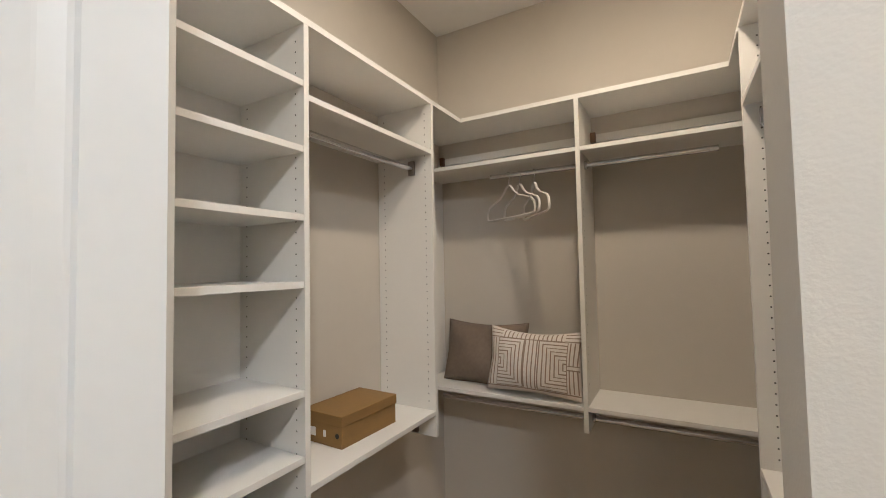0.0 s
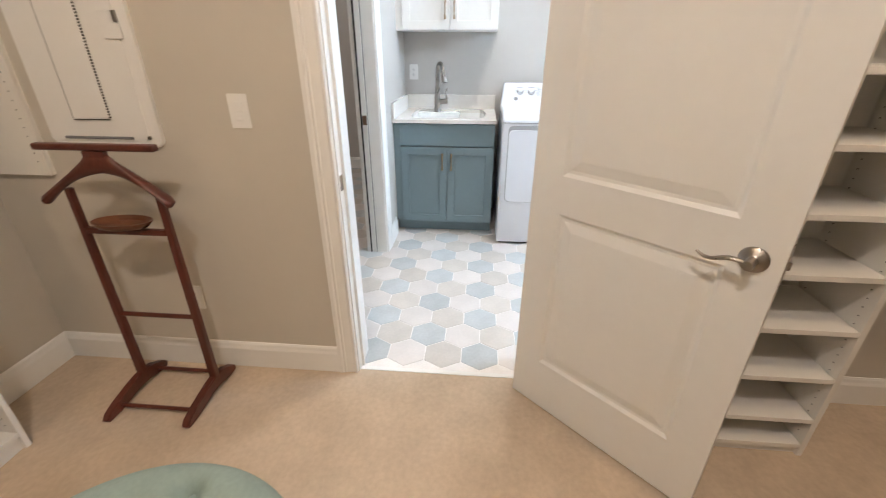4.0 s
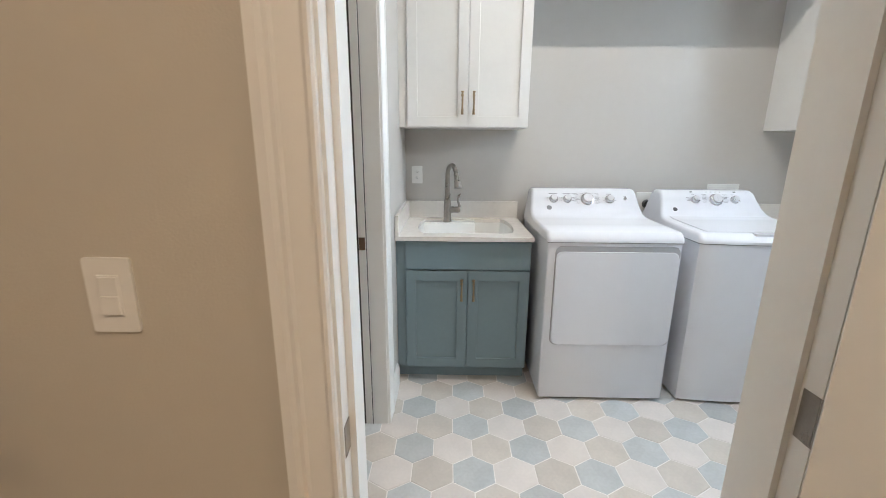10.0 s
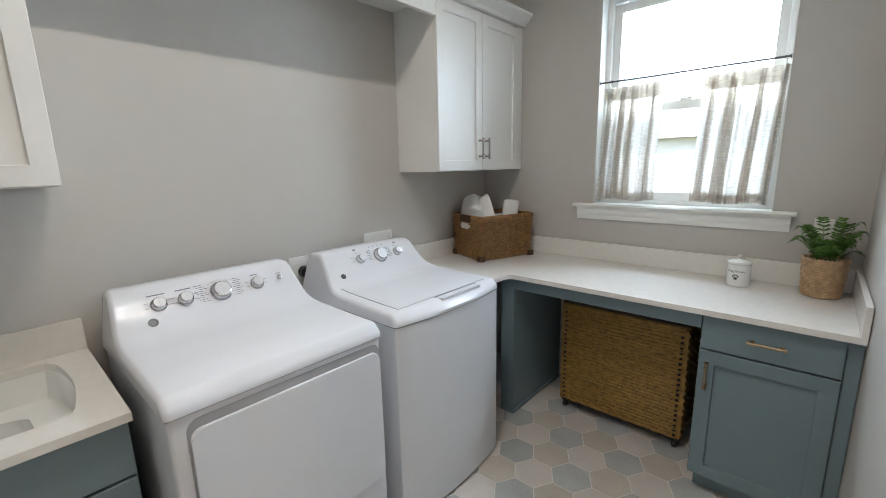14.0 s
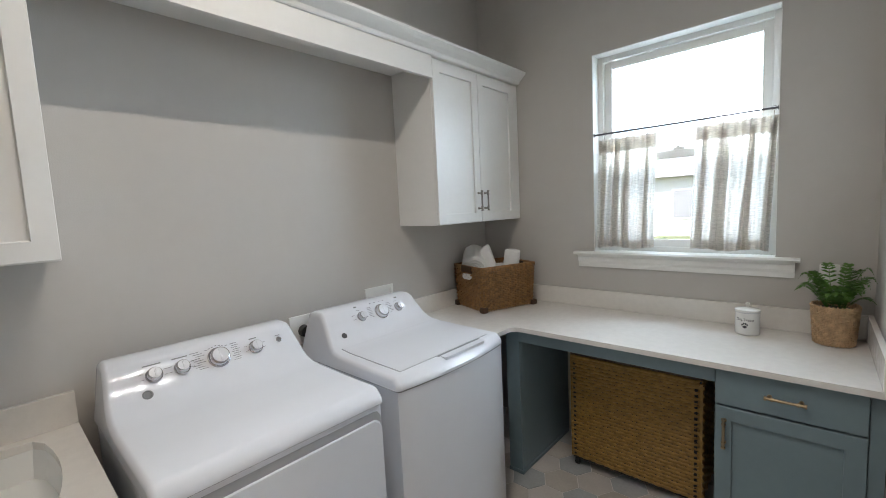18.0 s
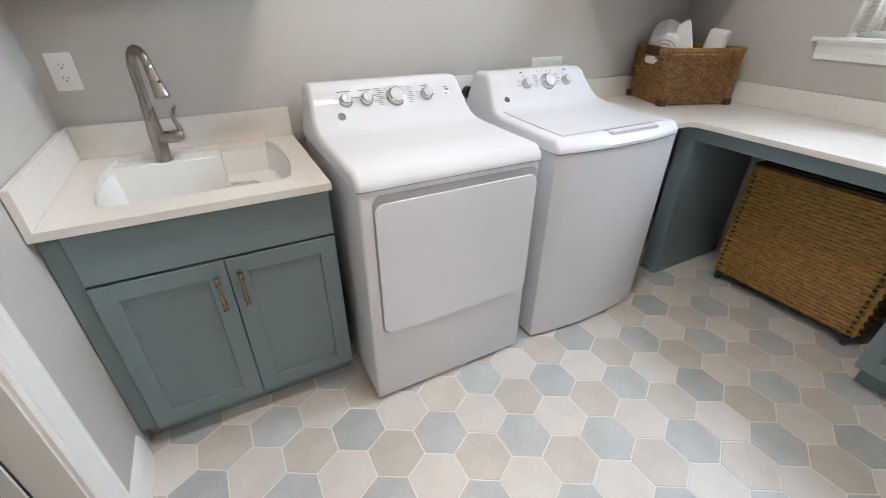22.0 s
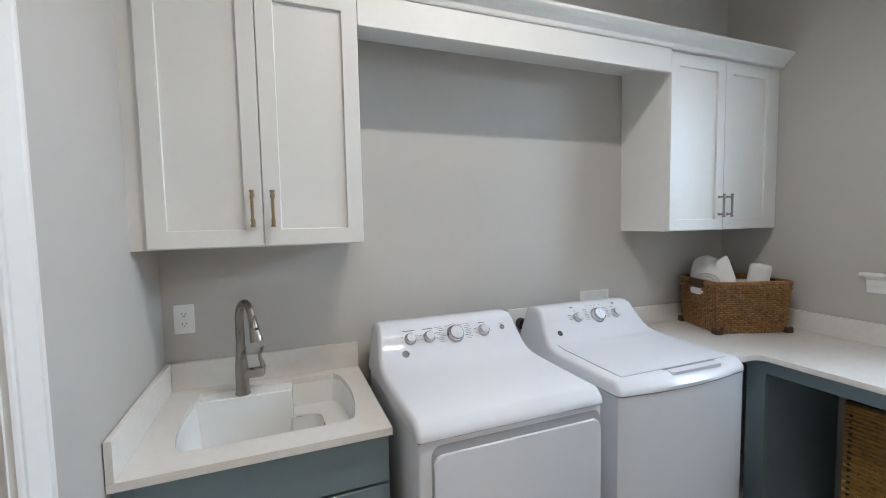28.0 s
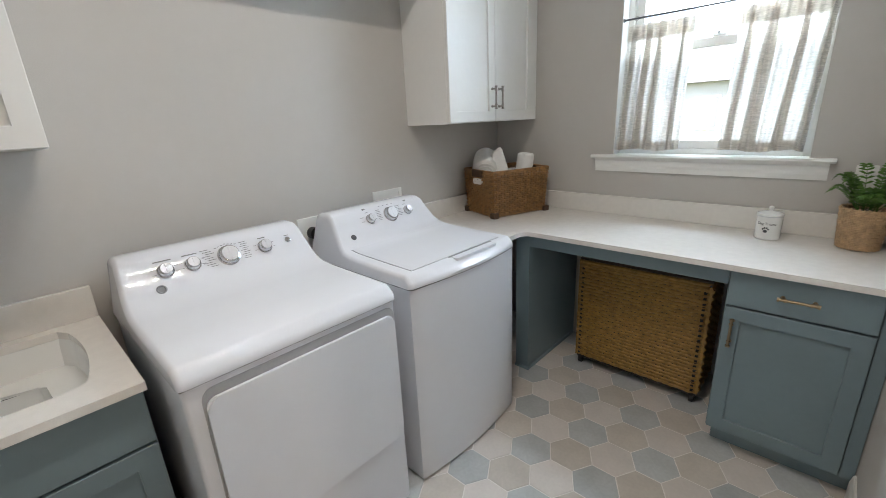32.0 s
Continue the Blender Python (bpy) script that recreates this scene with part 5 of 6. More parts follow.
bm = tube(bmesh.new(), [(HX0 - 0.006 - 0.012 * math.sin(k / 6 * math.pi), 2.95 + 0.015 * k, 0.50 - 0.30 * math.sin(k / 6 * math.pi / 2)) for k in range(7)], 0.010, 6)
part("handle", bm, PAPER, hp, "pale rope side handle", smooth=60)

# lidded jar with lettering and a paw mark
can = thing("treat_jar", Matrix.Translation((1.692, 3.09, CT)), "white ceramic lidded jar with black lettering and paw", "jar")
part("body", lathe(bmesh.new(), ((0.046, 0), (0.0495, 0.003), (0.0505, 0.012), (0.0505, 0.105), (0.049, 0.113), (0.047, 0.114)), Matrix.Translation((1.692, 3.09, CT)), 40), SINKW, can, smooth=40)
lid = part("lid", lathe(bmesh.new(), ((0.0525, 0.1145), (0.0535, 0.118), (0.052, 0.123), (0.03, 0.130), (0.008, 0.133), (0.006, 0.138), (0.0105, 0.146), (0.008, 0.155), (0.003, 0.157)), Matrix.Translation((1.692, 3.09, CT)), 40), SINKW, can, smooth=40)
part("lid_band", lathe(bmesh.new(), ((0.0512, 0.109), (0.0516, 0.110), (0.0516, 0.1125), (0.0512, 0.1135)), Matrix.Translation((1.692, 3.09, CT)), 40), KNOBF, can)


def words(text, size, material, parent, m, bend=None):
    cu = bpy.data.curves.new("words", "FONT")
    cu.body, cu.size, cu.align_x, cu.align_y, cu.extrude = text, size, "CENTER", "CENTER", 0.0004
    ob = bpy.data.objects.new("words", cu)
    scene.collection.objects.link(ob)
    dg = bpy.context.evaluated_depsgraph_get()
    me = bpy.data.meshes.new_from_object(ob.evaluated_get(dg))
    bm = bmesh.new()
    bm.from_mesh(me)
    bpy.data.objects.remove(ob)
    bpy.data.meshes.remove(me)
    if bend:
        for v in bm.verts:
            a = v.co.x / bend
            v.co = Vector((bend * math.sin(a) * (1 + v.co.z / bend), v.co.y, bend * math.cos(a) - bend + v.co.z))
    bm.transform(m)
    part("lettering", bm, material, parent)


face = math.degrees(math.atan2(1.95 - 1.692, -(0.62 - 3.09)))
mf = Matrix.Translation((1.692, 3.09, CT)) @ pose(0, 0, 0, 0, 0, face - 12) @ Matrix.Translation((0, -0.0505, 0))
words("Dog Treats", 0.0165, INK, can, mf @ Matrix.Translation((0, -0.0004, 0.078)) @ pose(0, 0, 0, 90, 0, 0), 0.0505)
bm = bmesh.new()
for x, z, a, b in ((0, 0.043, 0.0085, 0.007), (-0.0105, 0.053, 0.0034, 0.0045), (-0.004, 0.0585, 0.0034, 0.005), (0.004, 0.0585, 0.0034, 0.005), (0.0105, 0.053, 0.0034, 0.0045)):
    bmesh.ops.create_cone(bm, cap_ends=True, segments=14, radius1=1, radius2=1, depth=0.0014, matrix=mf @ Matrix.Translation((x, -0.0003 + x * x * 9, z)) @ pose(0, 0, 0, 90, 0, 0) @ Matrix.Diagonal((a, b, 1, 1)))
part("paw_mark", bm, INK, can)

# fern in a rattan pot
PX, PY = 2.005, 3.105
pl = thing("potted_fern", Matrix.Translation((PX, PY, CT)), "green fern in a pale woven rattan pot", "potted plant")


def round_ring(cx, cy, r0, r1):
    def at(u, h):
        a = 2 * math.pi * u
        r = r0 + (r1 - r0) * h
        return (cx + r * math.cos(a), cy + r * math.sin(a)), (math.cos(a), math.sin(a))
    return at


ring = round_ring(PX, PY, 0.066, 0.079)
bm = bmesh.new()
weave(bm, ring, CT + 0.004, CT + 0.178, 24, 17, 0.0035, 0.0042, 1.0, 2)
part("pot", bm, RATTAN, pl, smooth=60)
bm = bmesh.new()
for i in range(34):
    (p0, _), (p1, _) = ring(i / 34, 0), ring(i / 34, 1)
    rod(bm, (*p0, CT + 0.002), (*p1, CT + 0.182), 0.003, 6)
tagged(part("stakes", bm, RATTAN, pl), kind="stuff")
part("soil", lathe(bmesh.new(), ((0.058, 0.004), (0.070, 0.16), (0.03, 0.165)), Matrix.Translation((PX, PY, CT)), 24), DKWOOD, pl)
random.seed(11)
for k in range(28):
    az = 2 * math.pi * (k * 0.381966) + random.uniform(-0.25, 0.25)
    reach = random.uniform(0.065, 0.155) * (0.75 if math.sin(az) > 0.3 or math.cos(az) > 0.6 else 1.0)
    top = random.uniform(0.075, 0.165) * (1.25 if reach < 0.09 else 1)
    root = Vector((PX + 0.03 * math.cos(az), PY + 0.03 * math.sin(az), CT + 0.165))
    o = Vector((math.cos(az), math.sin(az), 0))
    side = Vector((-math.sin(az), math.cos(az), 0))
    spine = []
    for i in range(15):
        s = i / 14
        spine.append(root + o * reach * s ** 0.9 + Vector((0, 0, top * math.sin(s * 2.0) - 0.03 * s * s)))
    bm = tube(bmesh.new(), spine, 0.0012, 4, [0.0016 * (1 - 0.7 * i / 14) for i in range(15)])
    for i in range(2, 15):
        s = i / 14
        w = 0.029 * math.sin(math.pi * min(1, s * 0.85 + 0.16)) * (0.75 + 0.5 * reach / 0.15)
        d = (spine[i] - spine[i - 1]).normalized()
        for sg in (-1, 1):
            tip = spine[i] + side * sg * w + d * w * 0.55 + Vector((0, 0, -w * 0.25 + random.uniform(-0.003, 0.003)))
            mid = (spine[i] + tip) / 2 + Vector((0, 0, 0.002))
            h = d * 0.0052
            vs = [bm.verts.new(c) for c in (spine[i] - h * 0.5, mid - h, tip, mid + h, spine[i] + h * 0.5)]
            bm.faces.new(vs)
    part("frond", bm, FERN, pl)

# café curtains on a thin rod
def linen(name, color, through_light, open_weave):
    """Slubby linen: some light passes through the threads, some between them."""
    m = bpy.data.materials.new(name)
    m.use_nodes = True
    nt = m.node_tree
    nt.nodes.remove(nt.nodes["Principled BSDF"])
    tc, mp1, mp2 = nt.nodes.new("ShaderNodeTexCoord"), nt.nodes.new("ShaderNodeMapping"), nt.nodes.new("ShaderNodeMapping")
    mp1.inputs["Scale"].default_value, mp2.inputs["Scale"].default_value = (30, 30, 420), (600, 600, 25)
    n1, n2 = nt.nodes.new("ShaderNodeTexNoise"), nt.nodes.new("ShaderNodeTexNoise")
    for a, b in ((mp1, n1), (mp2, n2)):
        nt.links.new(tc.outputs["Object"], a.inputs[0])
        nt.links.new(a.outputs[0], b.inputs["Vector"])
        b.inputs["Scale"].default_value = 1.0
    add = nt.nodes.new("ShaderNodeMath")
    add.operation = "ADD"
    nt.links.new(n1.outputs["Fac"], add.inputs[0])
    faint = nt.nodes.new("ShaderNodeMath")
    faint.operation = "MULTIPLY"
    faint.inputs[1].default_value = 0.4
    nt.links.new(n2.outputs["Fac"], faint.inputs[0])
    nt.links.new(faint.outputs[0], add.inputs[1])
    rampc = nt.nodes.new("ShaderNodeMapRange")
    rampc.inputs["From Min"].default_value, rampc.inputs["From Max"].default_value = 0.50, 0.90
    rampc.inputs["To Min"].default_value, rampc.inputs["To Max"].default_value = 0.84, 1.10
    nt.links.new(add.outputs[0], rampc.inputs["Value"])
    colr = nt.nodes.new("ShaderNodeVectorMath")
    colr.operation = "SCALE"
    colr.inputs[0].default_value = color
    nt.links.new(rampc.outputs[0], colr.inputs["Scale"])
    dif, trl, trp = nt.nodes.new("ShaderNodeBsdfDiffuse"), nt.nodes.new("ShaderNodeBsdfTranslucent"), nt.nodes.new("ShaderNodeBsdfTransparent")
    nt.links.new(colr.outputs[0], dif.inputs["Color"])
    nt.links.new(colr.outputs[0], trl.inputs["Color"])
    m1, m2 = nt.nodes.new("ShaderNodeMixShader"), nt.nodes.new("ShaderNodeMixShader")
    m1.inputs[0].default_value = through_light
    nt.links.new(dif.outputs[0], m1.inputs[1])
    nt.links.new(trl.outputs[0], m1.inputs[2])
    hol = nt.nodes.new("ShaderNodeMapRange")
    hol.inputs["From Min"].default_value, hol.inputs["From Max"].default_value = 0.52, 0.86
    hol.inputs["To Min"].default_value, hol.inputs["To Max"].default_value = open_weave, open_weave * 0.35
    nt.links.new(add.outputs[0], hol.inputs["Value"])
    nt.links.new(hol.outputs[0], m2.inputs[0])
    nt.links.new(m1.outputs[0], m2.inputs[1])
    nt.links.new(trp.outputs[0], m2.inputs[2])
    nt.links.new(m2.outputs[0], nt.nodes["Material Output"].inputs["Surface"])
    return m


LINEN = linen("sheer_linen", (0.80, 0.77, 0.72), 0.50, 0.17)
# same linen, darkened for the window light that doubled cloth holds back
LINEN_FOLD_SHADE = linen("folded_linen_shade", (0.60, 0.53, 0.45), 0.24, 0.02)
STEELD = mat("dark_steel", (0.12, 0.12, 0.125), 0.4, metal=0.8, vary=0.05)
RZ, RY = 2.003, LN + 0.012
crod = thing("curtain_rod", Matrix.Translation((1.33, RY, RZ)), "thin dark steel curtain rod across the window", "curtain rod")
part("rod", rod(bmesh.new(), (W0 + 0.002, RY, RZ), (W1 - 0.002, RY, RZ), 0.0052, 12), STEELD, crod, smooth=40)
for x in (W0 + 0.004, W1 - 0.004):
    part("end_cap", rod(bmesh.new(), (x - 0.004, RY, RZ), (x + 0.004, RY, RZ), 0.011, 14), STEELD, crod)


def curtain(x0, x1, b0, b1, seed):
    cu = thing("cafe_curtain", Matrix.Translation(((x0 + x1) / 2, RY, RZ - 0.7)), "sheer natural linen cafe curtain with pinch pleats", "curtain", "pair of window curtains")
    rnd = random.Random(seed)
    n, rows = 110, 26
    ph = [rnd.uniform(0, 6.28) for _ in range(4)]
    folds = ((0.10, 0.04, 0.07), (0.33, 0.05, 0.08), (0.51, 0.045, 0.07), (0.85, 0.03, 0.055)) if seed == 1 else ((0.12, 0.03, 0.055), (0.36, 0.065, 0.095), (0.70, 0.04, 0.065), (0.95, 0.04, 0.05))
    pleats = [f[0] for f in folds]
    bm = bmesh.new()
    grid = []
    for j in range(rows + 1):
        v = j / rows
        row = []
        for i in range(n + 1):
            u = i / n
            x = (x0 + (x1 - x0) * u) * (1 - v) + (b0 + (b1 - b0) * u) * v
            y = 0.012 * math.sin(u * 31 + ph[0]) * (0.25 + 0.75 * v) + 0.008 * math.sin(u * 57 + ph[1] + v)
            for p in pleats:
                y -= (0.030 * math.exp(-((u - p) / 0.016) ** 2) * (1 - v) ** 0.8 + 0.012 * math.exp(-((u - p) / 0.035) ** 2) * v)
            z = RZ - 0.036 - v * (RZ - 0.036 - WZ0 - 0.028) + 0.006 * math.sin(u * 9 + ph[2]) * v
            row.append(bm.verts.new((x, RY - 0.006 + y, z)))
        grid.append(row)
    for j in range(rows):
        for i in range(n):
            bm.faces.new((grid[j][i], grid[j][i + 1], grid[j + 1][i + 1], grid[j + 1][i]))
    places = [[v.co.copy() for v in r] for r in grid]
    part("cloth", bm, LINEN, cu, smooth=180)
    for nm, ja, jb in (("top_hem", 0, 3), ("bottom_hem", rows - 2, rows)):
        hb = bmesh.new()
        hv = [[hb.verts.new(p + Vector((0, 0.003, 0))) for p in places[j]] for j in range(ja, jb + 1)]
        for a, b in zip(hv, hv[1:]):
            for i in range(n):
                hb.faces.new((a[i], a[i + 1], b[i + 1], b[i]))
        part(nm, hb, LINEN_FOLD_SHADE, cu, smooth=180)
    for p, wa, wb in folds:
        fb = bmesh.new()
        fv = []
        for j in range(1, rows + 1):
            v = j / rows
            w = (wa * 0.35 + (wa - wa * 0.35) * min(1, v * 5)) * (1 - v) + wb * v
            row = []
            for k in range(9):
                u = min(1.0, max(0.0, p + w * (k / 4 - 1) + 0.012 * math.sin(5 * v + ph[3])))
                q = places[j][int(round(u * n))]
                xx = (x0 + (x1 - x0) * u) * (1 - v) + (b0 + (b1 - b0) * u) * v
                row.append(fb.verts.new((xx, q.y + (0.004 + 0.007 * math.sin(math.pi * k / 8)), q.z)))
            fv.append(row)
        for a, b in zip(fv, fv[1:]):
            for k in range(8):
                fb.faces.new((a[k], a[k + 1], b[k + 1], b[k]))
        part("pleat", fb, LINEN_FOLD_SHADE, cu, smooth=180)
        x = x0 + (x1 - x0) * p
        bm2 = bmesh.new()
        tube(bm2, [(x + 0.011 * math.cos(a * 0.7), RY, RZ + 0.011 * math.sin(a * 0.7)) for a in range(10)], 0.0014, 6)
        rod(bm2, (x, RY - 0.004, RZ - 0.011), (x, RY - 0.012, RZ - 0.044), 0.0018, 6)
        part("ring_clip", bm2, NICKEL, cu)
    return cu


curtain(0.905, 1.235, 0.872, 1.215, 1)
curtain(1.432, 1.782, 1.405, 1.755, 2)

# ---- framed print on the laundry's east wall ----
pic = thing("framed_print", Matrix.Translation((LE, 1.61, 1.58)), "botanical print of slate flowers in a brushed silver frame", "picture")
PA, PB, PC, PD = 1.342, 1.895, 1.247, 1.920
fx0 = LE - 0.024
bm = bmesh.new()
prof = ((0.0, LE), (0.0, fx0 + 0.005), (0.004, fx0), (0.010, fx0 + 0.001), (0.019, fx0 + 0.007), (0.023, fx0 + 0.010), (0.023, LE))
rings = [[bm.verts.new((x, a, b)) for a, b in ((PA + o, PC + o), (PB - o, PC + o), (PB - o, PD - o), (PA + o, PD - o))] for o, x in prof]
for a, b in zip(rings[1:], rings[2:]):
    for k in range(4):
        bm.faces.new((a[k], a[(k + 1) % 4], b[(k + 1) % 4], b[k]))
part("frame", bm, FRAMEM, pic, "brushed silver moulding")
bm = boxes((fx0 + 0.0052, LE, PA - 0.001, PA + 0.001, PC, PD), (fx0 + 0.0052, LE, PB - 0.001, PB + 0.001, PC, PD), (fx0 + 0.0052, LE, PA, PB, PC - 0.001, PC + 0.001), (fx0 + 0.0052, LE, PA, PB, PD - 0.001, PD + 0.001))
part("frame_side", bm, BLACKP, pic, "black frame sides")
ARTINK = mat("slate_print", (0.10, 0.11, 0.14), 0.7, vary=0.35, scale=30)
ARTLEAF = mat("olive_grey_print", (0.11, 0.115, 0.10), 0.7, vary=0.3, scale=30)
SHEET = mat("print_paper", (0.78, 0.78, 0.78), 0.8, vary=0.02, scale=6)
part("paper", one(LE - 0.008, LE - 0.002, PA + 0.020, PB - 0.020, PC + 0.020, PD - 0.020), SHEET, pic)
random.seed(21)
blooms, leaves = bmesh.new(), bmesh.new()
ax = LE - 0.0084


def petal(bm, y, z, ang, length, width):
    """One brushed petal or leaf, flat on the paper."""
    c, s = math.cos(ang), math.sin(ang)
    half = [(t / 8, 0.5 * math.sin(math.pi * (t / 8) ** 0.8)) for t in range(9)]
    ring = half + [(t, -w) for t, w in half[-2:0:-1]]
    bm.faces.new([bm.verts.new((ax, y + length * t * c - width * w * s, z + length * t * s + width * w * c)) for t, w in ring])


# each stem: foot, lean, height, and whether it ends in a bloom
for y0, lean, hi, bloom in ((1.655, 0.030, 0.39, True), (1.625, 0.010, 0.22, False), (1.605, -0.050, 0.45, True), (1.590, -0.045, 0.27, True), (1.575, -0.030, 0.17, False), (1.640, 0.045, 0.26, True)):
    prev = None
    for i in range(13):
        t = i / 12
        y, z = y0 + lean * t * t * 2, 1.335 + hi * t
        if prev:
            py, pz = prev
            leaves.faces.new([leaves.verts.new((ax + 0.0001, a, b)) for a, b in ((py - 0.0016, pz), (y - 0.0016, z), (y + 0.0016, z), (py + 0.0016, pz))])
        prev = (y, z)
        if 4 < i < 12 and random.random() < 0.85:
            petal(leaves, y, z, math.pi / 2 - random.choice((-1, 1)) * random.uniform(0.35, 0.9), random.uniform(0.055, 0.095), random.uniform(0.022, 0.034))
    for f in range(11 if bloom else 3):
        petal(blooms if bloom else leaves, y + random.uniform(-0.016, 0.016), z - 0.02 + random.uniform(-0.02, 0.04), random.uniform(0.2, 2.9), random.uniform(0.03, 0.052), 0.030)
tagged(part("printed_leaves", leaves, ARTLEAF, pic), kind="stuff")
tagged(part("printed_blooms", blooms, ARTINK, pic), kind="stuff")
part("glazing", one(LE - 0.0125, LE - 0.0105, PA + 0.0235, PB - 0.0235, PC + 0.0235, PD - 0.0235), GLASS, pic).visible_shadow = False

# ---- closet things ----
ep = thing("electrical_panel", Matrix.Translation((CW, -0.748, 1.475)), "white electrical breaker panel cover on the wall", "electrical panel")
Y0, Y1, Z0, Z1 = -0.957, -0.518, 1.042, 1.890
bm = prism(bmesh.new(), rrect(Y0, Y1, Z0, Z1, 0.03), "x", CW, CW + 0.016)
bmesh.ops.bevel(bm, geom=[e for e in bm.edges if all(v.co.x > CW + 0.015 for v in e.verts)], offset=0.006, segments=3, affect="EDGES")
part("cover", bm, PLASTIC, ep, smooth=50)
bm = prism(bmesh.new(), rrect(Y0 + 0.03, Y1 - 0.045, Z0 + 0.025, Z1 - 0.025, 0.02), "x", CW + 0.0162, CW + 0.019)
part("raised_field", bm, PLASTIC, ep)
part("panel_door", prism(bmesh.new(), rrect(-0.834, -0.690, 1.146, 1.751, 0.004, 2), "x", CW + 0.0192, CW + 0.0225), PLASTIC, ep)
bm = bmesh.new()
z = 1.148
while z < 1.748:
    box(bm, CW + 0.0225, CW + 0.0232, -0.693, -0.685, z, z + 0.0055)
    z += 0.0095
y = -0.831
while y < -0.696:
    box(bm, CW + 0.0225, CW + 0.0232, y, y + 0.0055, 1.748, 1.756)
    y += 0.0095
box(bm, CW + 0.0225, CW + 0.0232, -0.834, -0.690, 1.1405, 1.1435)
box(bm, CW + 0.0225, CW + 0.0230, -0.8355, -0.834, 1.146, 1.751)
tagged(part("vent_slots", bm, HOLE, ep), kind="stuff")
part("latch", boxes((CW + 0.019, CW + 0.026, -0.612, -0.546, 1.405, 1.49), bevel=0.003), PLASTIC, ep)
part("latch_tab", boxes((CW + 0.024, CW + 0.031, -0.560, -0.546, 1.455, 1.49), bevel=0.002), NICKEL, ep)
for zz in (Z0 + 0.03, Z1 - 0.038):
    part("rib", boxes((CW + 0.019, CW + 0.0225, Y0 + 0.06, Y1 - 0.105, zz, zz + 0.010), bevel=0.002), GREYINK, ep)
    part("screw", rod(bmesh.new(), (CW + 0.014, Y1 - 0.045, zz + 0.006), (CW + 0.0205, Y1 - 0.045, zz + 0.006), 0.007, 12), NICKEL, ep)

# wooden valet stand
vx = 2.462
vs = thing("valet_stand", Matrix.Translation((vx, -0.64, 0)), "dark mahogany valet stand with coat hanger and dish", "valet stand")
for y in (-0.813, -0.473):
    bm = bmesh.new()
    rr = []
    for z, a, b in ((0.045, 0.015, 0.016), (0.35, 0.014, 0.0145), (0.70, 0.0125, 0.013), (0.925, 0.011, 0.012)):
        rr.append([bm.verts.new((vx + sx * a, y + sy * b, z)) for sx, sy in ((-1, -1), (1, -1), (1, 1), (-1, 1))])
    for a, b in zip(rr, rr[1:]):
        for k in range(4):
            bm.faces.new((a[k], a[(k + 1) % 4], b[(k + 1) % 4], b[k]))
    bm.faces.new(rr[0][::-1])
    bm.faces.new(rr[-1])
    bmesh.ops.bevel(bm, geom=bm.edges[:], offset=0.003, segments=2, affect="EDGES")
    part("post", bm, MAHOG, vs, smooth=40)
    foot = [(2.340, 0.004), (2.385, 0.004), (2.41, 0.018), (2.46, 0.026), (2.52, 0.026), (2.59, 0.018), (2.63, 0.004), (2.684, 0.004), (2.692, 0.016), (2.675, 0.038), (2.62, 0.052), (2.53, 0.066), (2.49, 0.082), (2.435, 0.082), (2.40, 0.062), (2.355, 0.046), (2.334, 0.026)]
    bm = prism(bmesh.new(), foot, "y", y - 0.016, y + 0.016)
    bmesh.ops.bevel(bm, geom=[e for e in bm.edges if abs(e.verts[0].co.y - e.verts[1].co.y) < 1e-5], offset=0.005, segments=2, affect="EDGES")
    part("foot", bm, MAHOG, vs, smooth=40)
for x, z, r in ((2.395, 0.035, 0.009), (2.615, 0.030, 0.009), (vx, 0.385, 0.010)):
    part("stretcher", rod(bmesh.new(), (x, -0.80, z), (x, -0.486, z), r, 10), MAHOG, vs, smooth=40)
part("dish_rail", boxes((vx - 0.010, vx + 0.014, -0.80, -0.486, 0.752, 0.774), bevel=0.003), MAHOG, vs)
bm = lathe(bmesh.new(), ((0.55, 0.0), (0.85, 0.006), (1.0, 0.024), (1.0, 0.028), (0.94, 0.026), (0.8, 0.012), (0.2, 0.008)), Matrix.Translation((vx + 0.012, -0.640, 0.782)) @ Matrix.Diagonal((0.060, 0.112, 1, 1)), 36)
part("dish", bm, WALNUT, vs, "oval turned walnut dish", smooth=50)
for dy in (-0.05, 0.05):
    part("dish_post", rod(bmesh.new(), (vx + 0.004, -0.645 + dy, 0.765), (vx + 0.006, -0.645 + dy, 0.786), 0.008, 10), MAHOG, vs)
# hanger: a bowed yoke, its ends thick and rounded
bm = bmesh.new()
yc = -0.652
cross = []
for k in range(33):
    u = -1 + k / 16
    a = abs(u)
    y = yc + 0.247 * u
    top = 1.045 - 0.013 * a - 0.132 * max(0, a - 0.18) ** 0.95 / 0.82 ** 0.95
    low = 0.985 - 0.03 * a - 0.10 * a ** 2.2 if a < 0.97 else top - 0.02
    if a < 0.2:
        top = 1.047
    x = vx + 0.008 + 0.018 * a * a
    w = 0.013 + 0.015 * a ** 1.5
    if a > 0.93:
        s = math.sqrt(max(0.05, 1 - ((a - 0.93) / 0.075) ** 2))
        w, c = w * s, (top + low) / 2
        top, low = c + (top - c) * s, c + (low - c) * s
    c, h = (top + low) / 2, (top - low) / 2
    cross.append([bm.verts.new((x + w * math.cos(q * math.pi / 4), y, c + h * math.sin(q * math.pi / 4))) for q in range(8)])
for a, b in zip(cross, cross[1:]):
    for q in range(8):
        bm.faces.new((a[q], a[(q + 1) % 8], b[(q + 1) % 8], b[q]))
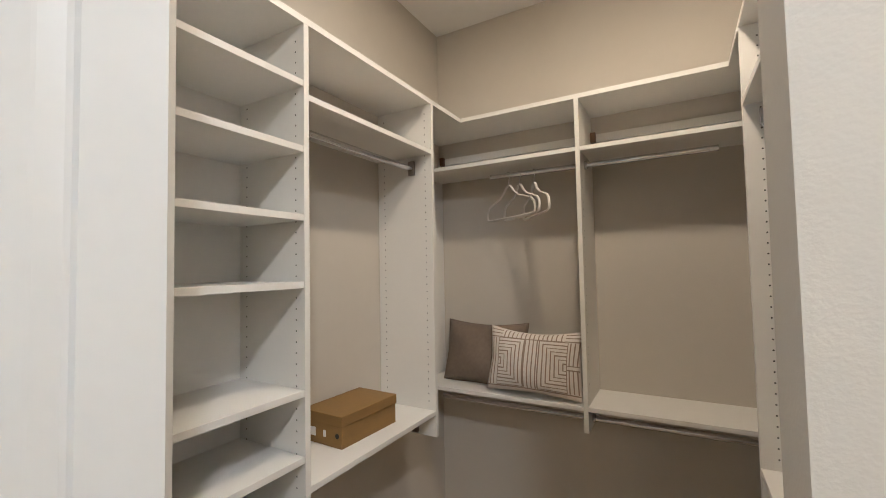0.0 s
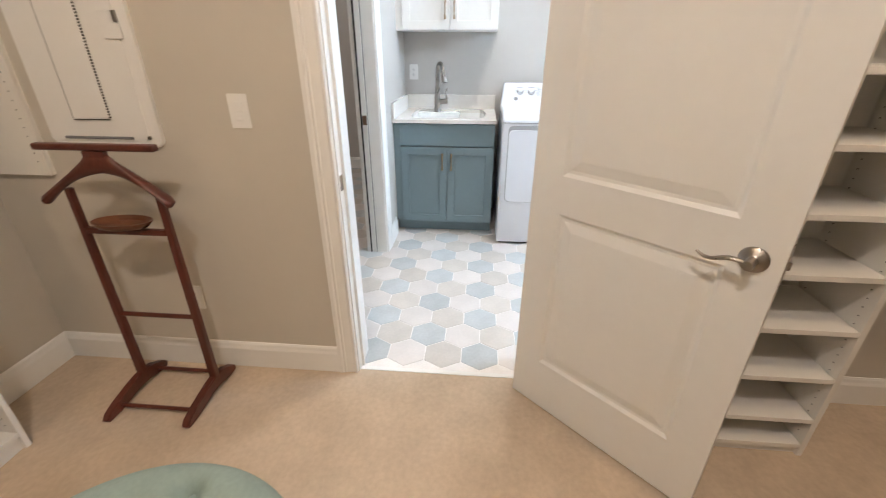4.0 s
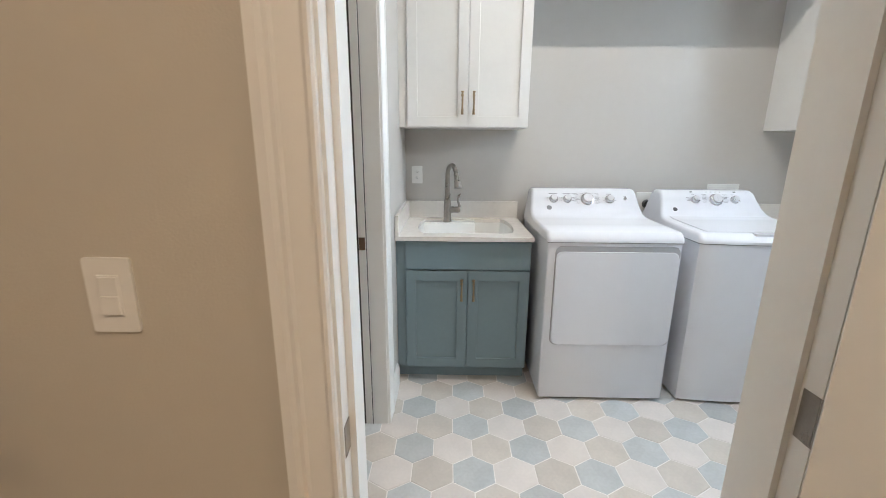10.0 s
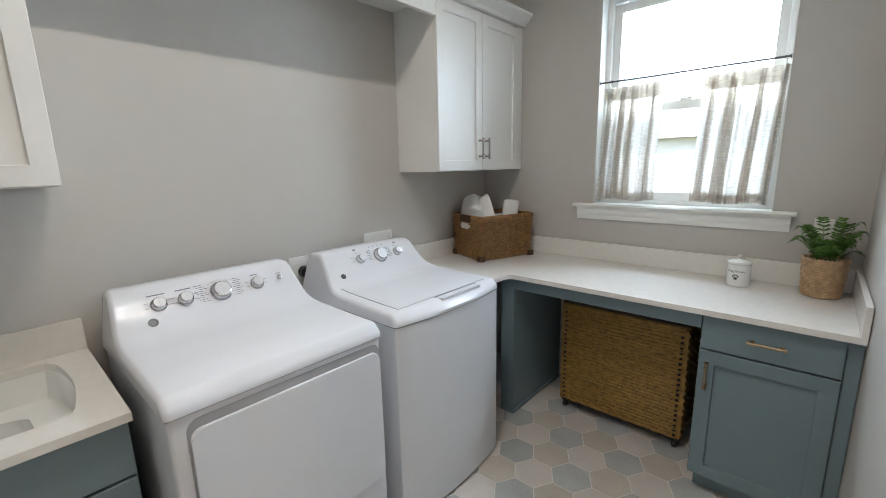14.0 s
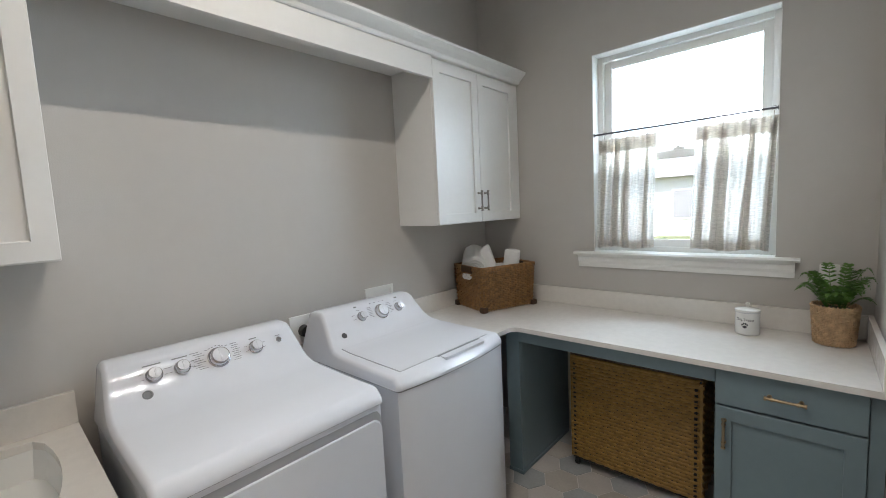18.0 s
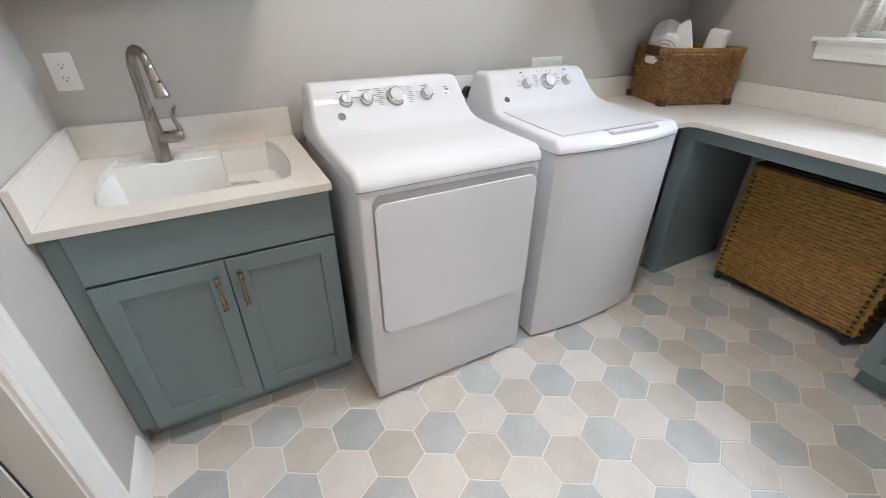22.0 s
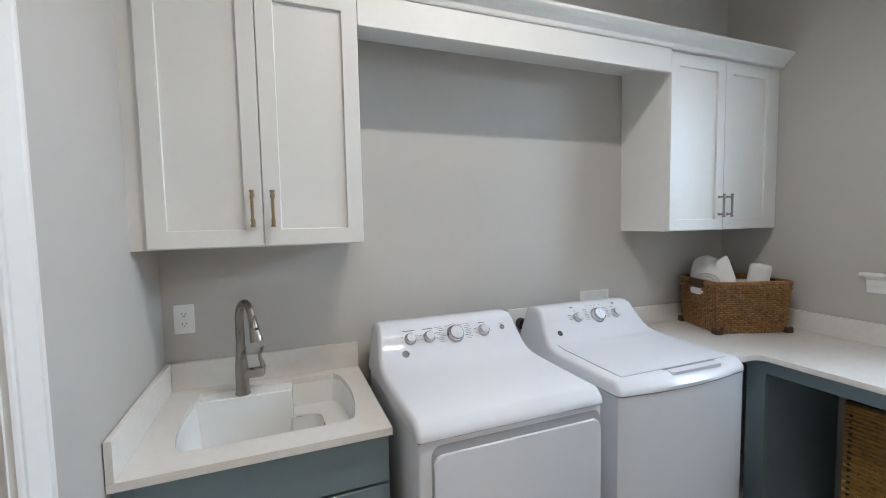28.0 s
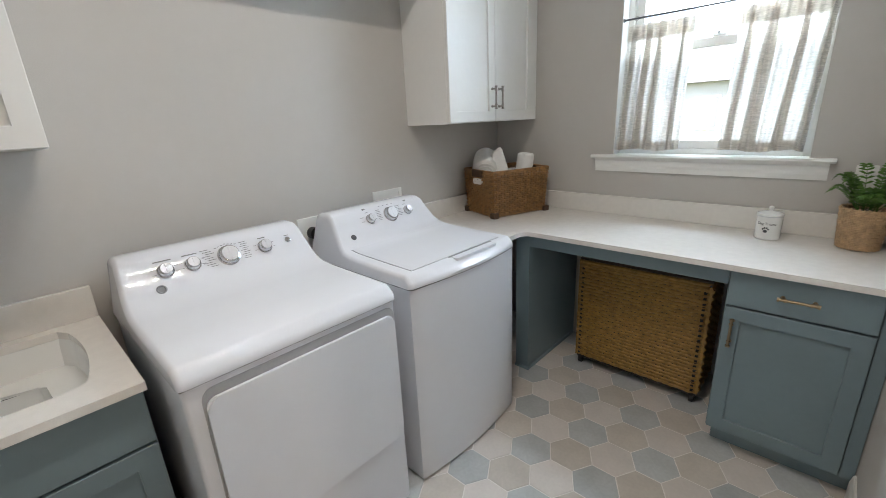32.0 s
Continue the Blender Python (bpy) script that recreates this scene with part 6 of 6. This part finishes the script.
bm.faces.new(cross[0][::-1])
bm.faces.new(cross[-1])
part("coat_hanger", bm, MAHOG, vs, smooth=55)
part("neck", boxes((vx - 0.008, vx + 0.014, -0.70, -0.62, 1.035, 1.062), bevel=0.003), MAHOG, vs)
bm = one(vx - 0.018, vx + 0.016, -0.880, -0.434, 1.062, 1.086, bevel=0.008, seg=3)
part("trouser_bar", bm, MAHOG, vs, smooth=40)

# round tufted ottoman
OX, OY, OR = 3.50, 0.0, 0.388
ot = thing("tufted_ottoman", Matrix.Translation((OX, OY, 0)), "round seafoam-green button-tufted ottoman on the carpet", "ottoman")
btn = []
pitch = 0.150
for i in range(-4, 5):
    for j in range(-5, 6):
        x, y = pitch * (i + 0.5 * (j % 2)), pitch * 0.62 * j
        if math.hypot(x, y) < OR - 0.06:
            btn.append((x, y))
bm = bmesh.new()
NR, NA = 72, 230
grid = []


def tuft(x, y):
    near = sorted(((x - a) ** 2 + (y - b) ** 2, a, b) for a, b in btn)[:3]
    d1 = math.sqrt(near[0][0])
    z = 0.034 * math.exp(-(d1 / 0.026) ** 2) + 0.020 * math.exp(-(d1 / 0.055) ** 2)
    # folds run from button to button
    for a in range(2):
        for b in range(a + 1, 3):
            x1, y1, x2, y2 = near[a][1], near[a][2], near[b][1], near[b][2]
            ln = math.hypot(x2 - x1, y2 - y1)
            if ln < 0.125:
                t = ((x - x1) * (x2 - x1) + (y - y1) * (y2 - y1)) / ln ** 2
                if -0.05 < t < 1.05:
                    e = abs((x - x1) * (y2 - y1) - (y - y1) * (x2 - x1)) / ln
                    z += 0.013 * math.exp(-(e / 0.0075) ** 2)
    return z


for i in range(NR + 1):
    r = OR * (i / NR)
    row = []
    for k in range(NA):
        a = 2 * math.pi * k / NA
        x, y = r * math.cos(a), r * math.sin(a)
        e = max(0.0, (r - OR + 0.075) / 0.075)
        z = 0.468 - 0.055 * (1 - math.sqrt(max(0, 1 - e * e))) - 0.012 * (r / OR) ** 2 - (tuft(x, y) if r < OR - 0.02 else 0) * min(1, (OR - r) / 0.05)
        row.append(bm.verts.new((OX + x, OY + y, z)))
        if i == 0:
            break
    grid.append(row)
for k in range(NA):
    bm.faces.new((grid[0][0], grid[1][k], grid[1][(k + 1) % NA]))
for a, b in zip(grid[1:], grid[2:]):
    for k in range(NA):
        bm.faces.new((a[k], b[k], b[(k + 1) % NA], a[(k + 1) % NA]))
for r, z in ((OR + 0.002, 0.38), (OR - 0.004, 0.30), (OR - 0.004, 0.12)):
    ring = [bm.verts.new((OX + r * math.cos(2 * math.pi * k / NA), OY + r * math.sin(2 * math.pi * k / NA), z)) for k in range(NA)]
    for k in range(NA):
        bm.faces.new((grid[-1][k], ring[k], ring[(k + 1) % NA], grid[-1][(k + 1) % NA]))
    grid.append(ring)
bm.faces.new(grid[-1])
part("cushion", bm, SEAFOAM, ot, smooth=70)
for x, y in btn:
    part("button", lathe(bmesh.new(), ((0.011, 0), (0.0105, 0.004), (0.006, 0.0075), (0.001, 0.0085)), Matrix.Translation((OX + x, OY + y, 0.466 - 0.012 * (math.hypot(x, y) / OR) ** 2 - 0.056)), 14), SEAFOAM, ot, smooth=60)
for k in range(4):
    a = math.pi / 4 + k * math.pi / 2
    part("leg", lathe(bmesh.new(), ((0.014, 0), (0.018, 0.03), (0.022, 0.12)), Matrix.Translation((OX + 0.28 * math.cos(a), OY + 0.28 * math.sin(a), 0.003)), 16), DKWOOD, ot)

# shoe box on the bench shelf
mbx = Matrix.Translation((2.512, 2.122, 1.0635)) @ pose(0, 0, 0, 0, 0, -2)
sbx = thing("shoe_box", mbx, "brown cardboard shoe box with lid, closed", "box")
bm = boxes((-0.195, 0, 0, 0.298, 0, 0.098), bevel=0.001)
bm.transform(mbx)
part("body", bm, CARD, sbx)
bm = boxes((-0.199, 0.004, -0.004, 0.302, 0.075, 0.112), bevel=0.002)
bm.transform(mbx)
part("lid", bm, CARD, sbx)
bm = rod(bmesh.new(), (-0.022, -0.0008, 0.042), (-0.022, 0.0, 0.042), 0.009, 16)
bm.transform(mbx)
part("finger_hole", bm, HOLE, sbx)
for b in ((-0.155, -0.130, -0.0012, 0, 0.025, 0.055), (-0.090, -0.078, -0.0012, 0, 0.030, 0.052)):
    bm = one(*b)
    bm.transform(mbx)
    part("sticker", bm, PLASTIC, sbx, "small white sticker")
bx2 = thing("small_box", Matrix.Translation((2.40, 2.43, 2.211)), "small brown cardboard box on the upper shelf", "box")
part("body", boxes((2.345, 2.455, 2.36, 2.50, 2.211, 2.285), bevel=0.002), CARD, bx2)
part("lid", boxes((2.343, 2.457, 2.358, 2.502, 2.268, 2.29), bevel=0.002), CARD, bx2)


def cushion(name, m, w, h, d, label, pattern=None, mats=None, sag=0.14):
    t = thing(name, m, label, "pillow")
    bm = bmesh.new()
    nu, nv = (240, 160) if pattern else (40, 40)
    sheets = []
    for s in (-1, 1):
        g = []
        for j in range(nv + 1):
            v = -1 + 2 * j / nv
            row = []
            for i in range(nu + 1):
                u = -1 + 2 * i / nu
                full = max(0.0, (1 - abs(u) ** 2.6)) ** 0.5 * max(0.0, (1 - abs(v) ** 2.6)) ** 0.5
                pinch = 1 - 0.07 * (1 - abs(v)) * abs(u) ** 3
                pin2 = 1 - sag * (1 - u * u) * abs(v) ** 3 * (1 if v > 0 else 0.4)
                wr = 0.006 * math.sin(5 * u + 3 * v) * full
                row.append(bm.verts.new((w / 2 * u * pinch, s * d / 2 * full + wr, h / 2 * v * pin2)))
            g.append(row)
        sheets.append(g)
        for j in range(nv):
            for i in range(nu):
                f = bm.faces.new((g[j][i], g[j][i + 1], g[j + 1][i + 1], g[j + 1][i]))
                if pattern:
                    f.material_index = pattern((i + 0.5) / nu, (j + 0.5) / nv)
    bmesh.ops.remove_doubles(bm, verts=bm.verts[:], dist=0.0003)
    bm.transform(m)
    part("cover", bm, mats, t, smooth=180)
    per = [(w / 2 * u * (1 - 0.07 * (1 - abs(v)) * abs(u) ** 3), 0, h / 2 * v * (1 - sag * (1 - u * u) * abs(v) ** 3 * (1 if v > 0 else 0.4))) for u, v in
           [(-1 + 2 * k / 30, -1) for k in range(30)] + [(1, -1 + 2 * k / 30) for k in range(30)] + [(1 - 2 * k / 30, 1) for k in range(30)] + [(-1, 1 - 2 * k / 30) for k in range(31)]]
    bm = tube(bmesh.new(), per, 0.003, 6)
    bm.transform(m)
    part("piping", bm, mats[0] if isinstance(mats, list) else mats, t, smooth=60)


def maze(u, v):
    """Two half nests of squares facing each other, upright bars between and round them, as woven into the cover."""
    x, y = u * 0.46, v * 0.31
    line, gap = 0.0056, 0.0195
    if y > 0.252:
        if 0.075 < x < 0.385:
            return 1 if (x % 0.0215) < line or abs(y - 0.254) < 0.0028 else 0
        return 1 if (y % gap) < line else 0
    if y < 0.026:
        return 1 if abs(y - 0.021) < 0.003 else 0
    for cx0, sg in ((0.060, 1), (0.402, -1)):
        dx = (x - cx0) * sg
        if 0 <= dx < 0.137:
            d = max(dx, abs(y - 0.139) * 1.2)
            return 1 if ((d + 0.004) % gap) < line or dx < 0.003 else 0
    if 0.197 <= x <= 0.265:
        return 1 if ((x - 0.197) % gap) < line else 0
    if x > 0.402 and 0.126 < y < 0.150:
        return 1 if abs(y - 0.129) < 0.003 or abs(y - 0.148) < 0.003 else 0
    return 1 if (x % gap) < line else 0


cushion("square_pillow", Matrix.Translation((2.632, 3.072, 1.232)) @ pose(0, 0, 0, -13, 0, -3), 0.47, 0.33, 0.14, "taupe velvet square pillow leaning on the wall", None, VELVET)
cushion("lumbar_pillow", Matrix.Translation((2.932, 2.965, 1.236)) @ pose(0, 0, 0, -14, 1, 0), 0.45, 0.305, 0.14, "cream lumbar pillow with taupe woven maze pattern", maze, [CREAM, TAUPE], 0.2)

# three white hangers on the north rod
HANG = mat("white_velvet_hanger", (0.70, 0.66, 0.60), 0.8, vary=0.04, scale=20)
mh = Matrix.Translation((2.815, 3.0, 2.14)) @ pose(0, 0, 0, 0, 0, -36)
hg = thing("coat_hanger", mh, "slim white velvet coat hanger on the chrome rod", "hanger", "hangers on the rod")
bm = tube(bmesh.new(), [(0.016 * math.sin(radians(a)), 0, 0.0 + 0.016 * math.cos(radians(a))) for a in range(-110, 91, 20)] + [(0.010, 0, -0.02), (0.0, 0, -0.032), (0, 0, -0.06)], 0.0022, 8)
bm.transform(mh)
part("hook", bm, CHROME, hg, smooth=60)
pts = [(0, 0, -0.052), (0.018, 0, -0.056), (0.045, 0, -0.085), (0.08, 0, -0.108), (0.14, 0, -0.125), (0.185, 0, -0.140), (0.204, 0, -0.158), (0.210, 0, -0.185), (0.205, 0, -0.206), (0.18, 0, -0.212), (0, 0, -0.214)]
bm = tube(bmesh.new(), pts + [(-x, y, z) for x, y, z in pts[-2::-1]], 0.0065, 8, flat=0.6)
bm.transform(mh)
part("body", bm, HANG, hg, smooth=60)
copy_thing(hg, Matrix.Translation((2.872, 3.0, 2.14)) @ pose(0, 0, 0, 0, 0, -47))
copy_thing(hg, Matrix.Translation((2.946, 3.0, 2.14)) @ pose(0, 0, 0, 0, 0, -56))

# desk with a lit lamp in the recess
dk = thing("white_desk", Matrix.Translation((4.05, -1.53, 0)), "white painted desk with turned legs and drawers", "desk")
part("top", boxes((3.515, 4.60, -1.84, -1.225, 0.735, 0.762), bevel=0.005), TRIM, dk)
part("moulding", boxes((3.525, 4.59, -1.835, -1.235, 0.722, 0.7345), bevel=0.004), TRIM, dk)
part("apron", boxes((3.54, 4.575, -1.82, -1.25, 0.655, 0.7215), bevel=0.002), TRIM, dk)
for a, b in ((3.695, 4.05), (4.07, 4.43)):
    f = part("drawer_front", boxes((a, b, -1.2495, -1.243, 0.662, 0.716), bevel=0.002), TRIM, dk)
    part("knob", lathe(bmesh.new(), ((0.006, 0), (0.006, 0.01), (0.013, 0.018), (0.004, 0.024)), Matrix.Translation(((a + b) / 2, -1.243, 0.689)) @ pose(0, 0, 0, 90, 0, 0), 16), NICKEL, f)
for x in (3.575, 4.54):
    for y in (-1.285, -1.785):
        part("leg", lathe(bmesh.new(), ((0.012, 0.003), (0.017, 0.02), (0.014, 0.05), (0.018, 0.06), (0.019, 0.20), (0.026, 0.215), (0.026, 0.225), (0.020, 0.24), (0.023, 0.42), (0.032, 0.435), (0.032, 0.45), (0.025, 0.465), (0.030, 0.60), (0.036, 0.63), (0.030, 0.6545)), Matrix.Translation((x, y, 0)), 20), TRIM, dk, "turned white leg", smooth=50)
SHADE = bpy.data.materials.new("lamp_shade")
SHADE.use_nodes = True
nt = SHADE.node_tree
nt.nodes.remove(nt.nodes["Principled BSDF"])
dif, trl, mx = nt.nodes.new("ShaderNodeBsdfDiffuse"), nt.nodes.new("ShaderNodeBsdfTranslucent"), nt.nodes.new("ShaderNodeMixShader")
dif.inputs["Color"].default_value = trl.inputs["Color"].default_value = (0.75, 0.66, 0.5, 1)
mx.inputs[0].default_value = 0.6
nt.links.new(dif.outputs[0], mx.inputs[1])
nt.links.new(trl.outputs[0], mx.inputs[2])
nt.links.new(mx.outputs[0], nt.nodes["Material Output"].inputs["Surface"])
lx, ly = 3.69, -1.48
tl = thing("table_lamp", Matrix.Translation((lx, ly, 0.762)), "lit glass table lamp with a pale fabric shade", "lamp")
part("foot", lathe(bmesh.new(), ((0.060, 0), (0.061, 0.012), (0.045, 0.02), (0.042, 0.034), (0.03, 0.04)), Matrix.Translation((lx, ly, 0.762)), 28), BRASS, tl, smooth=40)
part("glass_body", lathe(bmesh.new(), ((0.02, 0.04), (0.055, 0.065), (0.062, 0.095), (0.045, 0.13), (0.02, 0.15), (0.012, 0.16)), Matrix.Translation((lx, ly, 0.762)), 28), GLASS, tl, smooth=60)
part("stem", rod(bmesh.new(), (lx, ly, 0.80), (lx, ly, 1.04), 0.006, 10), BRASS, tl)
bm = bmesh.new()
rings = [[bm.verts.new((lx + r * math.cos(2 * math.pi * k / 40), ly + r * math.sin(2 * math.pi * k / 40), z)) for k in range(40)] for r, z in ((0.105, 0.950), (0.060, 1.13))]
for k in range(40):
    bm.faces.new((rings[0][k], rings[0][(k + 1) % 40], rings[1][(k + 1) % 40], rings[1][k]))
bmesh.ops.solidify(bm, geom=bm.faces[:], thickness=0.002)
part("shade", bm, SHADE, tl, smooth=60)

# ---- outdoors, seen small and bright through the window ----
GRASS = mat("lawn", (0.09, 0.11, 0.045), 0.9, vary=0.3, scale=3)
SIDING = mat("pale_siding", (0.55, 0.53, 0.50), 0.8, vary=0.05, scale=3)
ROOF = mat("grey_shingle", (0.22, 0.22, 0.225), 0.9, vary=0.15, scale=8)
gr = bmesh.new()
bmesh.ops.create_grid(gr, x_segments=1, y_segments=1, size=400)
gr.transform(Matrix.Translation((0, 0, -0.35)))
solid("ground", gr, GRASS, "sunlit lawn outside the window", "lawn")


def neighbour(x, y, w, d, h, label):
    hs = thing("neighbour_house", Matrix.Translation((x, y, -0.35)), label, "house")
    part("wall", one(x - w / 2, x + w / 2, y, y + d, -0.35, h), SIDING, hs)
    bm = prism(bmesh.new(), ((y - 0.5, h), (y + d + 0.5, h), (y + d / 2, h + d * 0.28)), "x", x - w / 2 - 0.4, x + w / 2 + 0.4)
    part("roof", bm, ROOF, hs)
    for k in range(3):
        wx = x - w / 3 + k * w / 3
        wd = part("window", one(wx - 0.55, wx + 0.55, y - 0.05, y, 0.5, 2.0), TRIM, hs)
        part("pane", one(wx - 0.47, wx + 0.47, y - 0.06, y - 0.051, 0.58, 1.92), GREYINK, wd)


neighbour(-3.0, 24, 13, 9, 2.6, "pale one-storey house with a grey shingle roof")
neighbour(14.0, 28, 14, 9, 2.6, "pale one-storey house with a grey shingle roof, farther off")
LEAF_M = mat("shrub_leaves", (0.05, 0.09, 0.03), 0.7, vary=0.3, scale=6)


def shrub(x, y, r, h):
    sh_ = thing("garden_shrub", Matrix.Translation((x, y, -0.35)), "small green garden shrub on the lawn", "shrub")
    rnd = random.Random(int(x * 100))
    bm = bmesh.new()
    for _ in range(420):
        p = Vector((rnd.gauss(0, 0.4), rnd.gauss(0, 0.4), rnd.uniform(0, 1)))
        p = Vector((x + p.x * r, y + p.y * r, -0.3 + p.z * h * (1 - 0.5 * min(1, math.hypot(p.x, p.y)))))
        q = Euler((rnd.uniform(0, 6), rnd.uniform(0, 6), rnd.uniform(0, 6))).to_matrix()
        bm.faces.new([bm.verts.new(p + q @ Vector(c) * r * 0.16) for c in ((-1, 0, 0), (0, -0.5, 0), (1, 0, 0), (0, 0.5, 0))])
    part("foliage", bm, LEAF_M, sh_)
    part("stem", rod(bmesh.new(), (x, y, -0.35), (x, y, -0.35 + h * 0.5), 0.02, 8), DKWOOD, sh_)


shrub(0.2, 9.0, 0.35, 0.6)
shrub(-0.9, 12.0, 0.5, 0.9)

# ---- floor tiles: hexagons with flats facing along y ----
HW, HR = 0.182, 0.182 * 0.8660254
TX, TY = 1.036, 0.967


def hex_mesh(name, material, g=0.0046, h=0.0045):
    bm = bmesh.new()
    rad = (HW - g) / math.sqrt(3)
    lo, mi, hi = ([bm.verts.new((r * math.cos(radians(60 * k)), r * math.sin(radians(60 * k)), z)) for k in range(6)] for r, z in ((rad, -0.004), (rad, h - 0.001 - 0.004), (rad - 0.0012, h - 0.004)))
    for a, b in ((lo, mi), (mi, hi)):
        for k in range(6):
            bm.faces.new((a[k], a[(k + 1) % 6], b[(k + 1) % 6], b[k]))
    bm.faces.new(hi)
    me = bpy.data.meshes.new(name)
    bm.to_mesh(me)
    bm.free()
    me.materials.append(material)
    return me


KINDS = [hex_mesh("tile", m) for m in (TILE_B, TILE_W, TILE_T)]
rest = [bmesh.new(), bmesh.new(), bmesh.new()]
rnd = random.Random(5)
for k in range(-18, 10):
    x = TX + k * HR
    for i in range(-14, 20):
        y = TY + (i + 0.5 * (k % 2)) * HW
        if not (-1.40 < x < CW - 0.05 and -1.86 < y < LN + 0.05):
            continue
        c = round((y - TY) / HW - 1.5 * k) % 3
        if x > -0.02 and y > -0.12 and x < LE + 0.06 and not (x < 0.45 and 0.9 < y < 2.2):
            ob = bpy.data.objects.new("tile", KINDS[c])
            scene.collection.objects.link(ob)
            ob.parent = FLOOR
            ob.location = (x, y, rnd.uniform(-0.0003, 0.0003))
            ob.rotation_euler = (rnd.uniform(-0.002, 0.002), rnd.uniform(-0.002, 0.002), rnd.choice((0, 60, 120, 180)) * math.pi / 180)
        else:
            rad = (HW - 0.0032) / math.sqrt(3)
            b = rest[c]
            b.faces.new([b.verts.new((x + rad * math.cos(radians(60 * q)), y + rad * math.sin(radians(60 * q)), 0.0004)) for q in range(6)])
for b, m in zip(rest, (TILE_B, TILE_W, TILE_T)):
    tagged(part("hall_tiles", b, m, FLOOR), kind="stuff")
